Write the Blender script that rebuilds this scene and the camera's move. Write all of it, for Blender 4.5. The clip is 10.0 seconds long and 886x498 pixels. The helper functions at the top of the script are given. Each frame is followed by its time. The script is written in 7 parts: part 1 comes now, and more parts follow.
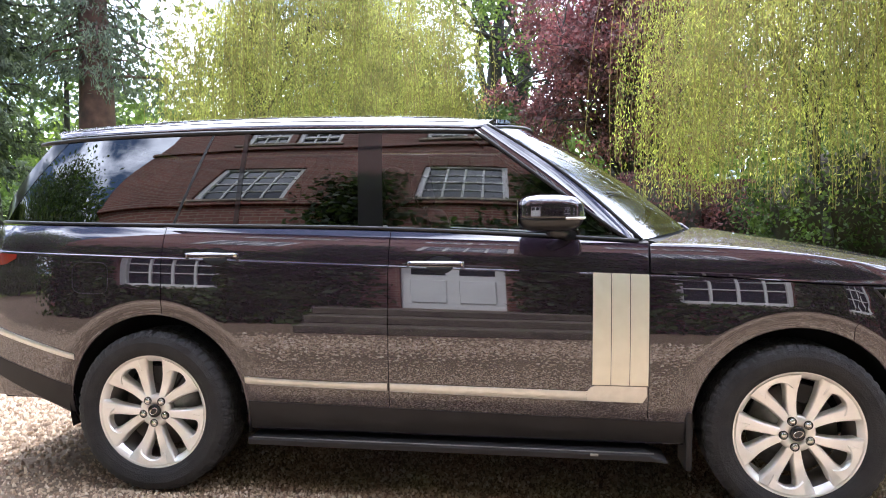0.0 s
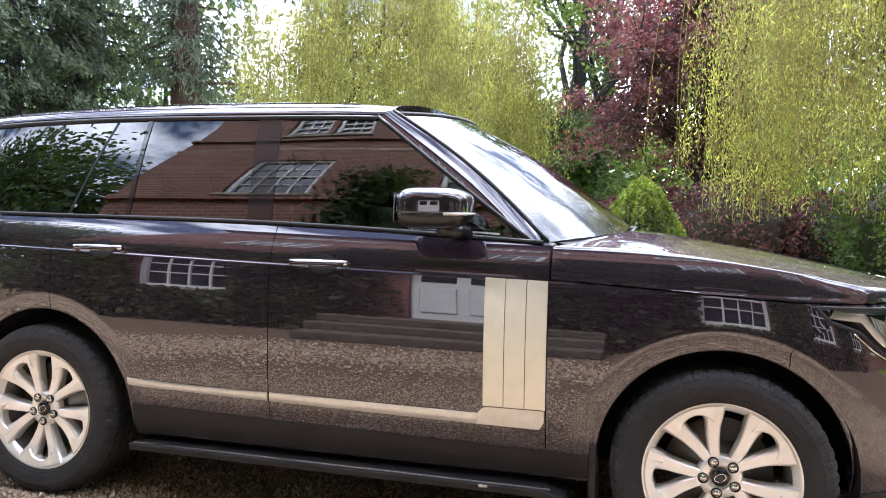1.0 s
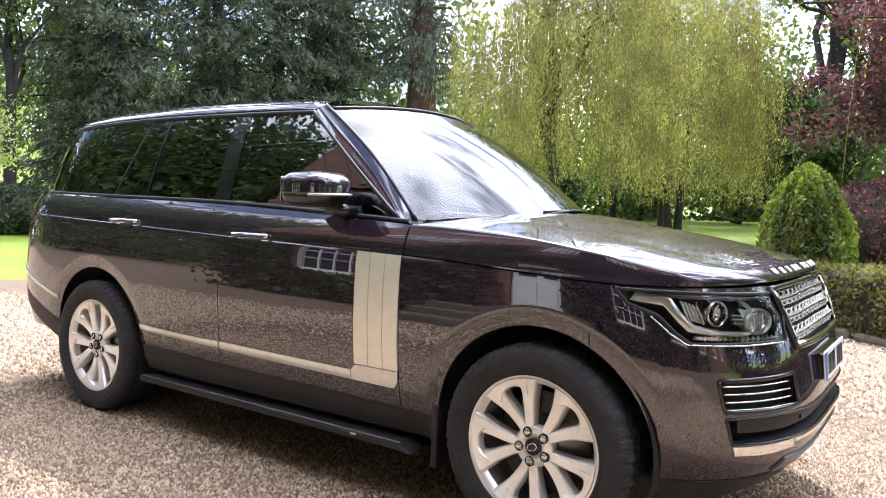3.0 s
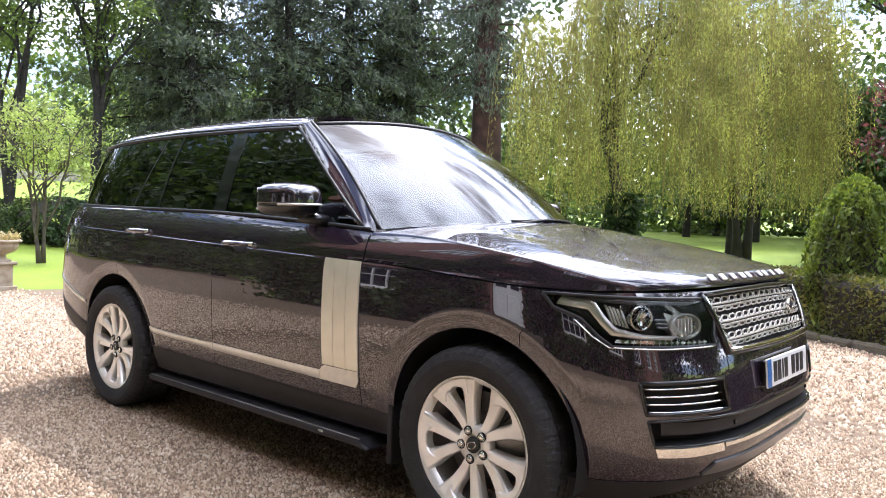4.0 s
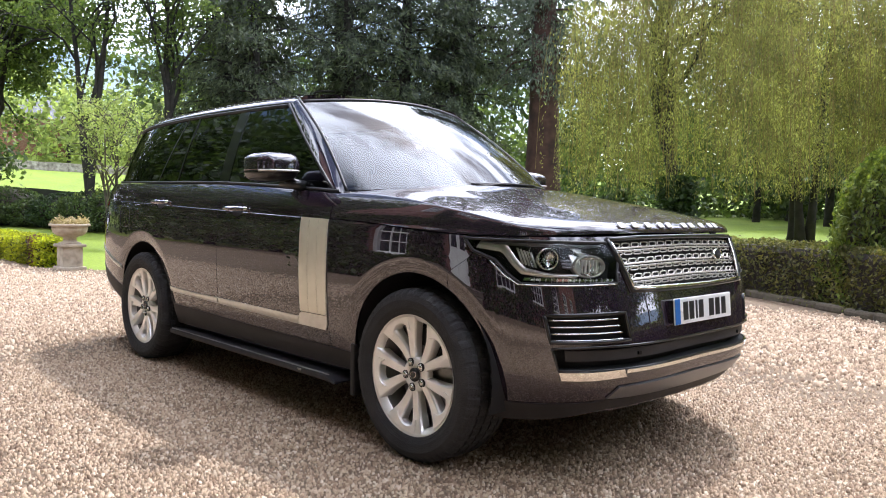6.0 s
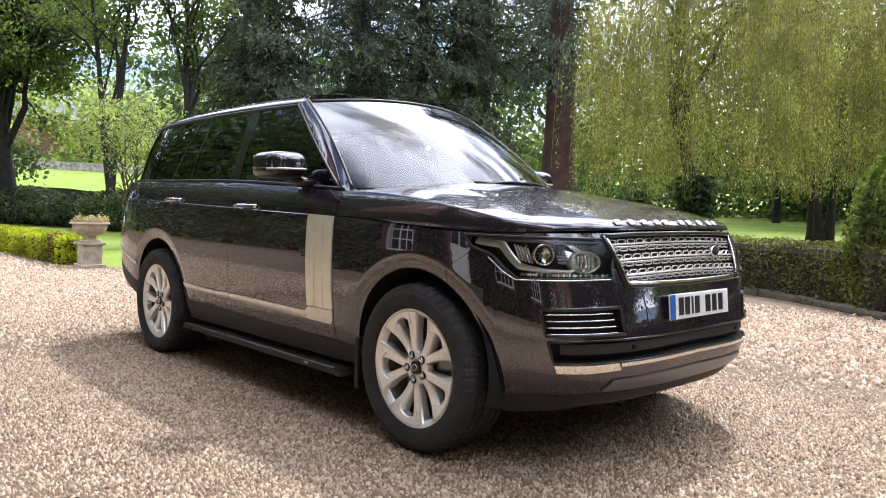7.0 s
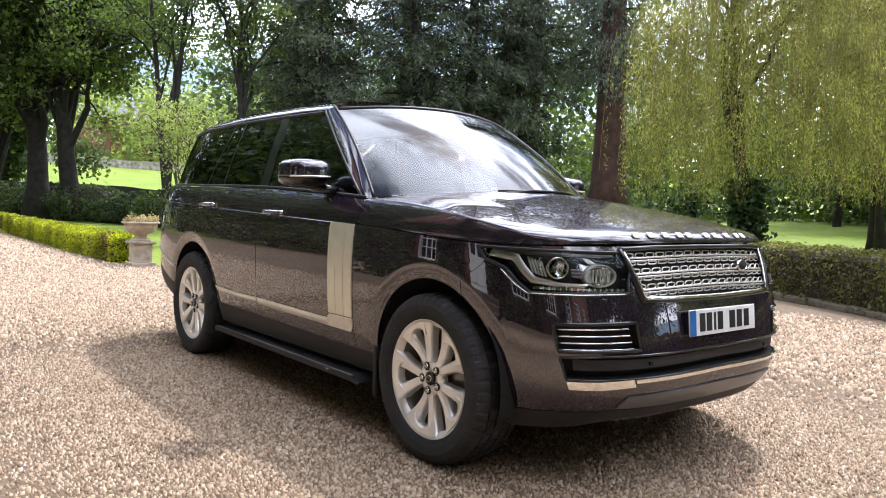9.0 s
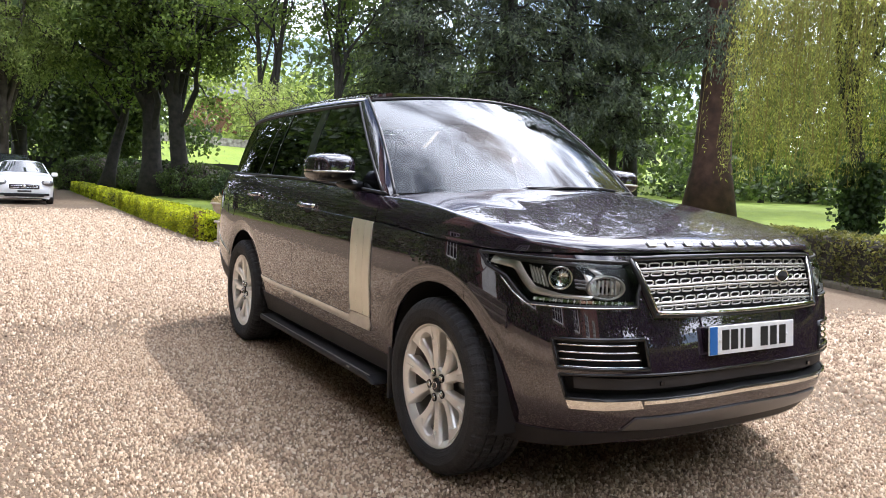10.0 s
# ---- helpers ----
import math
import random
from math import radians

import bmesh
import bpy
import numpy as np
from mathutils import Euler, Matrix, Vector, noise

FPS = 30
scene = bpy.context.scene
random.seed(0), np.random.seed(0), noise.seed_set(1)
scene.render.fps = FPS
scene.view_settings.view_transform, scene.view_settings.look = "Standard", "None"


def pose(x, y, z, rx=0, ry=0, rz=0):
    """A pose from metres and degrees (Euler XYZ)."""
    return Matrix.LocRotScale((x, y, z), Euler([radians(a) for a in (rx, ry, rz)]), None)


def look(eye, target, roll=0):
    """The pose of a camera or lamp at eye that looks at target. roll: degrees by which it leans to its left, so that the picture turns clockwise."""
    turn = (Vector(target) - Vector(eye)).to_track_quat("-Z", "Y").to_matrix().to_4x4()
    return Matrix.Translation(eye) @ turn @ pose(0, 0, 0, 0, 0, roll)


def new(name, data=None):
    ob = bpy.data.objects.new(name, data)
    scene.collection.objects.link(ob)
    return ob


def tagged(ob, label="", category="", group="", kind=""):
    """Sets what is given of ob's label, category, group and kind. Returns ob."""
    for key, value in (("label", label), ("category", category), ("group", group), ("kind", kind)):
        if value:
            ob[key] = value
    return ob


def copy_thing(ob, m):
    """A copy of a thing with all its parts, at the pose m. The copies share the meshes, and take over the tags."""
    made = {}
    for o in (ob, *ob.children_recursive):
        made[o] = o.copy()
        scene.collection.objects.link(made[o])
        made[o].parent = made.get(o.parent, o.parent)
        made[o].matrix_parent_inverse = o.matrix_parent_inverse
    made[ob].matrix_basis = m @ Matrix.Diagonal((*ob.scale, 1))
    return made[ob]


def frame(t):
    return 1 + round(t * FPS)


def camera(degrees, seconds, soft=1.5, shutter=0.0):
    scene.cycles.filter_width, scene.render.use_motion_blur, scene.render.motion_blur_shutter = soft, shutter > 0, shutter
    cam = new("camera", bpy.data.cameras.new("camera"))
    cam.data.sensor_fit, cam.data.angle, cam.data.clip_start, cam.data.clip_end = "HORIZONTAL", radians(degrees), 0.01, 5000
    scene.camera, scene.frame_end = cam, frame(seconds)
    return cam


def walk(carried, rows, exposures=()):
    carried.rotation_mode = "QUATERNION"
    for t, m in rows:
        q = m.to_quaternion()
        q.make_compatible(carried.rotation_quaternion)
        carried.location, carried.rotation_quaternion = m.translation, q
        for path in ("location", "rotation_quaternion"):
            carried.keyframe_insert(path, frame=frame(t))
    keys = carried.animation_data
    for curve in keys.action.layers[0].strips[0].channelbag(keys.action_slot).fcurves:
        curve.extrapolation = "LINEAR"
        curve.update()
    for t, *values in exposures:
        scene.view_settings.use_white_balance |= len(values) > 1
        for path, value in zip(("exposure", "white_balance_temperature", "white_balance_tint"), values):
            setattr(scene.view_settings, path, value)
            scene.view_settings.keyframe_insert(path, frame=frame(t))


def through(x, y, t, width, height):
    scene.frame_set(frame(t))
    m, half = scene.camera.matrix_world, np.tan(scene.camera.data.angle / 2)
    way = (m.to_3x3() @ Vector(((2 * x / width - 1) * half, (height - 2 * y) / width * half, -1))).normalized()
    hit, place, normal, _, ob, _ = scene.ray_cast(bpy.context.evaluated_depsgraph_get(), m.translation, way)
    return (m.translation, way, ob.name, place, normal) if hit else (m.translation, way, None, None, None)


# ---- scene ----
cam = camera(61.4, 10.0, 1.0)
PATH = [
    (0, (0.398, -4.237, 1.303), (0.124, -2.258, 1.219), -0.1),
    (0.5, (0.819, -4.003, 1.27), (0.426, -2.043, 1.202), 0.5),
    (1, (1.173, -3.727, 1.259), (0.652, -1.797, 1.195), 1.2),
    (1.5, (1.605, -3.609, 1.266), (0.94, -1.724, 1.197), 1.7),
    (2, (1.977, -3.528, 1.279), (1.162, -1.703, 1.199), 1.8),
    (2.5, (2.324, -3.418, 1.276), (1.338, -1.681, 1.175), 1.8),
    (3, (2.71, -3.388, 1.259), (1.575, -1.744, 1.15), 1.9),
    (3.2, (2.81, -3.38, 1.268), (1.64, -1.762, 1.159), 2.0),
    (4.3, (3.32, -3.095, 1.22), (1.994, -1.6, 1.156), 1.8),
    (4.5, (3.385, -3.038, 1.199), (2.047, -1.552, 1.135), 1.8),
    (5, (3.578, -3.018, 1.157), (2.199, -1.571, 1.085), 1.6),
    (5.5, (3.751, -3.117, 1.125), (2.34, -1.702, 1.037), 1.4),
    (6, (3.879, -3.134, 1.117), (2.446, -1.743, 1.012), 1.2),
    (7.5, (4.015, -3.135, 1.102), (2.534, -1.795, 1.003), 1.5),
    (8, (4.036, -3.109, 1.103), (2.539, -1.785, 1.011), 1.7),
    (8.5, (4.056, -3.06, 1.137), (2.538, -1.761, 1.039), 1.7),
    (9, (4.074, -3.0, 1.156), (2.519, -1.747, 1.046), 1.8),
    (9.5, (4.08, -2.864, 1.169), (2.463, -1.695, 1.032), 1.9),
    (10, (4.188, -2.589, 1.265), (2.484, -1.558, 1.089), 2.4),
]
walk(cam, [(t, look(eye, target, roll)) for t, eye, target, roll in PATH], [(0.0, 1.3, 5950, 14), (2.0, 1.15, 6050, 15), (3.0, 1.0, 6050, 15), (6.0, 0.48, 6100, 14), (10.0, 0.40, 6180, 13)])

# ---- world and sun ----
SUN_WAY = Vector((-0.23, 0.55, 1.0)).normalized()   # towards the sun
sun_up = math.asin(SUN_WAY.z)
sun_turn = math.atan2(SUN_WAY.x, SUN_WAY.y)

world = bpy.data.worlds.new("sky")
scene.world = world
world.use_nodes = True
wn, wl = world.node_tree.nodes, world.node_tree.links
wn.clear()
w_out = wn.new("ShaderNodeOutputWorld")
w_bg = wn.new("ShaderNodeBackground")
w_bg.inputs["Strength"].default_value = 0.15
w_sky = wn.new("ShaderNodeTexSky")
w_sky.sky_type = "NISHITA"
w_sky.sun_disc = False
w_sky.sun_elevation = sun_up
w_sky.sun_rotation = sun_turn
w_sky.air_density, w_sky.dust_density, w_sky.ozone_density = 1.0, 1.5, 1.0
# broken cloud all round the sky
w_co = wn.new("ShaderNodeTexCoord")
w_map = wn.new("ShaderNodeMapping")
w_map.inputs["Scale"].default_value = (1.0, 1.0, 2.2)
w_map.inputs["Location"].default_value = (2.6, 0.9, 1.3)
w_noise = wn.new("ShaderNodeTexNoise")
w_noise.inputs["Scale"].default_value = 2.3
w_noise.inputs["Detail"].default_value = 7.0
w_noise.inputs["Roughness"].default_value = 0.58
w_noise.inputs["Distortion"].default_value = 0.4
w_ramp = wn.new("ShaderNodeValToRGB")
w_ramp.color_ramp.elements[0].position = 0.43
w_ramp.color_ramp.elements[1].position = 0.57
w_mix = wn.new("ShaderNodeMixRGB")
w_mix.inputs["Color2"].default_value = (11.5, 11.6, 12.0, 1)
wl.new(w_co.outputs["Generated"], w_map.inputs["Vector"])
wl.new(w_map.outputs["Vector"], w_noise.inputs["Vector"])
wl.new(w_noise.outputs["Fac"], w_ramp.inputs["Fac"])
wl.new(w_ramp.outputs["Color"], w_mix.inputs["Fac"])
# cloud brightens towards the sun
w_dot = wn.new("ShaderNodeVectorMath")
w_dot.operation = "DOT_PRODUCT"
w_dot.inputs[1].default_value = tuple(SUN_WAY)
w_pow = wn.new("ShaderNodeMath")
w_pow.operation = "POWER"
w_pow.inputs[1].default_value = 13.0
w_max = wn.new("ShaderNodeMath")
w_max.operation = "MAXIMUM"
w_max.inputs[1].default_value = 0.0
w_mad = wn.new("ShaderNodeMath")
w_mad.operation = "MULTIPLY_ADD"
w_mad.inputs[1].default_value = 24.0
w_mad.inputs[2].default_value = 27.0
wl.new(w_co.outputs["Generated"], w_dot.inputs[0])
wl.new(w_dot.outputs["Value"], w_max.inputs[0])
wl.new(w_max.outputs["Value"], w_pow.inputs[0])
wl.new(w_pow.outputs["Value"], w_mad.inputs[0])
w_cool = wn.new("ShaderNodeMixRGB")
w_cool.blend_type = "MULTIPLY"
w_cool.inputs["Fac"].default_value = 1.0
w_cool.inputs["Color2"].default_value = (0.96, 0.99, 1.07, 1)
wl.new(w_mad.outputs["Value"], w_cool.inputs["Color1"])
wl.new(w_cool.outputs["Color"], w_mix.inputs["Color2"])
wl.new(w_sky.outputs["Color"], w_mix.inputs["Color1"])
wl.new(w_mix.outputs["Color"], w_bg.inputs["Color"])
wl.new(w_bg.outputs["Background"], w_out.inputs["Surface"])

sun = new("sun", bpy.data.lights.new("sun", "SUN"))
sun.data.energy = 2.7
sun.data.angle = radians(0.53)
sun.data.color = (1.0, 0.96, 0.90)
sun.matrix_world = look(SUN_WAY * 60, (0, 0, 0))


# ---- materials ----
def material(name, color=(0.5, 0.5, 0.5), rough=0.5, metal=0.0, **more):
    m = bpy.data.materials.new(name)
    m.use_nodes = True
    b = m.node_tree.nodes["Principled BSDF"]
    b.inputs["Base Color"].default_value = (*color, 1)
    b.inputs["Roughness"].default_value = rough
    b.inputs["Metallic"].default_value = metal
    for key, value in more.items():
        b.inputs[key.replace("_", " ")].default_value = value
    return m


def tex(m, kind, scale, detail=4.0, vector="Object"):
    n = m.node_tree.nodes
    t = n.new(kind)
    t.inputs["Scale"].default_value = scale
    if "Detail" in t.inputs:
        t.inputs["Detail"].default_value = detail
    c = n.new("ShaderNodeTexCoord")
    m.node_tree.links.new(c.outputs[vector], t.inputs["Vector"])
    return t


def ramp(m, source, stops):
    n = m.node_tree.nodes
    r = n.new("ShaderNodeValToRGB")
    e = r.color_ramp.elements
    e[0].position, e[0].color = stops[0][0], (*stops[0][1], 1)
    e[1].position, e[1].color = stops[-1][0], (*stops[-1][1], 1)
    for pos, col in stops[1:-1]:
        x = e.new(pos)
        x.color = (*col, 1)
    m.node_tree.links.new(source, r.inputs["Fac"])
    return r


def mix(m, a, b, fac, kind="MIX"):
    x = m.node_tree.nodes.new("ShaderNodeMixRGB")
    x.blend_type = kind
    for sock, v in (("Fac", fac), ("Color1", a), ("Color2", b)):
        if isinstance(v, (int, float)):
            x.inputs[sock].default_value = v
        elif isinstance(v, tuple):
            x.inputs[sock].default_value = (*v, 1)
        else:
            m.node_tree.links.new(v, x.inputs[sock])
    return x


def bump(m, source, strength=0.3, distance=0.01):
    x = m.node_tree.nodes.new("ShaderNodeBump")
    x.inputs["Strength"].default_value = strength
    x.inputs["Distance"].default_value = distance
    m.node_tree.links.new(source, x.inputs["Height"])
    m.node_tree.links.new(x.outputs["Normal"], m.node_tree.nodes["Principled BSDF"].inputs["Normal"])


def base(m, out):
    m.node_tree.links.new(out, m.node_tree.nodes["Principled BSDF"].inputs["Base Color"])


def noisy(name, stops, scale=5.0, rough=0.7, bump_scale=40.0, bump_strength=0.25, detail=6.0, metal=0.0):
    """A surface of several tones with a fine relief."""
    m = material(name, stops[0][1], rough, metal)
    t = tex(m, "ShaderNodeTexNoise", scale, detail)
    base(m, ramp(m, t.outputs["Fac"], stops).outputs["Color"])
    f = tex(m, "ShaderNodeTexNoise", bump_scale, 4.0)
    bump(m, f.outputs["Fac"], bump_strength, 0.01)
    return m


def leafy(name, dark, light, through=0.45, rough=0.62, glow=(1.0, 1.0, 0.6), vary=(0.5, 1.28)):
    """Leaves: varied from leaf to leaf and from bough to bough, light passes through them."""
    m = bpy.data.materials.new(name)
    m.use_nodes = True
    n, l = m.node_tree.nodes, m.node_tree.links
    b = n["Principled BSDF"]
    b.inputs["Roughness"].default_value = rough
    geo = n.new("ShaderNodeNewGeometry")
    t = tex(m, "ShaderNodeTexNoise", 1.1, 3.0)
    r = ramp(m, geo.outputs["Random Per Island"], [(0.0, dark), (1.0, light)])
    # lights and shadows of whole boughs, put into the leaf colour as noise
    big = ramp(m, t.outputs["Fac"], [(0.36, (vary[0], vary[0], vary[0])), (0.64, (vary[1], vary[1] * 0.985, vary[1] * 0.94))])
    c = mix(m, r.outputs["Color"], big.outputs["Color"], 1.0, "MULTIPLY")
    l.new(c.outputs["Color"], b.inputs["Base Color"])
    tr = n.new("ShaderNodeBsdfTranslucent")
    g = mix(m, c.outputs["Color"], glow, 1.0, "MULTIPLY")
    g2 = mix(m, g.outputs["Color"], (1.6, 1.6, 1.6), 1.0, "MULTIPLY")
    l.new(g2.outputs["Color"], tr.inputs["Color"])
    s = n.new("ShaderNodeMixShader")
    s.inputs["Fac"].default_value = through
    l.new(b.outputs["BSDF"], s.inputs[1])
    l.new(tr.outputs["BSDF"], s.inputs[2])
    l.new(s.outputs["Shader"], n["Material Output"].inputs["Surface"])
    return m


def glazing(name, tint, ior=1.5):
    """A thin pane: tinted light goes straight through, the gloss follows Fresnel."""
    m = bpy.data.materials.new(name)
    m.use_nodes = True
    n, l = m.node_tree.nodes, m.node_tree.links
    n.remove(n["Principled BSDF"])
    t = n.new("ShaderNodeBsdfTransparent")
    t.inputs["Color"].default_value = (*tint, 1)
    g = n.new("ShaderNodeBsdfGlossy")
    g.inputs["Roughness"].default_value = 0.0
    g.inputs["Color"].default_value = (0.95, 0.97, 1.0, 1)
    f = n.new("ShaderNodeFresnel")
    f.inputs["IOR"].default_value = ior
    s = n.new("ShaderNodeMixShader")
    l.new(f.outputs["Fac"], s.inputs["Fac"])
    l.new(t.outputs["BSDF"], s.inputs[1])
    l.new(g.outputs["BSDF"], s.inputs[2])
    l.new(s.outputs["Shader"], n["Material Output"].inputs["Surface"])
    return m


# car
PAINT = material("dark_aubergine_paint", (0.008, 0.005, 0.008), 0.45, 0.0, Coat_Weight=1.0, Coat_Roughness=0.006, Coat_IOR=1.95, Specular_IOR_Level=0.05)
_f = tex(PAINT, "ShaderNodeTexVoronoi", 2600.0)
_r = ramp(PAINT, _f.outputs["Distance"], [(0.0, (0.040, 0.022, 0.040)), (0.5, (0.018, 0.010, 0.020))])
_d = tex(PAINT, "ShaderNodeTexNoise", 3.0, 6.0)
_dr = ramp(PAINT, _d.outputs["Fac"], [(0.35, (0.014, 0.008, 0.016)), (0.75, (0.022, 0.013, 0.025))])
base(PAINT, mix(PAINT, _r.outputs["Color"], _dr.outputs["Color"], 0.5).outputs["Color"])
GLOSS_BLACK = material("gloss_black", (0.006, 0.006, 0.007), 0.3, 0.0, Coat_Weight=1.0, Coat_Roughness=0.01, Specular_IOR_Level=0.1)
CLADDING = noisy("dark_cladding", [(0.3, (0.011, 0.010, 0.012)), (0.7, (0.019, 0.018, 0.020))], 8.0, 0.58, 300.0, 0.08)
RUBBER = noisy("tyre_rubber", [(0.3, (0.014, 0.014, 0.016)), (0.7, (0.028, 0.027, 0.028))], 14.0, 0.75, 160.0, 0.5)
SEAL = material("black_rubber_seal", (0.010, 0.010, 0.011), 0.5)
DARK = material("unlit_black_plastic", (0.006, 0.006, 0.007), 0.8)
GUIDE = material("pale_light_guide", (0.72, 0.70, 0.66), 0.22, 0.65, Coat_Weight=1.0)
BARREL = noisy("dull_rim_barrel", [(0.3, (0.16, 0.155, 0.15)), (0.7, (0.26, 0.25, 0.24))], 12.0, 0.45, 120.0, 0.1, metal=0.5)
CHROME = material("bright_chrome", (0.78, 0.77, 0.74), 0.10, 1.0)
SILVER = noisy("silver_trim", [(0.3, (0.62, 0.60, 0.55)), (0.7, (0.70, 0.68, 0.62))], 30.0, 0.24, 500.0, 0.02, metal=0.6)
ALLOY = noisy("silver_alloy", [(0.3, (0.80, 0.79, 0.76)), (0.7, (0.87, 0.86, 0.83))], 18.0, 0.30, 200.0, 0.03, metal=0.55)
VENTPLATE = noisy("satin_silver_plate", [(0.3, (0.78, 0.74, 0.60)), (0.7, (0.84, 0.80, 0.66))], 20.0, 0.33, 500.0, 0.02, metal=0.45)
GRILLE_GREY = material("grille_dark_silver", (0.20, 0.20, 0.21), 0.3, 0.8)
DISC = noisy("brake_steel", [(0.3, (0.25, 0.24, 0.23)), (0.7, (0.36, 0.34, 0.32))], 40.0, 0.4, 200.0, 0.1, metal=0.9)
GLASS_SIDE = glazing("tinted_side_glass", (0.16, 0.18, 0.17), 1.85)
GLASS_REAR = glazing("privacy_glass", (0.035, 0.038, 0.038), 1.85)
GLASS_FRONT = glazing("windscreen_glass", (0.55, 0.62, 0.60), 1.66)
GLASS_LAMP = glazing("lamp_glass", (0.92, 0.94, 0.94), 1.35)
LEATHER = noisy("dark_leather", [(0.3, (0.030, 0.026, 0.024)), (0.7, (0.045, 0.040, 0.036))], 12.0, 0.5, 250.0, 0.2)
CREAM = noisy("pale_leather", [(0.3, (0.36, 0.33, 0.28)), (0.7, (0.44, 0.40, 0.34))], 12.0, 0.55, 250.0, 0.15)
PLATE_WHITE = material("plate_white", (0.78, 0.79, 0.78), 0.35)
PLATE_BLUE = material("plate_blue", (0.02, 0.13, 0.42), 0.35)
INK = material("plate_black", (0.012, 0.012, 0.012), 0.4)
AMBER = material("amber_lens", (0.80, 0.38, 0.06), 0.2, 0.0, Coat_Weight=1.0)
RED_LENS = material("red_lens", (0.20, 0.015, 0.012), 0.12, 0.0, Coat_Weight=1.0)
WHITE_CAR = material("white_car_paint", (0.78, 0.79, 0.80), 0.35, 0.0, Coat_Weight=1.0, Coat_Roughness=0.03)

# planting
BARK = noisy("grey_brown_bark", [(0.3, (0.035, 0.028, 0.022)), (0.5, (0.075, 0.06, 0.046)), (0.75, (0.12, 0.10, 0.08))], 3.0, 0.9, 14.0, 1.0)
BARK_RED = noisy("redwood_bark", [(0.3, (0.025, 0.013, 0.011)), (0.5, (0.052, 0.024, 0.018)), (0.75, (0.085, 0.043, 0.031))], 2.2, 0.95, 9.0, 1.0)
BARK_DARK = noisy("dark_bark", [(0.3, (0.010, 0.009, 0.008)), (0.7, (0.034, 0.029, 0.024))], 4.0, 0.9, 14.0, 1.0)
WILLOW = leafy("willow_leaves", (0.125, 0.14, 0.042), (0.40, 0.40, 0.12), 0.42, vary=(0.42, 1.38))
WILLOW_TWIG = noisy("willow_twigs", [(0.3, (0.16, 0.12, 0.03)), (0.7, (0.26, 0.20, 0.05))], 8.0, 0.7)
YEW = leafy("yew_needles", (0.035, 0.05, 0.033), (0.11, 0.135, 0.085), 0.38)
CONIFER = leafy("redwood_needles", (0.035, 0.052, 0.038), (0.10, 0.125, 0.085), 0.3)
GREEN = leafy("broad_leaves", (0.06, 0.10, 0.025), (0.17, 0.23, 0.06), 0.5)
GREEN_DARK = leafy("dark_broad_leaves", (0.03, 0.055, 0.018), (0.085, 0.125, 0.038), 0.42)
PALE = leafy("pale_young_leaves", (0.16, 0.22, 0.07), (0.36, 0.42, 0.16), 0.5)
PURPLE = leafy("copper_leaves", (0.055, 0.025, 0.029), (0.165, 0.078, 0.078), 0.4, glow=(1.0, 0.62, 0.66))
BUSHY = leafy("golden_cypress", (0.07, 0.115, 0.02), (0.23, 0.29, 0.045), 0.42)
HEDGE = leafy("clipped_hedge_leaves", (0.06, 0.075, 0.02), (0.20, 0.19, 0.06), 0.4)
BOX = leafy("golden_box_leaves", (0.18, 0.22, 0.012), (0.46, 0.50, 0.02), 0.48)
DEAD = leafy("dead_box_leaves", (0.06, 0.022, 0.014), (0.17, 0.075, 0.045), 0.2)
IVY = leafy("ivy_leaves", (0.012, 0.03, 0.010), (0.05, 0.09, 0.025), 0.25)
DRY = leafy("dry_leaves", (0.25, 0.20, 0.10), (0.50, 0.42, 0.25), 0.3)
# near-black inside of bushes and hedges: the shade there put into the colour
SHADED_CORE = noisy("shaded_core", [(0.3, (0.02, 0.016, 0.012)), (0.7, (0.05, 0.04, 0.03))], 6.0, 0.95)

GRASS = noisy("mown_grass", [(0.25, (0.115, 0.175, 0.008)), (0.5, (0.17, 0.245, 0.010)), (0.8, (0.22, 0.29, 0.018))], 0.35, 0.85, 60.0, 0.7)
_g = tex(GRASS, "ShaderNodeTexNoise", 25.0, 8.0)
_gr = ramp(GRASS, _g.outputs["Fac"], [(0.3, (0.6, 0.6, 0.6)), (0.7, (1.15, 1.15, 1.15))])
base(GRASS, mix(GRASS, GRASS.node_tree.nodes["Color Ramp"].outputs["Color"], _gr.outputs["Color"], 1.0, "MULTIPLY").outputs["Color"])

GRAVEL_TONES = [(0.0, (0.17, 0.115, 0.075)), (0.2, (0.30, 0.205, 0.135)), (0.5, (0.41, 0.30, 0.20)), (0.8, (0.48, 0.365, 0.25)), (1.0, (0.60, 0.50, 0.38))]
GRAVEL = material("pale_gravel", (0.4, 0.3, 0.2), 0.9)
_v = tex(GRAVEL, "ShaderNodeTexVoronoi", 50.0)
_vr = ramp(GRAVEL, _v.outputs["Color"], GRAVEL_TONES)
# chips darken to their rims: crevice shade put into the colour
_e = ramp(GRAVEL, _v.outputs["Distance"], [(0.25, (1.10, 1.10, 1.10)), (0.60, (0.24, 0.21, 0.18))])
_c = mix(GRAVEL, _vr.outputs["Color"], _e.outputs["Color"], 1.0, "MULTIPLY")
_p = tex(GRAVEL, "ShaderNodeTexNoise", 0.7, 5.0)
_pr = ramp(GRAVEL, _p.outputs["Fac"], [(0.3, (1.04, 1.02, 0.99)), (0.7, (1.28, 1.25, 1.22))])
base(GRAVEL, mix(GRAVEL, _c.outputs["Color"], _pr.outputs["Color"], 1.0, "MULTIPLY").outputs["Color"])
_i = ramp(GRAVEL, _v.outputs["Distance"], [(0.0, (1, 1, 1)), (0.8, (0, 0, 0))])
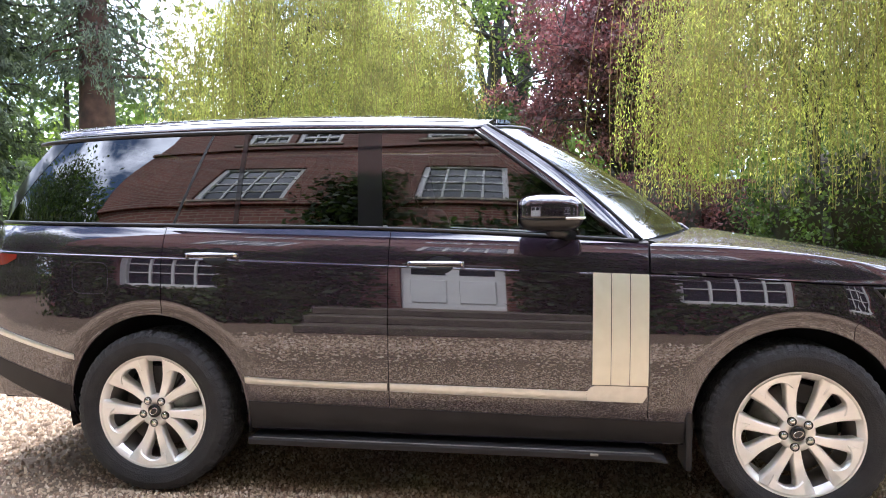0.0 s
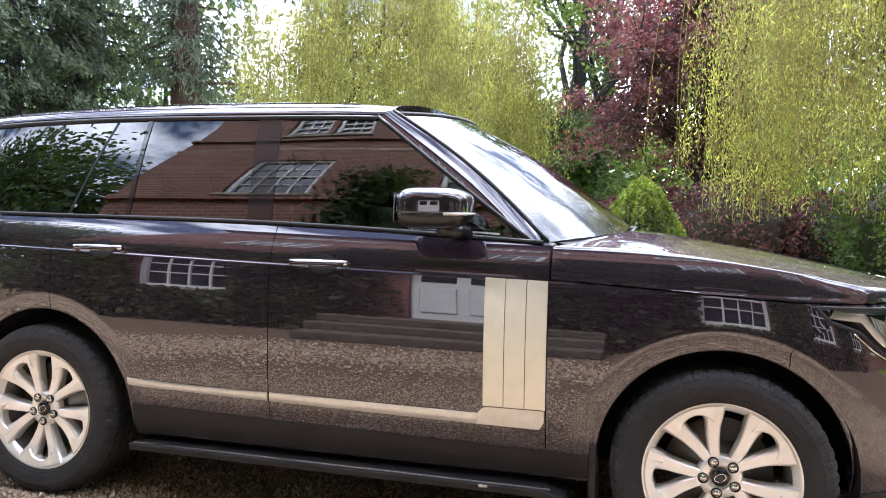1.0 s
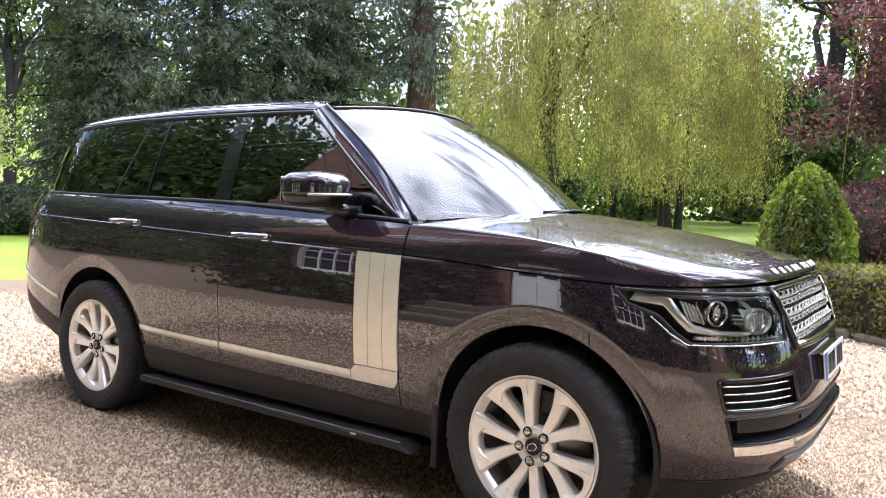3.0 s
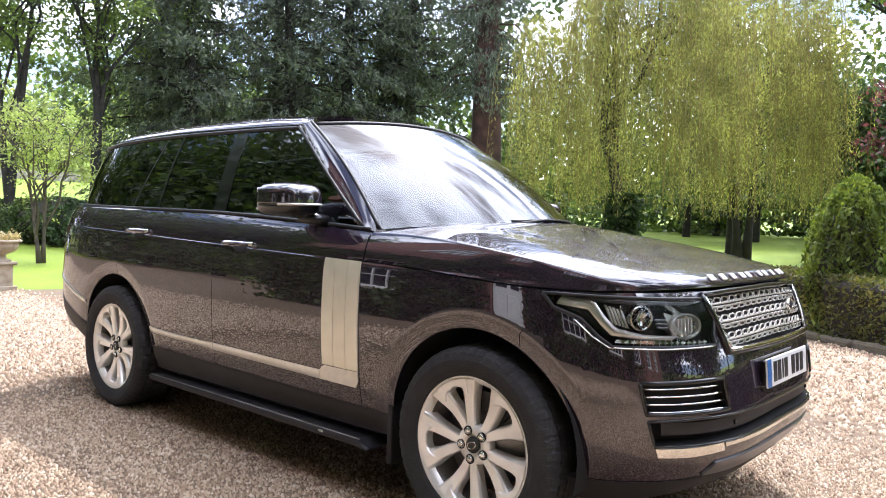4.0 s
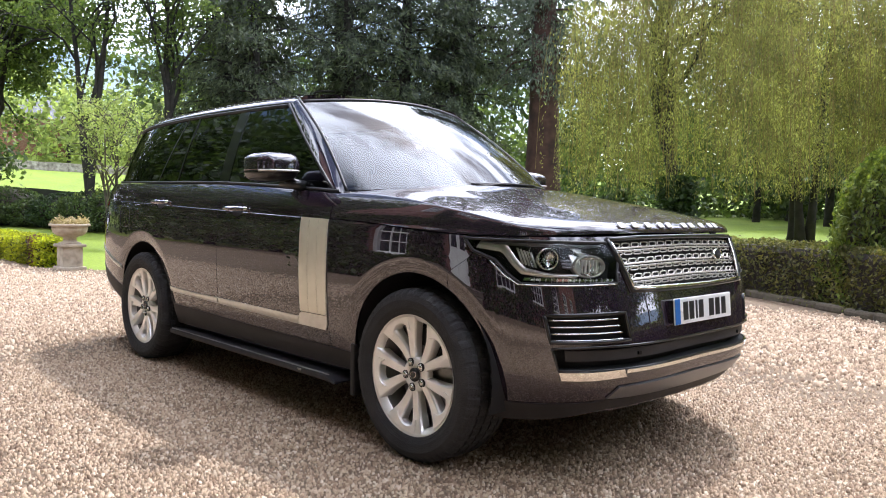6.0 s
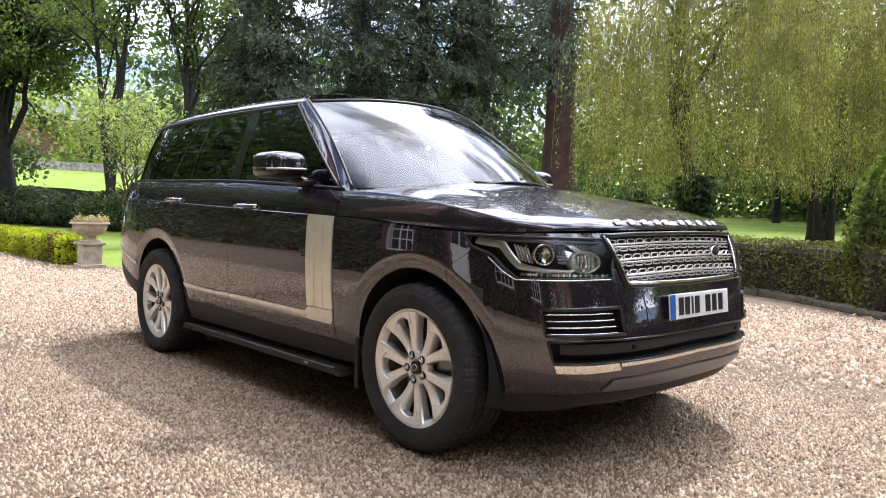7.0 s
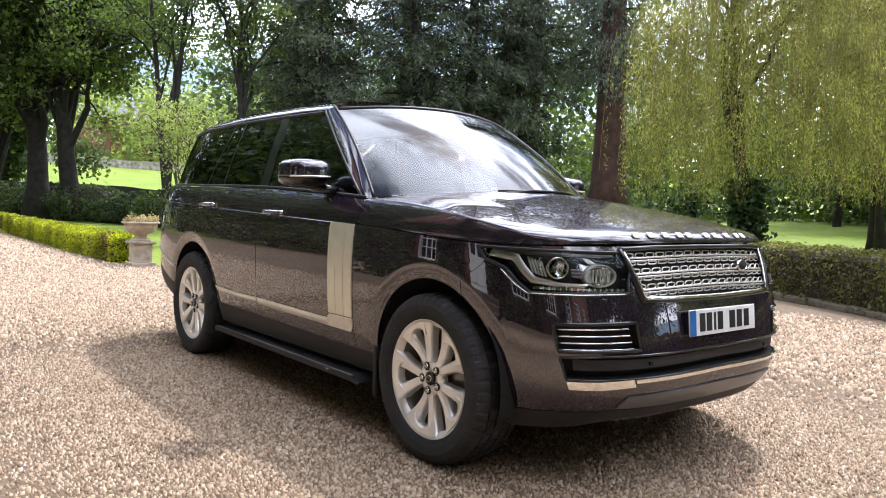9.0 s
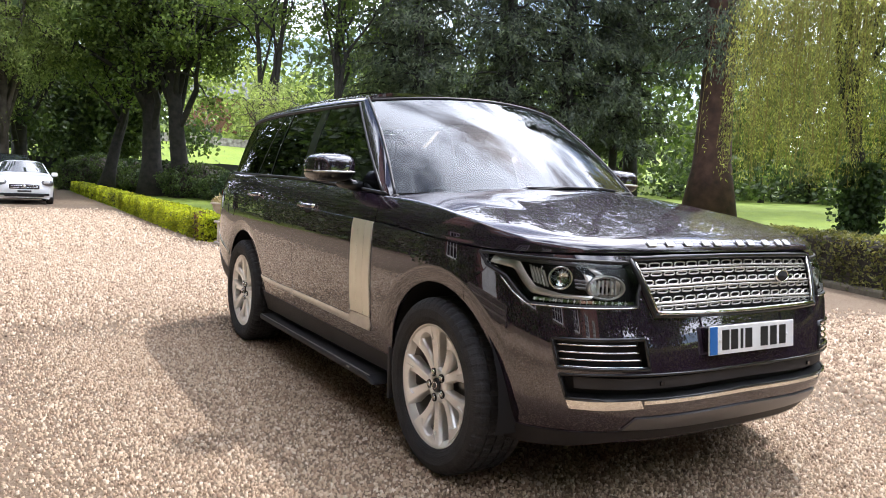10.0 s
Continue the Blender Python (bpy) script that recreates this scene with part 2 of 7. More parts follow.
bump(GRAVEL, _i.outputs["Color"], 1.0, 0.012)
STONES = material("gravel_stones", (0.4, 0.3, 0.2), 0.85)
_o = STONES.node_tree.nodes.new("ShaderNodeNewGeometry")
_or = ramp(STONES, _o.outputs["Random Per Island"], GRAVEL_TONES)
_on = tex(STONES, "ShaderNodeTexNoise", 90.0, 5.0)
_onr = ramp(STONES, _on.outputs["Fac"], [(0.3, (0.8, 0.8, 0.8)), (0.7, (1.1, 1.1, 1.1))])
base(STONES, mix(STONES, _or.outputs["Color"], _onr.outputs["Color"], 1.0, "MULTIPLY").outputs["Color"])

LIMESTONE = noisy("weathered_limestone", [(0.25, (0.22, 0.18, 0.13)), (0.5, (0.40, 0.34, 0.26)), (0.8, (0.50, 0.44, 0.35))], 7.0, 0.9, 60.0, 0.5)
KERBSTONE = noisy("mossy_kerbstone", [(0.3, (0.06, 0.048, 0.035)), (0.55, (0.12, 0.10, 0.07)), (0.75, (0.09, 0.09, 0.05))], 8.0, 0.95, 50.0, 0.7)
FIELDWALL = noisy("field_stone_wall", [(0.3, (0.13, 0.115, 0.10)), (0.5, (0.28, 0.25, 0.22)), (0.7, (0.42, 0.39, 0.35))], 3.5, 0.95, 8.0, 1.0)

BRICK = material("red_brick", (0.25, 0.08, 0.05), 0.85)
_b = BRICK.node_tree.nodes.new("ShaderNodeTexBrick")
_b.inputs["Color1"].default_value = (0.19, 0.065, 0.048, 1)
_b.inputs["Color2"].default_value = (0.26, 0.095, 0.065, 1)
_b.inputs["Mortar"].default_value = (0.30, 0.24, 0.19, 1)
_b.inputs["Scale"].default_value = 1.0
_b.inputs["Brick Width"].default_value = 0.225
_b.inputs["Row Height"].default_value = 0.075
_b.inputs["Mortar Size"].default_value = 0.010
_bc = BRICK.node_tree.nodes.new("ShaderNodeTexCoord")
_bm = BRICK.node_tree.nodes.new("ShaderNodeMapping")
_bm.inputs["Rotation"].default_value = (radians(90), 0, 0)
BRICK.node_tree.links.new(_bc.outputs["Object"], _bm.inputs["Vector"])
BRICK.node_tree.links.new(_bm.outputs["Vector"], _b.inputs["Vector"])
_bn = tex(BRICK, "ShaderNodeTexNoise", 1.2, 6.0)
_bnr = ramp(BRICK, _bn.outputs["Fac"], [(0.3, (0.75, 0.75, 0.75)), (0.7, (1.15, 1.1, 1.1))])
base(BRICK, mix(BRICK, _b.outputs["Color"], _bnr.outputs["Color"], 1.0, "MULTIPLY").outputs["Color"])
WHITE_WOOD = noisy("white_painted_wood", [(0.3, (0.72, 0.72, 0.70)), (0.7, (0.82, 0.82, 0.80))], 3.0, 0.5, 60.0, 0.1)
SLATE = noisy("slate_roof", [(0.3, (0.07, 0.075, 0.085)), (0.7, (0.14, 0.14, 0.15))], 4.0, 0.6, 12.0, 0.6)
# near-black panel behind each window, coloured for the unlit room
ROOM_DARK = material("unlit_room_panel", (0.02, 0.02, 0.022), 0.9)
WINDOW_GLASS = material("window_glass", (0.03, 0.035, 0.04), 0.03, 0.0, Coat_Weight=1.0)
FENCE_BLACK = material("black_estate_fence", (0.015, 0.015, 0.016), 0.6)


# ---- mesh helpers ----
def spline(xs, ys):
    """A smooth curve through the given knots, straight beyond its ends."""
    xs, ys = np.array(xs, float), np.array(ys, float)
    n = len(xs)
    h = np.diff(xs)
    a = np.zeros((n, n))
    r = np.zeros(n)
    a[0, 0] = a[-1, -1] = 1
    for i in range(1, n - 1):
        a[i, i - 1], a[i, i], a[i, i + 1] = h[i - 1], 2 * (h[i - 1] + h[i]), h[i]
        r[i] = 6 * ((ys[i + 1] - ys[i]) / h[i] - (ys[i] - ys[i - 1]) / h[i - 1])
    m = np.linalg.solve(a, r)

    def at(x):
        x = np.asarray(x, float)
        xc = np.clip(x, xs[0], xs[-1])
        i = np.clip(np.searchsorted(xs, xc) - 1, 0, n - 2)
        d, e = xs[i + 1] - xc, xc - xs[i]
        v = (m[i] * d ** 3 + m[i + 1] * e ** 3) / (6 * h[i]) + (ys[i] / h[i] - m[i] * h[i] / 6) * d + (ys[i + 1] / h[i] - m[i + 1] * h[i] / 6) * e
        s0 = (ys[1] - ys[0]) / h[0] - h[0] * (2 * m[0] + m[1]) / 6
        s1 = (ys[-1] - ys[-2]) / h[-1] + h[-1] * (2 * m[-1] + m[-2]) / 6
        return v + np.where(x < xs[0], (x - xs[0]) * s0, 0) + np.where(x > xs[-1], (x - xs[-1]) * s1, 0)
    return at


def mesh_of(name, verts, faces, mat, smooth=True):
    me = bpy.data.meshes.new(name)
    me.from_pydata([tuple(map(float, v)) for v in verts], [], [tuple(int(i) for i in f) for f in faces])
    me.materials.append(mat)
    if smooth:
        me.polygons.foreach_set("use_smooth", [True] * len(me.polygons))
    me.update()
    return me


def quads_mesh(name, verts, mat, corners=4, smooth=False):
    """A mesh of many loose faces, each of its own corners."""
    verts = np.asarray(verts, np.float32).reshape(-1, 3)
    n = len(verts)
    me = bpy.data.meshes.new(name)
    me.vertices.add(n)
    me.vertices.foreach_set("co", verts.ravel())
    me.loops.add(n)
    me.loops.foreach_set("vertex_index", np.arange(n, dtype=np.int32))
    me.polygons.add(n // corners)
    me.polygons.foreach_set("loop_start", np.arange(0, n, corners, dtype=np.int32))
    me.polygons.foreach_set("loop_total", np.full(n // corners, corners, np.int32))
    me.materials.append(mat)
    me.update(calc_edges=True)
    return me


def part(name, data, parent, label="", mat=None):
    """Links a mesh, or a bmesh with its material, under a thing or under a part."""
    if isinstance(data, bmesh.types.BMesh):
        me = bpy.data.meshes.new(name)
        data.to_mesh(me)
        data.free()
        me.materials.append(mat)
        data = me
    ob = new(name, data)
    ob.parent = parent
    if name in ("hanging_growth", "woody_core", "shaded_body", "dry_planting", "dead_patch", "foliage", "crown", "ivy"):
        ob["kind"] = "stuff"
    return tagged(ob, label) if label else ob


def thing(name, label, category, at=(0, 0, 0), turn=0.0, group="", kind=""):
    ob = new(name)
    ob.empty_display_size = 0.2
    ob.location = at
    ob.rotation_euler = (0, 0, radians(turn))
    return tagged(ob, label, category, group, kind)


def join(pieces):
    """Several (verts, faces) into one."""
    vs, fs, n = [], [], 0
    for v, f in pieces:
        v = [tuple(p) for p in v]
        vs += v
        fs += [tuple(i + n for i in q) for q in f]
        n += len(v)
    return vs, fs


def grid_faces(r, c, closed=False, flip=False):
    out = []
    for i in range(r - 1):
        for j in range(c if closed else c - 1):
            k = (j + 1) % c
            q = (i * c + j, i * c + k, (i + 1) * c + k, (i + 1) * c + j)
            out.append(q[::-1] if flip else q)
    return out


def tube(path, radii, sides=6, caps=True):
    path = np.asarray(path, float)
    n = len(path)
    radii = np.broadcast_to(np.asarray(radii, float), (n,))
    tang = np.gradient(path, axis=0)
    tang /= np.linalg.norm(tang, axis=1)[:, None] + 1e-9
    ref = np.array((0, 0, 1.0)) if abs(tang[0, 2]) < 0.9 else np.array((1.0, 0, 0))
    verts = []
    ang = np.linspace(0, 2 * np.pi, sides, endpoint=False)
    for p, t, r in zip(path, tang, radii):
        u = np.cross(t, ref)
        u /= np.linalg.norm(u) + 1e-9
        ref = np.cross(u, t)
        verts += [p + r * (math.cos(a) * u + math.sin(a) * ref) for a in ang]
    faces = grid_faces(n, sides, True)
    if caps:
        faces += [tuple(range(sides))[::-1], tuple(range((n - 1) * sides, n * sides))]
    return verts, faces


def lathe(profile, sides=32, axis="z", closed_ends=True):
    """Turned from (radius, height) pairs."""
    verts = []
    for r, h in profile:
        for k in range(sides):
            a = 2 * math.pi * k / sides
            c, s = r * math.cos(a), r * math.sin(a)
            verts.append({"z": (c, s, h), "y": (c, h, s), "x": (h, c, s)}[axis])
    faces = grid_faces(len(profile), sides, True)
    if closed_ends:
        faces += [tuple(range(sides))[::-1], tuple(range((len(profile) - 1) * sides, len(profile) * sides))]
    return verts, faces


def rounded_box(sx, sy, sz, r=0.02, seg=3, at=(0, 0, 0)):
    """Verts and faces of a box with rounded edges, centred on at."""
    bm = bmesh.new()
    bmesh.ops.create_cube(bm, size=1.0)
    for v in bm.verts:
        v.co = Vector((v.co.x * sx, v.co.y * sy, v.co.z * sz))
    bmesh.ops.bevel(bm, geom=bm.edges[:], offset=min(r, 0.49 * min(sx, sy, sz)), segments=seg, affect="EDGES", profile=0.5)
    bm.verts.index_update()
    v = [tuple(p.co + Vector(at)) for p in bm.verts]
    f = [tuple(q.index for q in p.verts) for p in bm.faces]
    bm.free()
    return v, f


def moved(piece, m):
    v, f = piece
    return [tuple(m @ Vector(p)) for p in v], f


def tidy(me):
    """Faces turned outwards."""
    bm = bmesh.new()
    bm.from_mesh(me)
    bmesh.ops.recalc_face_normals(bm, faces=bm.faces)
    bm.to_mesh(me)
    bm.free()
    return me


# ---- ground ----
def land(x, y):
    """Height of the land: level round the house, a bank of pasture rising to the west."""
    d = np.maximum(0.0, -x - 46.0)
    w = np.clip((y + 30) / 40.0, 0, 1)
    far = np.hypot(x, y)
    return w * np.minimum(d * 0.13, 9.0) + np.clip(y - 22.0, 0, 60) * 0.028 + np.maximum(0, far - 130) * 0.03 - 0.02


def build_ground():
    radii = np.concatenate([np.linspace(0, 40, 12), np.linspace(46, 130, 40), np.geomspace(140, 2500, 14)])
    n = 96
    ang = np.linspace(0, 2 * np.pi, n, endpoint=False)
    pts = []
    for r in radii:
        x, y = r * np.cos(ang), r * np.sin(ang)
        z = land(x, y)
        pts += list(zip(x, y, z))
    me = mesh_of("ground", pts, grid_faces(len(radii), n, True), GRASS)
    tagged(new("ground", me), "bright green mown grass and rising pasture", "ground", kind="structure")


KERB = [(12.0, -6.5), (8.5, -1.6), (6.0, 1.5), (4.4, 3.2), (2.5, 4.95), (1.4, 5.85), (0.2, 6.7), (-1.2, 7.35), (-3.0, 7.95), (-5.0, 8.2)]


def smooth_path(pts, n):
    pts = np.array(pts, float)
    d = np.concatenate([[0], np.cumsum(np.linalg.norm(np.diff(pts, axis=0), axis=1))])
    s = np.linspace(0, d[-1], n)
    return np.stack([spline(d, pts[:, k])(s) for k in range(pts.shape[1])], 1)


def build_gravel():
    kerb = smooth_path(KERB, 40)
    edge = [(30, -12), *map(tuple, kerb), (-6.6, 7.2), (-7.8, 5.0), (-8.5, 2.6), (-9.0, 1.25), (-9.8, 0.80), (-20, 0.80), (-40, 0.95), (-75, 1.3), (-75, -0.3), (-42, -0.3), (-34.5, -1.0), (-32.5, -5.0), (-20, -7.5), (-8, -16), (-8, -30), (30, -30)]
    bm = bmesh.new()
    top = [bm.verts.new((x, y, 0.0)) for x, y in edge]
    bm.faces.new(top)
    low = [bm.verts.new((x, y, -0.08)) for x, y in edge]
    for i in range(len(edge)):
        j = (i + 1) % len(edge)
        bm.faces.new((top[i], low[i], low[j], top[j]))
    bmesh.ops.recalc_face_normals(bm, faces=bm.faces)
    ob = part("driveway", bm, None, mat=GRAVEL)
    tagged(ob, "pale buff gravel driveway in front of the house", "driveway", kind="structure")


def scatter_stones(name, rng, cell, box, size, label, fade=1.0):
    """Chippings lying close together on the drive, one to a cell."""
    x0, x1, y0, y1 = box
    gx, gy = np.meshgrid(np.arange(x0, x1, cell), np.arange(y0, y1, cell))
    c = np.stack([gx.ravel(), gy.ravel(), np.zeros(gx.size)], 1)
    c[:, :2] += rng.uniform(-0.48, 0.48, (len(c), 2)) * cell
    count = len(c)
    rim = np.minimum(np.minimum(c[:, 0] - x0, x1 - c[:, 0]), np.minimum(c[:, 1] - y0, y1 - c[:, 1]))
    c = c[rng.uniform(0, 1, count) < np.clip((c[:, 0] - x0) / fade, 0.02, 1) * np.clip(rim / min(fade, 1.0), 0.02, 1)]
    count = len(c)
    s = size * rng.uniform(0.55, 1.35, (count, 1))
    a = rng.uniform(0, 2 * np.pi, count)
    ax = np.stack([np.cos(a), np.sin(a), rng.normal(0, 0.2, count)], 1)
    ay = np.stack([-np.sin(a), np.cos(a), rng.normal(0, 0.2, count)], 1)
    az = np.cross(ax, ay)
    lx, ly, lz = s * rng.uniform(0.9, 1.5, (count, 1)), s * rng.uniform(0.7, 1.1, (count, 1)), s * rng.uniform(0.55, 0.95, (count, 1))
    c[:, 2] = (lz * rng.uniform(0.55, 1.25, (count, 1)))[:, 0]
    u = lambda a, b: rng.uniform(a, b, (count, 1))
    low = np.array((0, 0, -1.0)) * lz
    # four uneven corners on the ground and a short ridge on top
    k = [ax * lx * u(0.7, 1.1) + ay * ly * u(-0.2, 0.5) + low, ay * ly * u(0.7, 1.1) - ax * lx * u(-0.2, 0.5) + low, -ax * lx * u(0.7, 1.1) - ay * ly * u(-0.2, 0.5) + low, -ay * ly * u(0.7, 1.1) + ax * lx * u(-0.2, 0.5) + low,
         az * lz * u(0.5, 0.9) + ax * lx * u(0.35, 0.8) + ay * ly * u(-0.3, 0.3), az * lz * u(0.5, 0.9) - ax * lx * u(0.35, 0.8) + ay * ly * u(-0.3, 0.3)]
    v = np.stack([c + o for o in k], 1).reshape(-1, 3).astype(np.float32)
    t = np.array([(0, 1, 4), (1, 5, 4), (1, 2, 5), (2, 3, 5), (3, 4, 5), (3, 0, 4)])
    f = (np.arange(count)[:, None, None] * 6 + t[None]).reshape(-1).astype(np.int32)
    me = bpy.data.meshes.new(name)
    me.vertices.add(len(v))
    me.vertices.foreach_set("co", v.ravel())
    me.loops.add(len(f))
    me.loops.foreach_set("vertex_index", f)
    me.polygons.add(len(f) // 3)
    me.polygons.foreach_set("loop_start", np.arange(0, len(f), 3, dtype=np.int32))
    me.polygons.foreach_set("loop_total", np.full(len(f) // 3, 3, np.int32))
    me.materials.append(STONES)
    me.update(calc_edges=True)
    tagged(new(name, me), label, "gravel", kind="stuff")


# ---- foliage ----
def unit(v):
    return v / (np.linalg.norm(v, axis=-1, keepdims=True) + 1e-9)


def cards(rng, p, length, width, droop=0.0, lift=0.0, way=None):
    """Pointed leaves, a face each, round the places p; way: the directions that they follow."""
    n = len(p)
    d = rng.normal(size=(n, 3))
    if way is not None:
        d = d * 0.45 + way
    d[:, 2] += lift - droop
    d = unit(d)
    w = unit(np.cross(d, rng.normal(size=(n, 3))))
    L = length * rng.uniform(0.6, 1.3, (n, 1))
    W = width * rng.uniform(0.6, 1.3, (n, 1))
    return np.stack([p - d * L * 0.5, p + w * W * 0.5 - d * L * 0.05, p + d * L * 0.5, p - w * W * 0.5 - d * L * 0.05], 1)


def bend(a, b, lift, rng, n=6, wob=0.06):
    """A limb's line from a to b, arching by lift."""
    t = np.linspace(0, 1, n)[:, None]
    a, b = np.array(a, float), np.array(b, float)
    p = a + (b - a) * t
    p[:, 2] += lift * np.sin(np.pi * t[:, 0] ** 0.8)
    p[1:-1] += rng.normal(0, wob * np.linalg.norm(b - a) * 0.5, (n - 2, 3))
    return p


def trunk_line(rng, height, lean, wob, n=9):
    t = np.linspace(0, 1, n)
    p = np.stack([lean[0] * t + rng.normal(0, wob, n) * t, lean[1] * t + rng.normal(0, wob, n) * t, height * t], 1)
    return p


def tree(name, label, at, height, trunk_r, crown_z, rx, rz, leaf, bark, seed, leaves=12000, size=(0.16, 0.08), limbs=14, clear=0.25, lean=(0, 0), spread=0.45, twigs=7, droop=0.0, limb_lift=0.6, group="", stems=1, fill=1.0, shell=0.55):
    """A broad tree: tapered trunk, limbs, branches, and a crown of leaves in uneven clumps."""
    rng = np.random.default_rng(seed)
    ob = thing(name, label, "tree", at, group=group)
    wood, tips = [], []
    for s in range(stems):
        ln = np.array(lean) + (rng.normal(0, rx * 0.35, 2) if stems > 1 else 0)
        line = trunk_line(rng, height * 0.86, ln, trunk_r * 0.35)
        if stems > 1:
            line[:, :2] += rng.normal(0, trunk_r * 1.4, 2)
        rad = trunk_r * (1 - 0.85 * np.linspace(0, 1, len(line)))
        rad[0] *= 1.45
        wood.append(tube(line, rad, 10))
        count = max(3, limbs // stems)
        for i in range(count):
            f = clear + (0.95 - clear) * (i + rng.uniform(0, 1)) / count
            k = f * (len(line) - 1)
            a0 = line[int(k)] + (line[min(int(k) + 1, len(line) - 1)] - line[int(k)]) * (k - int(k))
            az = i * 2.4 + rng.uniform(-0.5, 0.5)
            el = rng.uniform(-0.35, 1.0)
            e = np.array((math.cos(az) * math.cos(el), math.sin(az) * math.cos(el), math.sin(el))) * np.array((rx, rx, rz)) * rng.uniform(0.7, 1.0)
            e[2] += crown_z
            e[:2] += np.array(lean) * min(1, crown_z / height)
            e[2] = max(e[2], a0[2] * 0.55 + 0.2)
            r0 = trunk_r * 0.42 * (1.05 - f)
            path = bend(a0, e, limb_lift * rng.uniform(0.3, 1.0), rng)
            wood.append(tube(path, np.linspace(r0 + 0.012, 0.012, len(path)), 6, False))
            for j in range(twigs):
                q = rng.uniform(0.3, 1.0) * (len(path) - 1)
                b0 = path[int(q)] + (path[min(int(q) + 1, len(path) - 1)] - path[int(q)]) * (q - int(q))
                off = rng.normal(0, 1, 3) * np.array((rx, rx, rz * 0.7)) * 0.24
                off[2] += 0.05 * rx - droop * 0.5
                sub = bend(b0, b0 + off, 0.1, rng, 4)
                wood.append(tube(sub, np.linspace(0.35 * r0 + 0.008, 0.006, 4), 4, False))
                tips += [sub[-1], sub[2], sub[-1] + rng.normal(0, spread * 0.6, 3)]
    v, f = join(wood)
    part("trunk", mesh_of("trunk", v, f, bark), ob, "bark-covered trunk and limbs")
    tips = np.array(tips)
    weight = rng.gamma(1.2, 1.0, len(tips))
    pick = rng.choice(len(tips), leaves, p=weight / weight.sum())
    p = tips[pick] + rng.normal(0, spread * 0.55, (leaves, 3)) * np.array((1, 1, 0.7))
    part("crown", quads_mesh("crown", cards(rng, p, *size, droop=droop), leaf), ob, "leafy crown with gaps")
    return ob


def willow(name, label, at, height, rx, trunk_r, seed, strands=1200, per=80, low=(1.4, 3.2), stems=2, ivy=False, size=(0.13, 0.035), top=0.45):
    """A weeping willow: arching limbs, and long hanging shoots clad in narrow leaves."""
    rng = np.random.default_rng(seed)
    ob = thing(name, label, "tree", at)
    wood, ends = [], []
    for s in range(stems):
        a = 2 * math.pi * s / stems + rng.uniform(0, 1)
        off = np.array((math.cos(a), math.sin(a))) * (0.5 if stems > 1 else 0) + (np.array((-1.1, 0.2)) if ivy else np.array((0.0, 1.2)) if stems == 1 else 0)
        line = trunk_line(rng, height * 0.55, off * 2.0, 0.16)
        line[:, :2] += off
        wood.append(tube(line, trunk_r * (1 - 0.7 * np.linspace(0, 1, len(line))), 10))
        for i in range(12):
            k = rng.uniform(0.3, 1.0) * (len(line) - 1)
            a0 = line[int(k)]
            az = rng.uniform(0, 2 * math.pi)
            rr = rx * rng.uniform(0.45, 0.98)
            e = np.array((math.cos(az) * rr, math.sin(az) * rr, height * rng.uniform(0.55, 0.92)))
            path = bend(a0, e, height * 0.10, rng, 8)
            wood.append(tube(path, np.linspace(trunk_r * 0.35, 0.02, 8), 6, False))
            ends.append(path[3:])
            for j in range(4):
                b0 = path[rng.integers(2, 7)]
                b1 = b0 + np.array((*rng.normal(0, rx * 0.25, 2), rng.uniform(-0.4, 1.0)))
                sub = bend(b0, b1, 0.4, rng, 5)
                wood.append(tube(sub, np.linspace(0.045, 0.012, 5), 5, False))
                ends.append(sub[2:])
    v, f = join(wood)
    part("trunk", mesh_of("trunk", v, f, BARK_DARK), ob, "dark forked trunk with arching limbs")
    ends = np.concatenate(ends)
    # shoots fall from a bumpy dome of boughs
    lobes = []
    for k in range(84):
        rho = math.sqrt(rng.uniform(0.02, 1.0)) * rx * rng.uniform(0.86, 1.04)
        a = k * 2.4 + rng.normal(0, 0.4)
        dome = height * math.sqrt(max(0.1, 1 - (rho / (rx * 1.08)) ** 2 * (1 - top ** 2)))
        lobes.append((math.cos(a) * rho, math.sin(a) * rho, dome * rng.uniform(0.62, 1.0), a, rng.uniform(0.7, 1.25)))
    pts, twig = [], []
    for s in range(strands):
        lx, ly, lz, la, lr = lobes[rng.integers(84)]
        ox, oy = rng.normal(0, 0.40 * lr, 2)
        az = math.atan2(oy + 0.6 * math.sin(la), ox + 0.6 * math.cos(la))
        x, y = lx + ox, ly + oy
        zt = lz + 0.35 - 0.9 * (ox * ox + oy * oy) / lr ** 2 * 0.6
        zb = max(rng.uniform(*low), zt - rng.gamma(5.0, 0.62) * lr * (0.6 + 1.1 * math.hypot(lx, ly) / rx) - 0.5)
        if zt - zb < 0.5:
            continue
        drop = zt - zb
        m = max(12, int(per * drop / 6.0))
        t = np.sort(rng.uniform(0, 1, m))
        out = 0.35 * (1 - np.exp(-3 * t)) * rng.uniform(0.3, 1.4)
        sway = rng.normal(0, 0.06, 2)
        px = x + math.cos(az) * out + sway[0] * t * drop * 0.5 + rng.normal(0, 0.06, m)
        py = y + math.sin(az) * out + sway[1] * t * drop * 0.5 + rng.normal(0, 0.06, m)
        pts.append(np.stack([px, py, zt - t * drop], 1))
        if s % 2 == 0:
            tt = np.linspace(0, 1, 5)
            oo = 0.35 * (1 - np.exp(-3 * tt)) * 0.85
            line = np.stack([x + math.cos(az) * oo + sway[0] * tt * drop * 0.5, y + math.sin(az) * oo + sway[1] * tt * drop * 0.5, zt - tt * drop], 1)
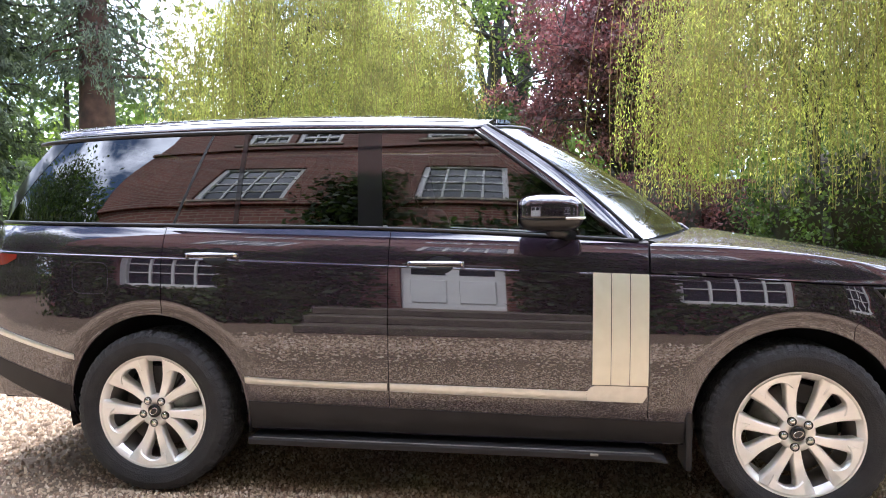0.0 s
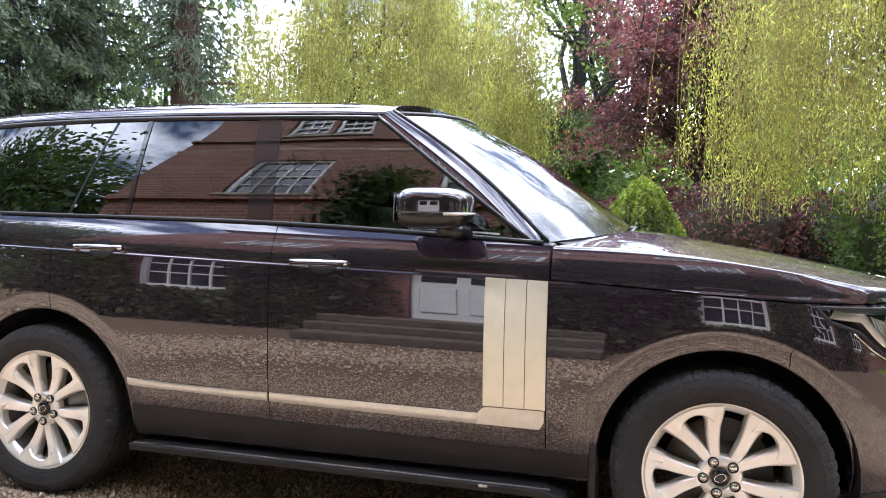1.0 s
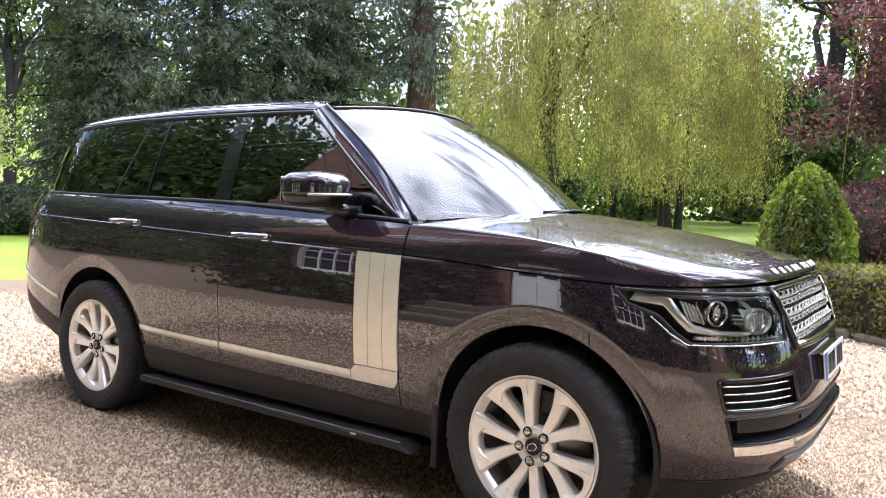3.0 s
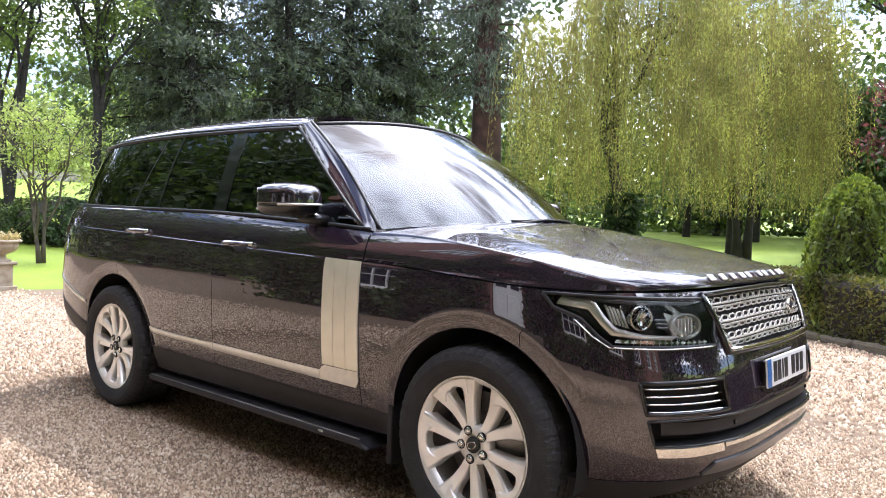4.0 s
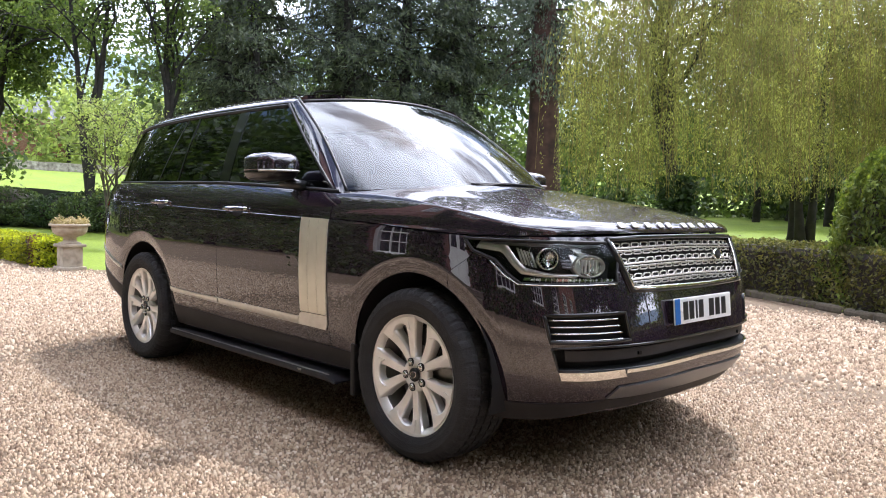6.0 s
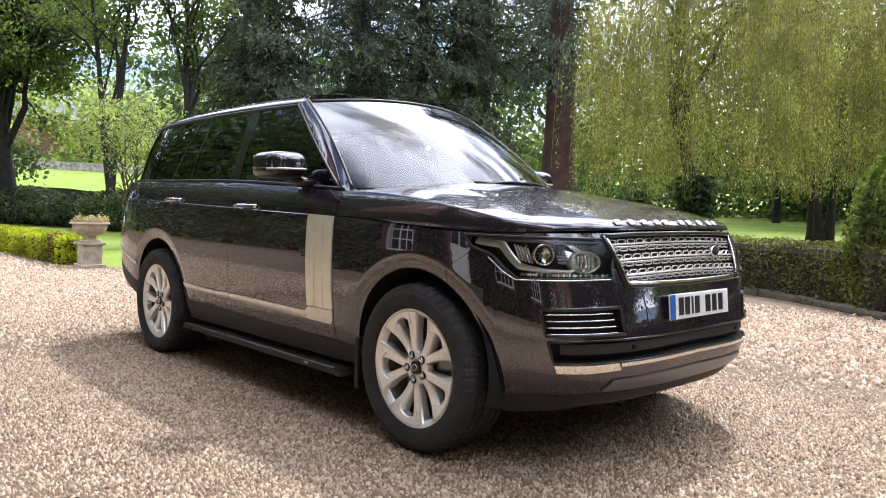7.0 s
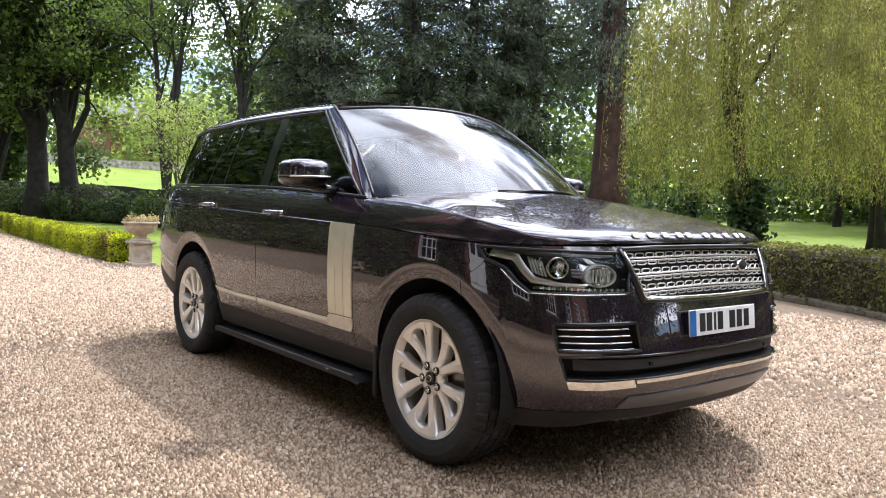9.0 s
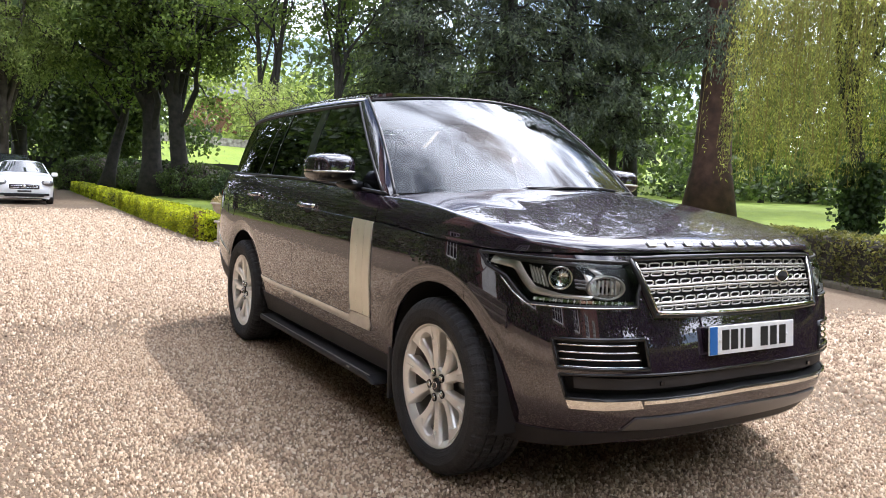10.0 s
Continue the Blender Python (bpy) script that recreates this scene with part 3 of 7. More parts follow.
            twig.append(tube(line, 0.006, 3, False))
    p = np.concatenate(pts)
    v, f = join(twig)
    part("hanging_growth", mesh_of("hanging_growth", v, f, WILLOW_TWIG), ob, "long yellow hanging shoots")
    part("crown", quads_mesh("crown", cards(rng, p, *size, droop=1.9), WILLOW), ob, "yellow-green weeping foliage")
    if ivy:
        q = np.stack([-1.3 + rng.normal(0, 0.24, 4000), rng.normal(-0.3, 0.3, 4000), rng.uniform(0.1, 2.3, 4000)], 1)
        part("ivy", quads_mesh("ivy", cards(rng, q, 0.16, 0.14), IVY), ob, "dark ivy round the trunk")
    return ob


def evergreen(name, label, at, height, rx, seed, leaf, leaves, size=(0.2, 0.06), trunk_r=0.4, bark=BARK_DARK, bare=0.0, point=0.5, boughs=150, droop=0.5, group="", layered=1.0):
    """A conifer: straight trunk, drooping boughs all the way up, sprays of needles along them."""
    rng = np.random.default_rng(seed)
    ob = thing(name, label, "tree", at, group=group)
    line = trunk_line(rng, height, (0, 0), trunk_r * 0.2, 10)
    rad = trunk_r * (1 - 0.8 * np.linspace(0, 1, 10))
    rad[0] *= 1.5
    rad[1] *= 1.05
    wood = [tube(line, rad, 14)]
    base_p, base_d = [], []
    for i in range(boughs):
        f = bare + (1 - bare) * (i + rng.uniform(0, 1)) / boughs
        az = i * 2.4 + rng.normal(0, 0.4)
        prof = (1 - f) ** point * (0.65 + 0.35 * math.sin(7 * f + i)) + 0.04
        L = rx * prof * rng.uniform(0.65, 1.15)
        z0 = f * height
        a0 = np.array((line[min(9, int(f * 9)), 0], line[min(9, int(f * 9)), 1], z0))
        e = a0 + np.array((math.cos(az) * L, math.sin(az) * L, -droop * L * rng.uniform(0.2, 0.9) + 0.1 * L))
        path = bend(a0, e, 0.10 * L, rng, 6, 0.05)
        wood.append(tube(path, np.linspace(0.03 + 0.012 * L, 0.008, 6), 5, False))
        m = int(leaves * L / (rx * boughs * 0.42)) + 4
        # fronds hang from the bough, each a plume of needles
        q = max(3, m // 13)
        t = rng.uniform(0.12, 1.0, q) ** 0.75 * 5
        k = np.minimum(t.astype(int), 4)
        a1 = path[k] + (path[k + 1] - path[k]) * (t - k)[:, None] + rng.normal(0, 0.13 * L + 0.05, (q, 3)) * np.array((1, 1, 0.25))
        turn = az + rng.normal(0, 0.8, q)
        hang = unit(np.stack([np.cos(turn), np.sin(turn), -rng.uniform(0.1, 1.3, q) * layered], 1))
        span = rng.uniform(0.35, 1.0, q) * (0.35 + 0.16 * L)
        pick = rng.integers(0, q, m)
        u = rng.uniform(0, 1, m)
        p = a1[pick] + hang[pick] * (span[pick] * u)[:, None] + rng.normal(0, 1, (m, 3)) * (0.17 * (1.1 - u))[:, None]
        p[:, 2] -= 0.12 * layered * u ** 2
        base_p.append(p)
        base_d.append(hang[pick])
    v, f = join(wood)
    part("trunk", mesh_of("trunk", v, f, bark), ob, "straight trunk with drooping boughs")
    p = np.concatenate(base_p)
    part("crown", quads_mesh("crown", cards(rng, p, *size, droop=0.25, way=np.concatenate(base_d)), leaf), ob, "dark needle sprays")
    return ob


def shrub(name, label, at, r, h, leaf, seed, leaves=3000, size=(0.08, 0.05), cone=0.0, group="", lumps=9, core=SHADED_CORE):
    """A bush: stems and a body coloured dark for inner shade, under a lumpy coat of leaves."""
    rng = np.random.default_rng(seed)
    ob = thing(name, label, "shrub", at, group=group)
    a = rng.uniform(0, 2 * np.pi, leaves)
    u = rng.uniform(0.02, 1, leaves)
    lump = 1 + 0.10 * np.sin(a * lumps + 5 * u) + 0.08 * np.sin(a * 4 - 9 * u + seed)
    prof = np.where(cone > 0, (1 - u ** 2.4) ** 0.62, np.sqrt(np.maximum(0, 1 - (2 * u - 0.85) ** 2 * 0.78)))
    rr = r * prof * lump * rng.uniform(0.84, 1.04, leaves)
    p = np.stack([np.cos(a) * rr, np.sin(a) * rr, u * h * (0.96 + 0.04 * lump)], 1)
    wood = []
    for i in range(14):
        t = i * 2.4
        e = np.array((math.cos(t) * r * 0.6, math.sin(t) * r * 0.6, h * rng.uniform(0.35, 0.8)))
        wood.append(tube(bend((0, 0, 0), e, 0.1 * h, rng, 5), np.linspace(0.02, 0.006, 5), 4, False))
    # solid body, its dark colour stands for the shade among the stems
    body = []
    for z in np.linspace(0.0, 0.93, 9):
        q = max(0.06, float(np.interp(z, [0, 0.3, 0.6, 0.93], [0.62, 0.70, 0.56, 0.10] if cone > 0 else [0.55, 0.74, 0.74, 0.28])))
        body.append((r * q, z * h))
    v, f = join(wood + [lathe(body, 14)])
    part("woody_core", mesh_of("woody_core", v, f, core), ob, "stems and a body coloured dark for inner shade")
    part("foliage", quads_mesh("foliage", cards(rng, p, *size, lift=1.2 if cone > 0 else 0.3), leaf), ob)
    return ob


def hedge(name, label, line, width, height, leaf, seed, leaves, size, brown=None):
    """A clipped hedge along a line: a body coloured dark for inner shade, under close leaves."""
    rng = np.random.default_rng(seed)
    ob = thing(name, label, "hedge")
    pts = smooth_path(line, 60)
    tan = unit(np.gradient(pts, axis=0))
    nor = np.stack([-tan[:, 1], tan[:, 0]], 1)
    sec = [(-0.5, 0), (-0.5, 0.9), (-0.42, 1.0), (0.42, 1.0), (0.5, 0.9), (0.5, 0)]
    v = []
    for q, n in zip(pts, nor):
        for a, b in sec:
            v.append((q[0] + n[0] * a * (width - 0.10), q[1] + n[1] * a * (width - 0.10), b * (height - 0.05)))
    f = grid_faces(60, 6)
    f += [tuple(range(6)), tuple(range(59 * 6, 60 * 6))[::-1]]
    part("shaded_body", mesh_of("shaded_body", v, f, SHADED_CORE, False), ob, "solid body coloured dark for the shaded inside")
    s = rng.uniform(0, 59, leaves)
    k = s.astype(int)
    p0 = pts[k] + (pts[np.minimum(k + 1, 59)] - pts[k]) * (s - k)[:, None]
    n0 = nor[k]
    side = rng.uniform(0, 1, leaves)
    per = rng.uniform(0, 1, leaves)
    wob = 0.025 * np.sin(s * 1.9) + 0.02 * np.sin(s * 4.3 + 1)
    is_top = side < width / (width + 2 * height)
    off = np.where(is_top, (per - 0.5) * width, np.where(per < 0.5, -0.5, 0.5) * (width + wob))
    z = np.where(is_top, height + wob * 0.7, rng.uniform(0.02, 1, leaves) * height)
    off = off + rng.normal(0, 0.018, leaves)
    z = z + rng.normal(0, 0.016, leaves)
    p = np.stack([p0[:, 0] + n0[:, 0] * off, p0[:, 1] + n0[:, 1] * off, np.maximum(z, 0.02)], 1)
    ends = int(leaves * width / (np.linalg.norm(np.diff(pts, axis=0), axis=1).sum() + width))
    for e, sg in ((0, -1), (59, 1)):
        a = rng.uniform(-0.5, 0.5, ends) * width
        b = rng.uniform(0.02, 1, ends) * height
        q = pts[e] + tan[e] * sg * 0.03
        p = np.concatenate([p, np.stack([q[0] + nor[e, 0] * a, q[1] + nor[e, 1] * a, b], 1) + rng.normal(0, 0.02, (ends, 3))])
    part("foliage", quads_mesh("foliage", cards(rng, p, *size, lift=0.4), leaf), ob)
    if brown is not None:
        c, r, n = brown
        d = np.hypot(p[:, 0] - c[0], p[:, 1] - c[1])
        q = p[d < r][:n] + rng.normal(0, 0.02, (min(n, int((d < r).sum())), 3))
        part("dead_patch", quads_mesh("dead_patch", cards(rng, q, *size), DEAD), ob, "patch of dead red-brown leaves")
    return ob


# ---- garden things ----
def urn(at):
    ob = thing("garden_urn", "weathered limestone urn on a square pedestal, planted with dry flowers", "urn", at)
    foot = rounded_box(0.40, 0.40, 0.06, 0.012, 2, (0, 0, 0.03))
    shaft = rounded_box(0.31, 0.31, 0.32, 0.012, 2, (0, 0, 0.22))
    cap = rounded_box(0.40, 0.40, 0.05, 0.015, 2, (0, 0, 0.405))
    v, f = join([foot, shaft, cap])
    part("pedestal", mesh_of("pedestal", v, f, LIMESTONE, False), ob)
    v, f = lathe([(0.001, 0.43), (0.17, 0.43), (0.165, 0.455), (0.11, 0.47), (0.095, 0.52), (0.12, 0.545), (0.20, 0.57), (0.255, 0.62), (0.272, 0.68), (0.27, 0.715), (0.31, 0.725), (0.312, 0.755), (0.285, 0.76), (0.25, 0.725), (0.001, 0.70)], 40)
    part("bowl", tidy(mesh_of("bowl", v, f, LIMESTONE)), ob, "wide turned stone bowl")
    rng = np.random.default_rng(5)
    n = 900
    a, r = rng.uniform(0, 6.28, n), 0.29 * np.sqrt(rng.uniform(0, 1, n))
    p = np.stack([np.cos(a) * r, np.sin(a) * r, 0.75 + rng.gamma(2, 0.02, n)], 1)
    part("dry_planting", quads_mesh("dry_planting", cards(rng, p, 0.05, 0.03), DRY), ob, "dry cream flower heads")


def kerb_stones():
    ob = thing("kerb", "line of low mossy kerbstones along the hedge foot", "kerb", kind="structure")
    rng = np.random.default_rng(11)
    path = smooth_path(KERB, 400)
    d = np.concatenate([[0], np.cumsum(np.linalg.norm(np.diff(path, axis=0), axis=1))])
    s = 5.0
    while s < d[-1] - 1:
        ln = rng.uniform(0.42, 0.8)
        k, j = np.searchsorted(d, s), np.searchsorted(d, min(s + ln, d[-1] - 0.01))
        a, b = path[k], path[j]
        c = (a + b) / 2
        me = tidy(mesh_of("stone", *rounded_box(ln * 0.97, rng.uniform(0.11, 0.15), rng.uniform(0.10, 0.15), 0.035, 2), KERBSTONE, False))
        st = part("stone", me, ob)
        st.location = (c[0] + rng.normal(0, 0.01), c[1] + 0.06 + rng.normal(0, 0.01), 0.035)
        st.rotation_euler = (rng.normal(0, 0.04), rng.normal(0, 0.03), math.atan2(b[1] - a[1], b[0] - a[0]))
        s += ln


build_ground()
build_gravel()
_r = np.random.default_rng(21)
scatter_stones("loose_gravel", _r, 0.0162, (-2.6, 4.6, -3.0, 2.2), 0.0081, "loose buff gravel chippings round the car")
scatter_stones("drive_gravel", _r, 0.0245, (-10.0, -2.0, -4.4, 1.4), 0.0128, "loose buff gravel chippings behind the car", 3.0)
scatter_stones("far_gravel", _r, 0.046, (-22.0, -8.5, -4.6, 0.7), 0.0205, "pale gravel further up the drive", 4.0)
scatter_stones("hedge_gravel", _r, 0.031, (-1.0, 7.0, 1.8, 6.2), 0.0155, "loose buff gravel chippings towards the hedge")
scatter_stones("house_gravel", _r, 0.030, (-3.2, 5.0, -4.7, -2.8), 0.0150, "loose buff gravel chippings before the house")
kerb_stones()
_hl = [(x + 0.35 * 0.72, y + 0.35 * 0.72) for x, y in KERB[1:]]
hedge("front_hedge", "low clipped hedge of small brownish-green leaves behind kerbstones", _hl, 0.62, 0.76, HEDGE, 3, 37000, (0.06, 0.035))
hedge("box_hedge", "low golden-green clipped box hedge beside the drive", [(-9.95, 0.98), (-14.0, 0.98), (-18.5, 1.05), (-22.6, 1.15)], 0.52, 0.47, BOX, 4, 22000, (0.06, 0.04), brown=((-10.3, 0.70), 0.24, 700))
hedge("box_hedge", "low golden-green clipped box hedge beside the far drive", [(-23.6, 1.2), (-34.0, 1.25), (-46.0, 1.5), (-60.0, 1.7)], 0.6, 0.48, BOX, 6, 14000, (0.09, 0.06))
urn((-9.2, 1.0, 0.0))

shrub("conical_bush", "rounded golden-green dwarf cypress behind the hedge", (1.13, 6.85, 0.0), 0.60, 1.95, BUSHY, 8, 12000, (0.085, 0.035), cone=1.0)

# the willows
willow("weeping_willow", "large weeping willow with yellow-green hanging foliage on the lawn", (-6.5, 18.6, 0.0), 12.5, 4.4, 0.24, 31, 2300, 118, (1.5, 2.7), 1, True, (0.108, 0.0255))
willow("weeping_willow", "weeping willow with bright yellow-green hanging foliage", (6.4, 11.2, 0.0), 10.5, 3.8, 0.12, 32, 2250, 108, (1.4, 2.8), 1, False, (0.09, 0.0235))
tree("twin_trunk_tree", "slender dark twin-stemmed tree beside the willow", (-5.7, 23.3, 0.0), 12.0, 0.15, 8.0, 3.0, 3.0, WILLOW, BARK_DARK, 35, 5000, (0.14, 0.04), 10, 0.45, stems=2, droop=0.6)
tree("forked_tree", "small dark fork-branched tree on the lawn", (-6.3, 23.6, 0.0), 5.5, 0.15, 4.2, 1.7, 1.6, GREEN, BARK_DARK, 36, 500, (0.10, 0.05), 7, 0.22, twigs=4, spread=0.3)

# the redwood and the dark evergreens
evergreen("redwood", "tall redwood with a thick red-brown trunk and drooping boughs", (-17.6, 23.9, -0.02), 23.0, 5.2, 41, CONIFER, 34000, (0.24, 0.055), 0.84, BARK_RED, 0.30, 0.35, 170, 0.75, layered=2.2)
for i, (x, y, h, r, bare) in enumerate([(-24.5, 13.2, 15.5, 4.6, 0.02), (-22.8, 16.8, 19.0, 4.8, 0.02), (-21.8, 19.2, 21.0, 4.0, 0.20), (-26.5, 19.0, 24.0, 5.2, 0.02), (-22.5, 24.0, 24.0, 5.2, 0.32), (-28.5, 14.0, 15.5, 4.6, 0.02)]):
    evergreen("yew_tree", "tall dense dark green yew", (x, y, -0.02), h, r, 50 + i, YEW, 28000, (0.26, 0.071), 0.35, BARK_DARK, bare, 0.42, 150, 0.35, group="yews behind the drive")
evergreen("dark_pine", "dark broad-boughed pine with a bare lower trunk", (-20.6, 21.0, -0.02), 11.0, 3.0, 57, YEW, 12000, (0.26, 0.09), 0.22, BARK_DARK, 0.26, 0.4, 70, 0.2)

# trees towards the copper maple
tree("copper_maple", "copper-leaved maple with drooping purple foliage", (3.0, 20.6, 0.0), 10.5, 0.24, 4.9, 3.9, 4.6, PURPLE, BARK_DARK, 61, 46000, (0.15, 0.10), 32, 0.10, spread=0.5, droop=0.5)
tree("copper_maple", "tall copper-leaved maple behind the others", (4.2, 39.0, 0.0), 17.0, 0.35, 11.5, 5.0, 5.0, PURPLE, BARK_DARK, 62, 14000, (0.26, 0.17), 20, 0.2, spread=0.8)
tree("tall_oak", "tall dark-limbed tree with thin fresh leaf", (-3.2, 33.5, 0.0), 21.0, 0.62, 12.5, 6.0, 7.5, GREEN, BARK_DARK, 63, 13000, (0.26, 0.15), 22, 0.26, spread=0.7, stems=2, twigs=8, limb_lift=1.5)
tree("green_tree", "dense mid-green tree behind the willow", (-3.4, 31.0, 0.0), 8.0, 0.25, 4.2, 3.2, 3.4, GREEN_DARK, BARK_DARK, 64, 15000, (0.26, 0.15), 16, 0.15, spread=0.7)
for i, (x, y, r, h) in enumerate([(8.0, 18.0, 2.0, 2.6), (7.4, 14.4, 2.3, 3.0)]):
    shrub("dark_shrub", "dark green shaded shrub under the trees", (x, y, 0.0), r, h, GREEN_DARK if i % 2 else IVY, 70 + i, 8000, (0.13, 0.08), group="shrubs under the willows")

for x, y, r, h in ((0.9, 18.6, 1.7, 2.3), (3.4, 17.6, 1.8, 2.7), (6.0, 18.4, 1.8, 2.4)):
    shrub("copper_shrub", "dark copper-leaved shrub under the maples", (x, y, 0.0), r, h, PURPLE, 76 + int(x), 5200, (0.12, 0.08), group="copper shrubs")

# trees and shrubs along the drive to the west
tree("slender_tree", "slender forked tree with fresh green leaf", (-26.4, 7.3, 0.0), 15.0, 0.16, 9.0, 3.4, 5.5, GREEN, BARK_DARK, 81, 7000, (0.17, 0.10), 18, 0.28, spread=0.5, stems=2, limb_lift=1.2)
tree("slender_tree", "fresh green tree with a dark upright trunk", (-24.9, 9.6, 0.0), 15.0, 0.24, 9.5, 3.2, 5.0, GREEN, BARK_DARK, 82, 11000, (0.17, 0.10), 18, 0.3, spread=0.5)
tree("young_tree", "young pale-leaved tree on the lawn", (-14.9, 3.75, 0.0), 3.9, 0.05, 2.6, 1.25, 1.35, PALE, BARK, 83, 4200, (0.085, 0.04), 16, 0.14, spread=0.22, stems=2, limb_lift=0.2)
tree("lime_tree", "large dark-trunked lime with heavy dark green leaf", (-35.1, 5.6, 0.0), 15.0, 0.48, 9.5, 5.6, 5.4, GREEN, BARK_DARK, 84, 32000, (0.22, 0.14), 24, 0.22, spread=0.8, lean=(1.2, -1.2))
tree("lime_tree", "large dark-trunked lime with dense leaf", (-36.6, 4.4, 0.0), 15.0, 0.55, 9.5, 5.6, 5.2, GREEN, BARK_DARK, 85, 28000, (0.22, 0.14), 22, 0.2, spread=0.8)
tree("lime_tree", "leaning lime with a crooked dark trunk", (-40.0, 2.6, 0.0), 12.0, 0.35, 8.0, 4.6, 4.4, GREEN, BARK_DARK, 86, 18000, (0.25, 0.16), 18, 0.25, spread=0.8, lean=(0.0, 2.2))
tree("lime_tree", "dark lime overhanging the far drive", (-48.0, -1.2, 0.0), 16.0, 0.5, 9.0, 6.5, 6.5, GREEN_DARK, BARK_DARK, 87, 16000, (0.34, 0.22), 20, 0.12, spread=1.0)
tree("silver_tree", "pale grey-green tree with drooping leaf", (-35.2, -2.2, 0.0), 13.0, 0.32, 7.4, 4.0, 5.6, PALE, BARK, 88, 42000, (0.17, 0.07), 22, 0.14, spread=0.6, droop=0.9)
for i, (x, y, r, h) in enumerate([(-22.5, 8.6, 1.7, 1.9), (-25.0, 8.3, 1.8, 2.0), (-27.6, 8.0, 1.7, 1.9), (-30.2, 7.6, 1.5, 1.8), (-32.5, 7.0, 1.3, 1.5), (-35.0, 6.4, 1.9, 2.1), (-38.0, 6.0, 2.0, 2.2), (-41.5, 5.6, 2.0, 2.1), (-19.6, 9.6, 1.6, 1.7), (-16.4, 11.2, 1.7, 1.7), (-44.0, 2.6, 1.9, 2.5), (-43.0, 1.6, 1.4, 2.0), (-45.5, 4.5, 2.0, 2.3)]):
    shrub("laurel_shrub", "rounded clipped dark green shrub", (x, y, 0.0), r, h * 0.84, GREEN_DARK if i % 3 else IVY, 90 + i, 4200, (0.15, 0.09), group="shrubs along the lawn")


# ---- distance ----
def distance():
    rng = np.random.default_rng(101)
    # dark estate wall at the foot of the pasture and pale stone wall on top
    def long_wall(name, label, pts, h, w, mat):
        p = smooth_path(pts, 50)
        tan = unit(np.gradient(p, axis=0))
        v = []
        for (x, y), t in zip(p, tan):
            z = float(land(np.array(x), np.array(y)))
            n = np.array((-t[1], t[0])) * w / 2
            hh = h * (1 + 0.05 * math.sin(x * 1.7 + y))
            v += [(x - n[0], y - n[1], z - 0.1), (x - n[0], y - n[1], z + hh), (x + n[0], y + n[1], z + hh), (x + n[0], y + n[1], z - 0.1)]
        f = grid_faces(50, 4) + [(0, 1, 2, 3), (199, 198, 197, 196)]
        tagged(new(name, mesh_of(name, v, f, mat, False)), label, "wall", kind="structure")
    long_wall("wall_dark", "low dark estate wall at the foot of the pasture", [(-53, -8), (-52, 4), (-50, 14), (-47, 26), (-44, 42)], 1.35, 0.3, FENCE_BLACK)
    long_wall("wall_stone", "pale stone wall along the top of the pasture", [(-84, -14), (-82, 10), (-76, 30), (-68, 52)], 0.85, 0.5, FIELDWALL)
    # far woods: clumps of foliage on leaning stems
    def wood(name, label, centres, mat, size, leaves, foot=0.3):
        pts, stems = [], []
        for x, y, h, r in centres:
            z = float(land(np.array(x), np.array(y)))
            stems.append(tube([(x, y, z - 0.2), (x + 0.2, y, z + h * 0.6)], [0.28, 0.1], 6, False))
            n = leaves
            k = rng.normal(0, 1, (14, 3)) * np.array((r * 0.55, r * 0.55, h * 0.24)) + np.array((x, y, z + h * 0.56))
            p = k[rng.integers(0, 14, n)] + rng.normal(0, 0.30 * r, (n, 3))
            p[:, 2] = np.maximum(p[:, 2], z + foot)
            over = (p[:, 0] > -50) & (p[:, 0] < -6) & (p[:, 1] > -7.0) & (p[:, 1] < 3.0) & (p[:, 2] < 7.0)
            p = p[~over]
            pts.append(p)
        v, f = join(stems)
        ob = new(name, quads_mesh(name, cards(rng, np.concatenate(pts), *size), mat))
        tagged(ob, label, "woods", kind="stuff")
        part("woody_core", mesh_of("woody_core", v, f, BARK_DARK), ob)
    ring = []
    for x in np.arange(-62, 46, 4.2):
        ring.append((x + rng.normal(0, 1.5), 62 + rng.normal(0, 3) - 0.004 * x * x, rng.uniform(7, 12), rng.uniform(3.5, 5.5)))
    wood("woodland", "far mixed woodland beyond the lawn", ring, GREEN, (0.70, 0.48), 2000)
    ring = [(x + rng.normal(0, 2), 55 + rng.normal(0, 2) - 0.004 * x * x, rng.uniform(1.6, 3.2), rng.uniform(2.0, 3.2)) for x in np.arange(-52, 42, 3.0)]
    wood("undergrowth", "far shaded undergrowth at the lawn's end", ring, GREEN_DARK, (0.5, 0.32), 500)
    ring = [(-92 + rng.normal(0, 4), y + rng.normal(0, 2), rng.uniform(6, 11), rng.uniform(3, 5)) for y in np.arange(-24, 66, 6.0)]
    wood("pale_woodland", "far pale green trees above the pasture", ring, PALE, (0.85, 0.55), 900)
    ring = [(-100 - rng.uniform(0, 10), y + rng.normal(0, 2), rng.uniform(8, 13), rng.uniform(4, 6)) for y in np.arange(20, 80, 6.0)]
    wood("dark_woodland", "far darker trees above the pasture", ring, GREEN, (0.9, 0.6), 700)
    ring = [(x, y, rng.uniform(12, 18), rng.uniform(5, 7)) for x, y in ((-42, 30), (-46, 24), (-18, 48), (-8, 50), (8, 46), (16, 40), (22, 32), (26, 24), (-26, 34), (-12, 44))]
    wood("garden_woodland", "dark woodland behind the garden trees", ring, GREEN_DARK, (0.50, 0.34), 4200, 2.4)
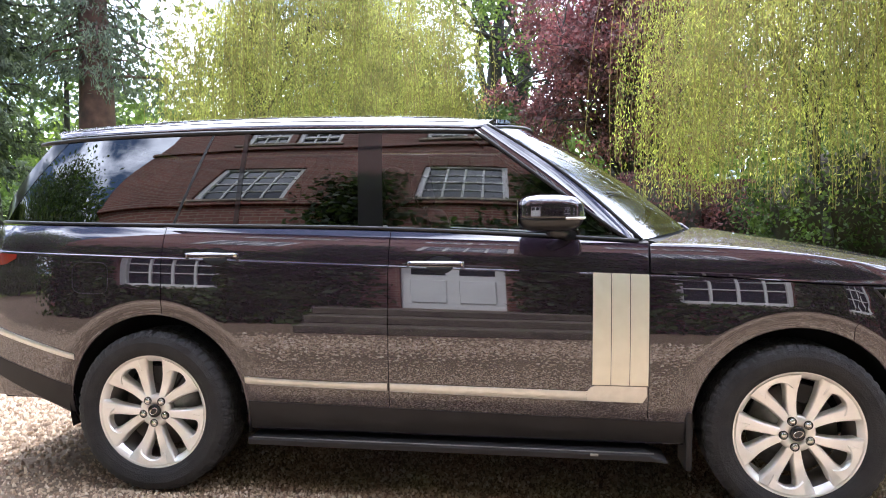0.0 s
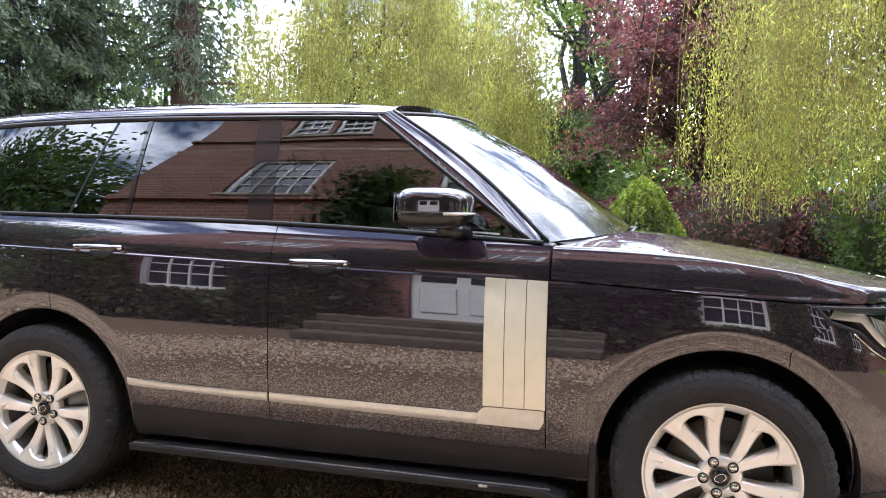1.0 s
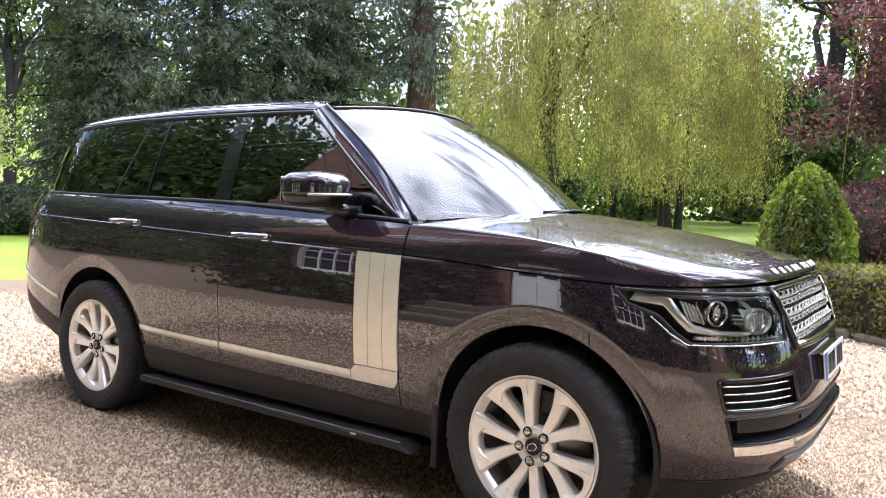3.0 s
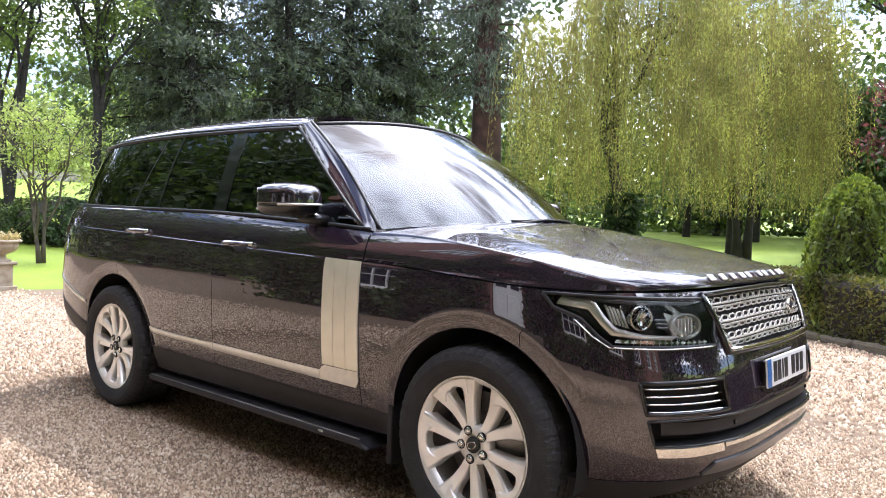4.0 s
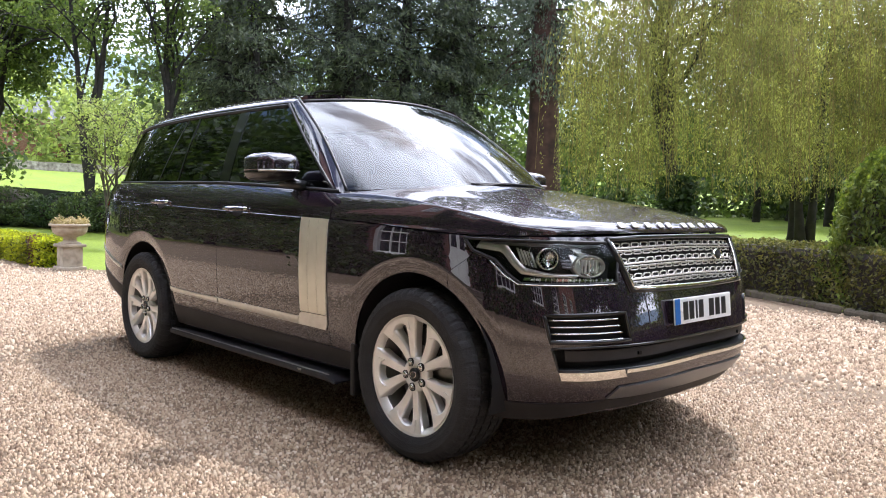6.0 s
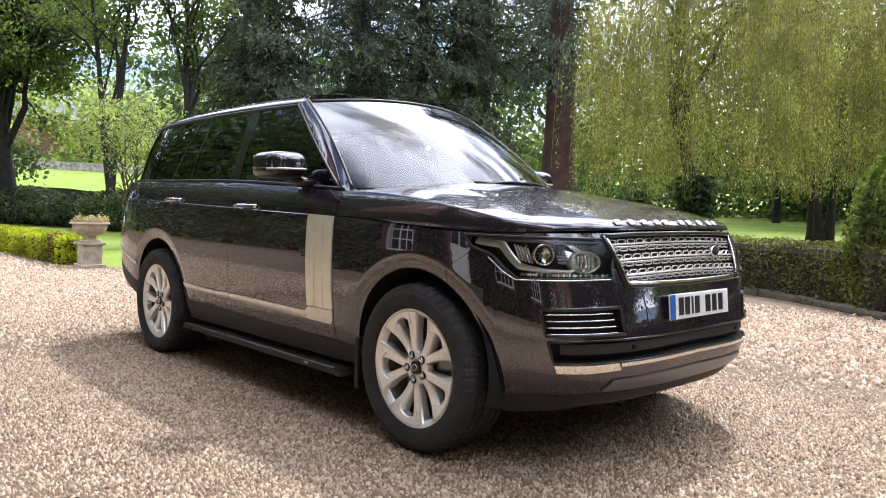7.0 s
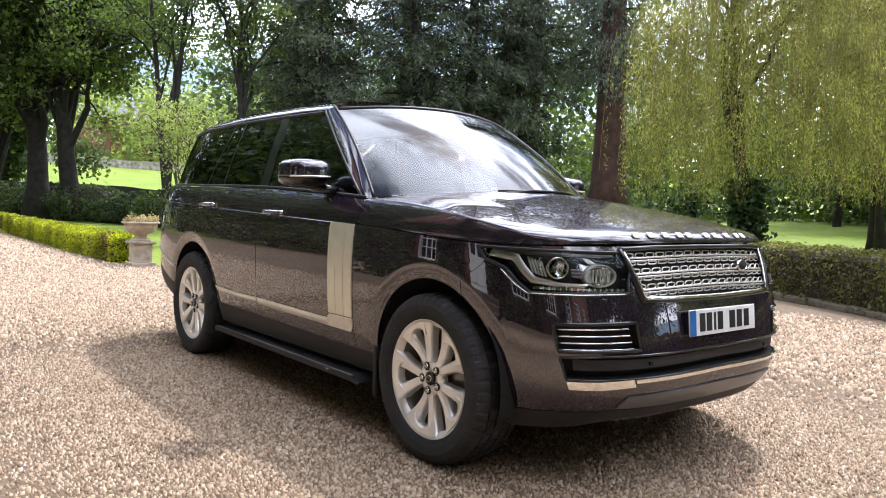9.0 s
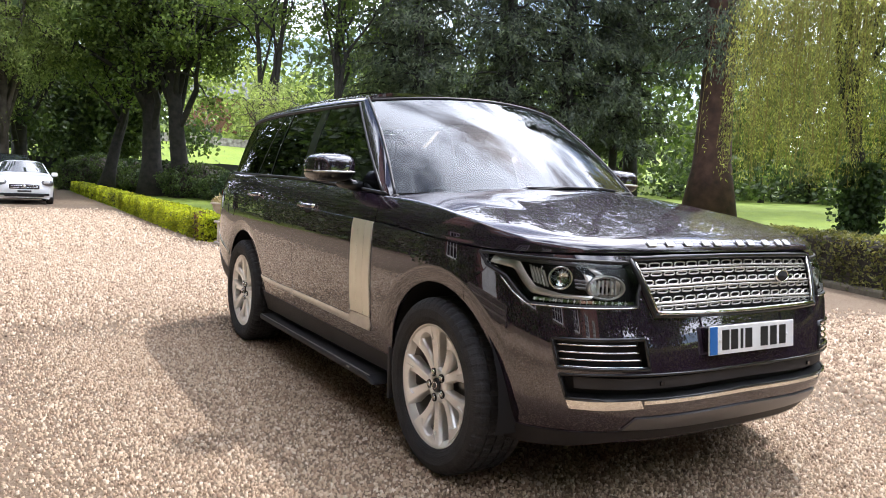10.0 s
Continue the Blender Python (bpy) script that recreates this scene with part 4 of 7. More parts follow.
    ring = [(-54, 2.2, 7, 3.4), (-53, 4.8, 7, 2.6), (-58, -2.0, 10, 4.0), (-62, 1.0, 12, 4.0), (-57, 5.5, 7, 3.0)]
    wood("drive_woodland", "dark trees closing the far end of the drive", ring, GREEN_DARK, (0.40, 0.27), 8000, 0.1)
    # trees beside and behind the house
    wood("shade_foliage", "dark rounded tree beside the house", [(-19.5, -13, 15, 4.2)], GREEN_DARK, (0.34, 0.24), 9000)
    ring = [(-24, -17, 20, 5.5), (-27, -13, 20, 6), (-31, -11, 19, 6), (-40, -11, 18, 6), (-30, -24, 20, 6), (-34, -16, 20, 6.5), (-22, -13, 14, 4.5)]
    wood("house_woodland", "dense dark trees beside the house", ring, GREEN_DARK, (0.50, 0.36), 8500)
    # trees out of view, added so the bumper reflects something dark
    ring = [(20.5, -0.5, 17, 5), (21.5, 7.5, 17, 5), (34, -12, 13, 5), (30, 14, 11, 5), (30, -24, 13, 5)]
    wood("unseen_woodland", "unseen dark trees added to darken the car's front reflections", ring, GREEN_DARK, (0.60, 0.42), 7500)
    ring = [(-12, -11, 2.0, 1.6), (-15, -10.5, 2.2, 1.7), (-18.5, -10, 2.0, 1.7), (-22, -9.6, 2.2, 1.8), (-26, -9, 2.2, 1.8), (-9.6, -12.5, 1.8, 1.4)]
    wood("house_shrubbery", "shrubs beside the house", ring, GREEN_DARK, (0.20, 0.13), 1800)
    # far houses on the rise
    for x, y, w in ((-97, 6, 11), (-99, 24, 9)):
        z = float(land(np.array(x), np.array(y)))
        hs = thing("far_house", "small far brick house with a tiled roof", "house", (x, y, z - 0.3), 80, group="far houses")
        v, f = rounded_box(w, 6, 4.6, 0.02, 1, (0, 0, 2.3))
        part("wall", mesh_of("wall", v, f, BRICK, False), hs)
        v = [(-w / 2 - 0.3, -3.4, 4.5), (w / 2 + 0.3, -3.4, 4.5), (w / 2 + 0.3, 3.4, 4.5), (-w / 2 - 0.3, 3.4, 4.5), (-w / 2 - 0.3, 0, 7.2), (w / 2 + 0.3, 0, 7.2)]
        part("roof", mesh_of("roof", v, [(0, 1, 5, 4), (2, 3, 4, 5), (0, 4, 3), (1, 2, 5), (3, 2, 1, 0)], SLATE, False), hs)
    # hills, the haze of distance put into their blue colour
    n = 120
    a = np.linspace(0, 2 * np.pi, n, endpoint=False)
    hgt = 95 + 45 * np.sin(a * 2 + 0.6) + 26 * np.sin(a * 5 + 2) + 12 * np.sin(a * 11) + 30 * np.exp(-((a - 2.75) / 0.35) ** 2)
    v = [(1750 * math.cos(t), 1750 * math.sin(t), 30) for t in a] + [(2050 * math.cos(t), 2050 * math.sin(t), 40 + h * 0.8) for t, h in zip(a, hgt)] + [(2350 * math.cos(t), 2350 * math.sin(t), 30 + h) for t, h in zip(a, hgt)]
    hills = noisy("haze_tinted_hills", [(0.3, (0.16, 0.22, 0.28)), (0.7, (0.22, 0.29, 0.36))], 0.01, 1.0, 0.2, 0.1)
    tagged(new("backdrop", mesh_of("backdrop", v, grid_faces(3, n, True), hills)), "hills on the horizon, coloured blue for haze", "hills", kind="structure")


distance()


# ---- the house across the drive ----
HOUSE_Y = -5.8


def house():
    ob = thing("brick_house", "red brick house with white sash windows, ivy and slate roof", "house", (0, HOUSE_Y, 0))
    x0, x1, eaves = -6.15, 17.0, 10.4
    wins = []   # x centre, sill, width, height
    for x in (-3.75, -0.55, 2.5, 5.4, 8.3, 11.2, 14.1):
        wins += [(x, 5.2, 1.35, 1.75), (x - 0.45, 8.35, 0.80, 1.15), (x + 0.47, 8.35, 0.80, 0.95)]
    for x in (-4.0, 2.5, 5.4, 8.3, 11.2, 14.1):
        wins += [(x, 0.85, 1.35, 1.75)]
    door = (-0.6, 0.45, 1.2, 2.2)
    holes = [(x - w / 2, x + w / 2, s, s + h) for x, s, w, h in wins + [door]]
    xs = sorted({x0, x1, *[h[0] for h in holes], *[h[1] for h in holes]})
    zs = sorted({0.0, eaves, *[h[2] for h in holes], *[h[3] for h in holes]})
    pieces = []
    for i in range(len(xs) - 1):
        for j in range(len(zs) - 1):
            cx, cz = (xs[i] + xs[i + 1]) / 2, (zs[j] + zs[j + 1]) / 2
            if any(a < cx < b and c < cz < d for a, b, c, d in holes):
                continue
            a, b, c, d = xs[i], xs[i + 1], zs[j], zs[j + 1]
            v = [(a, 0, c), (b, 0, c), (b, 0, d), (a, 0, d), (a, -0.3, c), (b, -0.3, c), (b, -0.3, d), (a, -0.3, d)]
            pieces.append((v, [(3, 2, 1, 0), (4, 5, 6, 7), (0, 1, 5, 4), (2, 3, 7, 6), (1, 2, 6, 5), (3, 0, 4, 7)]))
    v, f = join(pieces)
    part("wall", mesh_of("wall", v, f, BRICK, False), ob, "red brick front wall")
    for a, b, nm in ((x0, x0 + 0.3, "wall"), (x1 - 0.3, x1, "wall")):
        v, f = rounded_box(b - a, 8.6, eaves, 0.01, 1, ((a + b) / 2, -4.62, eaves / 2))
        part(nm, mesh_of(nm, v, f, BRICK, False), ob)
    v, f = rounded_box(x1 - x0, 0.3, eaves, 0.01, 1, ((x0 + x1) / 2, -9.1, eaves / 2))
    part("wall", mesh_of("wall", v, f, BRICK, False), ob)
    for z, h in ((4.35, 0.2), (5.05, 0.14), (8.15, 0.14), (10.2, 0.26)):
        v, f = rounded_box(x1 - x0 + 0.1, 0.10, h, 0.01, 1, ((x0 + x1) / 2, 0.03, z))
        part("string_course", mesh_of("string_course", v, f, BRICK, False), ob, "projecting brick band")
    r = [(x0 - 0.4, 0.45, eaves), (x1 + 0.4, 0.45, eaves), (x1 + 0.4, -9.7, eaves), (x0 - 0.4, -9.7, eaves), (x0 + 3.2, -4.6, 14.9), (x1 - 3.2, -4.6, 14.9)]
    part("roof", mesh_of("roof", r, [(0, 1, 5, 4), (1, 2, 5), (2, 3, 4, 5), (3, 0, 4), (3, 2, 1, 0)], SLATE, False), ob, "hipped slate roof")
    for x in (3.0, 12.0):
        v, f = rounded_box(1.0, 0.7, 2.4, 0.02, 1, (x, -4.6, 15.0))
        part("chimney", mesh_of("chimney", v, f, BRICK, False), ob)
    def sash(w, h, cols, rows):
        t, fr = 0.035, 0.09
        pc = [rounded_box(fr, 0.12, h, 0.008, 1, (-w / 2 + fr / 2, -0.06, h / 2)), rounded_box(fr, 0.12, h, 0.008, 1, (w / 2 - fr / 2, -0.06, h / 2)), rounded_box(w - 2 * fr, 0.12, fr, 0.008, 1, (0, -0.06, h - fr / 2)), rounded_box(w - 2 * fr, 0.12, fr, 0.008, 1, (0, -0.06, fr / 2)), rounded_box(w - 2 * fr, 0.07, 0.06, 0.008, 1, (0, -0.055, h / 2))]
        bars = []
        for i in range(1, cols):
            bars.append(rounded_box(t, 0.04, h - 2 * fr, 0.006, 1, (-w / 2 + fr + (w - 2 * fr) * i / cols, -0.05, h / 2)))
        for i in range(1, rows):
            if i * 2 != rows:
                bars.append(rounded_box(w - 2 * fr, 0.036, t, 0.006, 1, (0, -0.05, fr + (h - 2 * fr) * i / rows)))
        return join(pc), join(bars)
    cache = {}
    for i, (x, s, w, h) in enumerate(wins):
        win = new("window")
        win.parent = ob
        win.location = (x, -0.06, s)
        # the last mesh is a black sheet standing for the room's darkness
        if (w, h) not in cache:
            a, b = sash(w, h, 4 if w > 1.3 else 3, 4)
            cache[w, h] = mesh_of("window_frame", *a, WHITE_WOOD, False), mesh_of("glazing_bars", *b, WHITE_WOOD, False), mesh_of("pane", *rounded_box(w - 0.16, 0.008, h - 0.16, 0.002, 1, (0, -0.075, h / 2)), WINDOW_GLASS, False), mesh_of("window_sill", *rounded_box(w + 0.2, 0.22, 0.09, 0.01, 1, (0, 0.06, -0.045)), LIMESTONE, False), mesh_of("unlit_room_panel", *rounded_box(w, 0.02, h, 0.002, 1, (0, -0.5, h / 2)), ROOM_DARK, False)
        for nm, me in zip(("window_frame", "glazing_bars", "pane", "window_sill", "unlit_room_panel"), cache[w, h]):
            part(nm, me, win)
    x, s, w, h = door
    d = new("door")
    d.parent = ob
    d.location = (x, -0.1, s)
    pc = [rounded_box(w, 0.06, h, 0.01, 1, (0, 0, h / 2))]
    for px in (-0.28, 0.28):
        pc += [rounded_box(0.42, 0.03, 0.75, 0.012, 1, (px, 0.04, 0.55))]
        part("door_pane", mesh_of("door_pane", *rounded_box(0.40, 0.02, 0.8, 0.004, 1, (px, 0.034, 1.55)), WINDOW_GLASS, False), d)
    part("door_leaf", mesh_of("door_leaf", *join(pc), WHITE_WOOD, False), d, "white panelled door")
    for k in range(3):
        v, f = rounded_box(3.0, 0.36, 0.15, 0.015, 1, (x, 0.92 - 0.32 * k, 0.075 + 0.15 * k))
        part("step", mesh_of("step", v, f, KERBSTONE, False), ob, "dark stone doorstep")
    # ivy on the wall
    rng = np.random.default_rng(201)
    pts = []
    for cx, cz, rx, rz, n in ((0.8, 2.4, 0.6, 3.0, 6500), (-0.55, 3.6, 1.3, 0.7, 4200), (-2.0, 3.4, 0.6, 3.2, 5200), (3.9, 2.6, 0.6, 2.8, 5200), (6.9, 2.4, 0.6, 2.6, 4200), (1.2, 6.0, 0.8, 0.9, 2500), (2.4, 3.2, 0.9, 2.6, 5000), (5.4, 3.2, 1.0, 2.8, 6000), (8.3, 3.2, 1.1, 2.8, 5000), (2.6, 1.4, 2.2, 1.8, 5000), (-5.3, 1.6, 0.9, 1.7, 4200), (-2.9, 1.5, 0.9, 1.5, 4200), (-4.1, 0.5, 1.6, 0.6, 3000), (-4.1, 3.1, 1.6, 0.6, 3000)):
        p = np.stack([cx + rng.normal(0, rx * 0.55, n), 0.06 + rng.gamma(1.5, 0.05, n), np.abs(cz + rng.normal(0, rz * 0.5, n))], 1)
        ok = np.ones(n, bool)
        for a, b, c, e in holes:
            ok &= ~((p[:, 0] > a) & (p[:, 0] < b) & (p[:, 2] > c) & (p[:, 2] < e))
        pts.append(p[ok & (p[:, 2] < 6.5)])
    part("ivy", quads_mesh("ivy", cards(rng, np.concatenate(pts), 0.13, 0.11), GREEN_DARK), ob, "green creeper on the wall")


house()


# ---- the dark car: the shape of its skin ----
W_SIDE = spline([0.28, 0.36, 0.44, 0.52, 0.65, 0.80, 0.95, 1.05, 1.10, 1.16, 1.21, 1.25], [0.888, 0.921, 0.945, 0.9595, 0.973, 0.979, 0.978, 0.972, 0.966, 0.950, 0.924, 0.896])
X_NOSE = spline([0.22, 0.33, 0.42, 0.52, 0.65, 0.75, 0.85, 0.95, 1.03, 1.10], [2.15, 2.232, 2.296, 2.317, 2.306, 2.290, 2.266, 2.229, 2.188, 2.14])
X_TAIL = spline([0.28, 0.5, 0.75, 1.0, 1.25], [-2.50, -2.59, -2.61, -2.57, -2.50])
BELT = spline([-2.6, -1.36, -0.33, 0.79, 1.1], [1.283, 1.262, 1.247, 1.195, 1.178])
SHUT = spline([0.80, 1.2, 1.7, 2.0, 2.2], [1.064, 1.046, 1.018, 1.020, 1.033])
XS_F, P_F, XS_R, P_R = 1.25, 3.55, -1.5, 4.7
ARCHES = ((1.455, 0.405, 0.440), (-1.43, 0.405, 0.448))
SILL = 0.31


def slope(x, z):
    """The flanks' lines fall gently towards the nose."""
    s = np.clip((z - 0.5) / 0.5, 0, 1)
    return 0.028 * (np.clip(x, -2.4, 1.8) + 0.3) * s * s * (3 - 2 * s)


def side_w(x, z):
    zz = z + slope(x, z)
    flare = 0.0
    for cx, cz, r in ARCHES:
        d = np.maximum(0, np.hypot(x - cx, z - cz) - r)
        up = np.clip((z - 0.30) / 0.25, 0, 1)
        flare = flare - 0.013 * np.maximum(0, 1 - d / 0.072) ** 1.5 * up
    step = flare + 0.0045 / (1 + np.exp(np.clip((zz - 1.088) / 0.0012, -40, 40)))
    return W_SIDE(np.clip(zz, 0.2, 1.27)) + step


def skin_y(x, z):
    """Half width of the body at x and z."""
    x, z = np.asarray(x, float), np.asarray(z, float)
    w = side_w(x, z)
    uf = np.clip((x - XS_F) / (X_NOSE(z) - XS_F), 0, 1)
    ur = np.clip((XS_R - x) / (XS_R - X_TAIL(z)), 0, 1)
    return w * (1 - uf ** P_F) ** (1 / P_F) * (1 - ur ** P_R) ** (1 / P_R) * (1 - 0.003 * x * x)


def front_point(th, z):
    """A point of the front: th 0 on the flank, a quarter turn at the middle of the nose, beyond that the far side."""
    th, z = np.asarray(th, float), np.asarray(z, float)
    c = np.cos(th)
    x = XS_F + (X_NOSE(z) - XS_F) * (1 - np.abs(c) ** P_F) ** (1 / P_F)
    y = -side_w(x, z) * c * (1 - 0.003 * x * x)
    return np.stack([x, y, z + 0 * x], -1)


def front_th(x, y, z):
    t = math.acos(min(1.0, abs(y) / (float(side_w(x, z)) * (1 - 0.003 * x * x))))
    return t if y < 0 else math.pi - t


def front_normal(th, z):
    e = 1e-3
    a = front_point(th + e, z) - front_point(th - e, z)
    b = front_point(th, z + e) - front_point(th, z - e)
    n = np.cross(a, b)
    return n / (np.linalg.norm(n, axis=-1, keepdims=True) + 1e-12)


def front_at(th, z, out=0.0):
    th, z = np.broadcast_arrays(np.asarray(th, float), np.asarray(z, float))
    return front_point(th, z) + front_normal(th, z) * np.asarray(out)[..., None]


car = thing("dark_suv", "dark aubergine luxury off-road car with silver side vents, parked on gravel", "car")


def two_sided(name, v, f, mat, parent=None, label="", smooth=True):
    """The same part on the near flank and, mirrored, on the far one."""
    v = [tuple(p) for p in v]
    a = part(name, tidy(mesh_of(name, v, f, mat, smooth)), parent or car, label)
    w = [(x, -y, z) for x, y, z in v]
    b = part(name, tidy(mesh_of(name, w, [q[::-1] for q in f], mat, smooth)), parent or car, label)
    return a, b


def with_flange(pts, depth=0.018, inward=None):
    """A grid of points (rows x columns x 3) as a panel whose rim turns inwards."""
    r, c = pts.shape[:2]
    verts = list(pts.reshape(-1, 3))
    faces = grid_faces(r, c)
    gu = np.gradient(pts, axis=1)
    gv = np.gradient(pts, axis=0)
    n = np.cross(gu, gv)
    n /= np.linalg.norm(n, axis=-1, keepdims=True) + 1e-12
    if inward is not None:
        inward = np.asarray(inward, float)
        s = np.sum(n * (inward if abs(inward).sum() < 1.6 else inward - pts), -1, keepdims=True)
        n = np.where(s > 0, n, -n)
    loop = [(0, j) for j in range(c)] + [(i, c - 1) for i in range(1, r)] + [(r - 1, j) for j in range(c - 2, -1, -1)] + [(i, 0) for i in range(r - 2, 0, -1)]
    m = len(verts)
    k = len(loop)
    for i, j in loop:
        verts.append(pts[i, j] + n[i, j] * 0.0003)
    for i, j in loop:
        verts.append(pts[i, j] + n[i, j] * (0.004 + depth))
    for q in range(k):
        faces.append((m + q, m + k + q, m + k + (q + 1) % k, m + (q + 1) % k))
    return verts, faces


def arch_low(x):
    z = SILL + np.clip((-1.80 - np.asarray(x, float)) * 0.5, 0, 0.09) + np.clip((-1.98 - np.asarray(x, float)) * 0.38, 0, 0.14)
    for cx, cz, r in ARCHES:
        d = r * r - (x - cx) ** 2
        z = np.where(d > 0, np.maximum(z, cz + np.sqrt(np.maximum(d, 0))), z)
    return z


Z_CUT = 0.93


def flank_rows(x, top, n_low=20):
    """Heights for one column of the flank, from the sill or wheel arch to the top."""
    lo = float(arch_low(np.array(x)))
    low = lo + (Z_CUT - lo) * np.linspace(0, 1, n_low)
    cz = 1.088 - float(slope(np.array(x), np.array(1.08)))
    up = np.concatenate([np.linspace(Z_CUT, cz - 0.008, 7)[1:], cz + np.array([-0.005, -0.0025, -0.001, 0.0005, 0.002, 0.0045]), np.linspace(cz + 0.01, top, 9)]) if top > cz + 0.03 else np.linspace(Z_CUT, top, 14)[1:]
    return np.concatenate([low, up])


def columns(x0, x1, step=0.03):
    xs = list(np.linspace(x0, x1, max(3, int((x1 - x0) / step))))
    for cx, cz, r in ARCHES:
        for a in np.linspace(0.0, np.pi, 60):
            x = cx + r * math.cos(a) * 0.9999
            if x0 < x < x1:
                xs.append(x)
        for s in (-1, 1):
            e = cx + s * math.sqrt(r * r - (SILL - cz) ** 2)
            if x0 < e < x1:
                xs += [e - 0.001, e + 0.001]
    xs = np.unique(np.round(xs, 5))
    keep = [xs[0]]
    for x in xs[1:]:
        if x - keep[-1] > 0.0015:
            keep.append(x)
    keep[-1] = x1
    return np.array(keep)


def lean(z):
    """How far the joint of wing and bumper runs forward at a height."""
    t = np.clip((z - 0.835) / 0.12, 0, 1)
    return 0.125 * t * t * (3 - 2 * t)


def flank_panel(name, x0, x1, top, label="", share=None):
    cols = columns(x0, x1)
    grid = []
    for x in cols:
        z = flank_rows(x, float(top(x)))
        xx = np.full_like(z, x)
        if share:
            d = share(x)
            z = z + (float(top(x + 0.125 * d)) - float(top(x))) * np.clip((z - 0.835) / 0.15, 0, 1)
            xx = xx + lean(z) * d
        grid.append(np.stack([xx, -skin_y(xx, z), z], 1))
    pts = np.array(grid).transpose(1, 0, 2)
    inward = np.array((0, 1.0, 0))
    v, f = with_flange(pts, 0.02, inward)
    two_sided(name, v, f, PAINT, label=label)


belt_top = lambda x: float(BELT(x)) - 0.006
flank_panel("rear_door", -1.384, -0.3048, belt_top, "dark glossy rear door")
flank_panel("front_door", -0.3010, 0.8340, belt_top, "dark glossy front door")
flank_panel("front_wing", 0.8378, 1.6645, lambda x: float(SHUT(x)) - 0.003, "dark glossy front wing", lambda x: max(0.0, (x - 1.36) / 0.3045) ** 2)


# rear quarter, wrapped round the tail
def rear_shell():
    xs = columns(-2.05, -1.388)[::-1]
    grid = []
    for x in xs:
        z = flank_rows(x, float(BELT(x)) - 0.006)
        grid.append(np.stack([np.full_like(z, x), -skin_y(x, z), z], 1))
    n = len(z)
    zlast = z
    u0 = (XS_R - (-2.05)) / (XS_R - X_TAIL(zlast))
    th0 = np.arcsin(np.clip(u0, 0, 1) ** (P_R / 2))
    for k in np.linspace(0, 1, 26)[1:]:
        th = th0 + (np.pi / 2 - th0) * k
        x = XS_R - (XS_R - X_TAIL(zlast)) * np.sin(th) ** (2 / P_R)
        y = side_w(x, zlast) * np.abs(np.cos(th)) ** (2 / P_R) * (1 - 0.003 * x * x)
        grid.append(np.stack([x, -y, zlast], 1))
    half = np.array(grid)
    other = half[:-1][::-1] * np.array((1, -1, 1))
    pts = np.concatenate([half, other]).transpose(1, 0, 2)
    v, f = with_flange(pts, 0.02, np.array((-1.5, 0.0, 0.7)))
    part("rear_quarter", tidy(mesh_of("rear_quarter", v, f, PAINT)), car, "dark glossy rear quarters and tail")


rear_shell()


# ---- front end ----
def inside(poly, x, y):
    n, hit = len(poly), False
    for i in range(n):
        (x0, y0), (x1, y1) = poly[i], poly[(i + 1) % n]
        if (y0 > y) != (y1 > y) and x < (x1 - x0) * (y - y0) / (y1 - y0) + x0:
            hit = not hit
    return hit


def D(a):
    """A bearing round the nose, in degrees, as the front's own measure."""
    if a > 90:
        return math.pi - D(180 - a)
    return math.acos(abs(math.cos(math.radians(a))) ** (2 / P_F))


LAMP = [(D(18.2), 1.004), (D(45), 1.000), (D(69.2), 0.996), (D(71.3), 0.955), (D(68.6), 0.874), (D(68.2), 0.838), (D(34.5), 0.832), (D(31.0), 0.866), (D(27.2), 0.922), (D(20.5), 0.955)]
GRILLE = [(D(68.6), 1.008), (D(80), 1.016), (D(90), 1.018), (D(100), 1.016), (D(111.4), 1.008), (D(107.2), 0.806), (D(90), 0.800), (D(72.8), 0.806)]
FOG = [(D(41.2), 0.712), (D(69.4), 0.722), (D(70.5), 0.612), (D(42.3), 0.606)]
SLOT = [(D(42.6), 0.582), (D(58), 0.590), (D(90), 0.592), (D(122), 0.590), (D(137.4), 0.582), (D(135.6), 0.492), (D(90), 0.505), (D(44.4), 0.492)]


def flip_poly(p):
    return [(math.pi - a, z) for a, z in p][::-1]


HOLES = [LAMP, flip_poly(LAMP), GRILLE, FOG, flip_poly(FOG), SLOT]


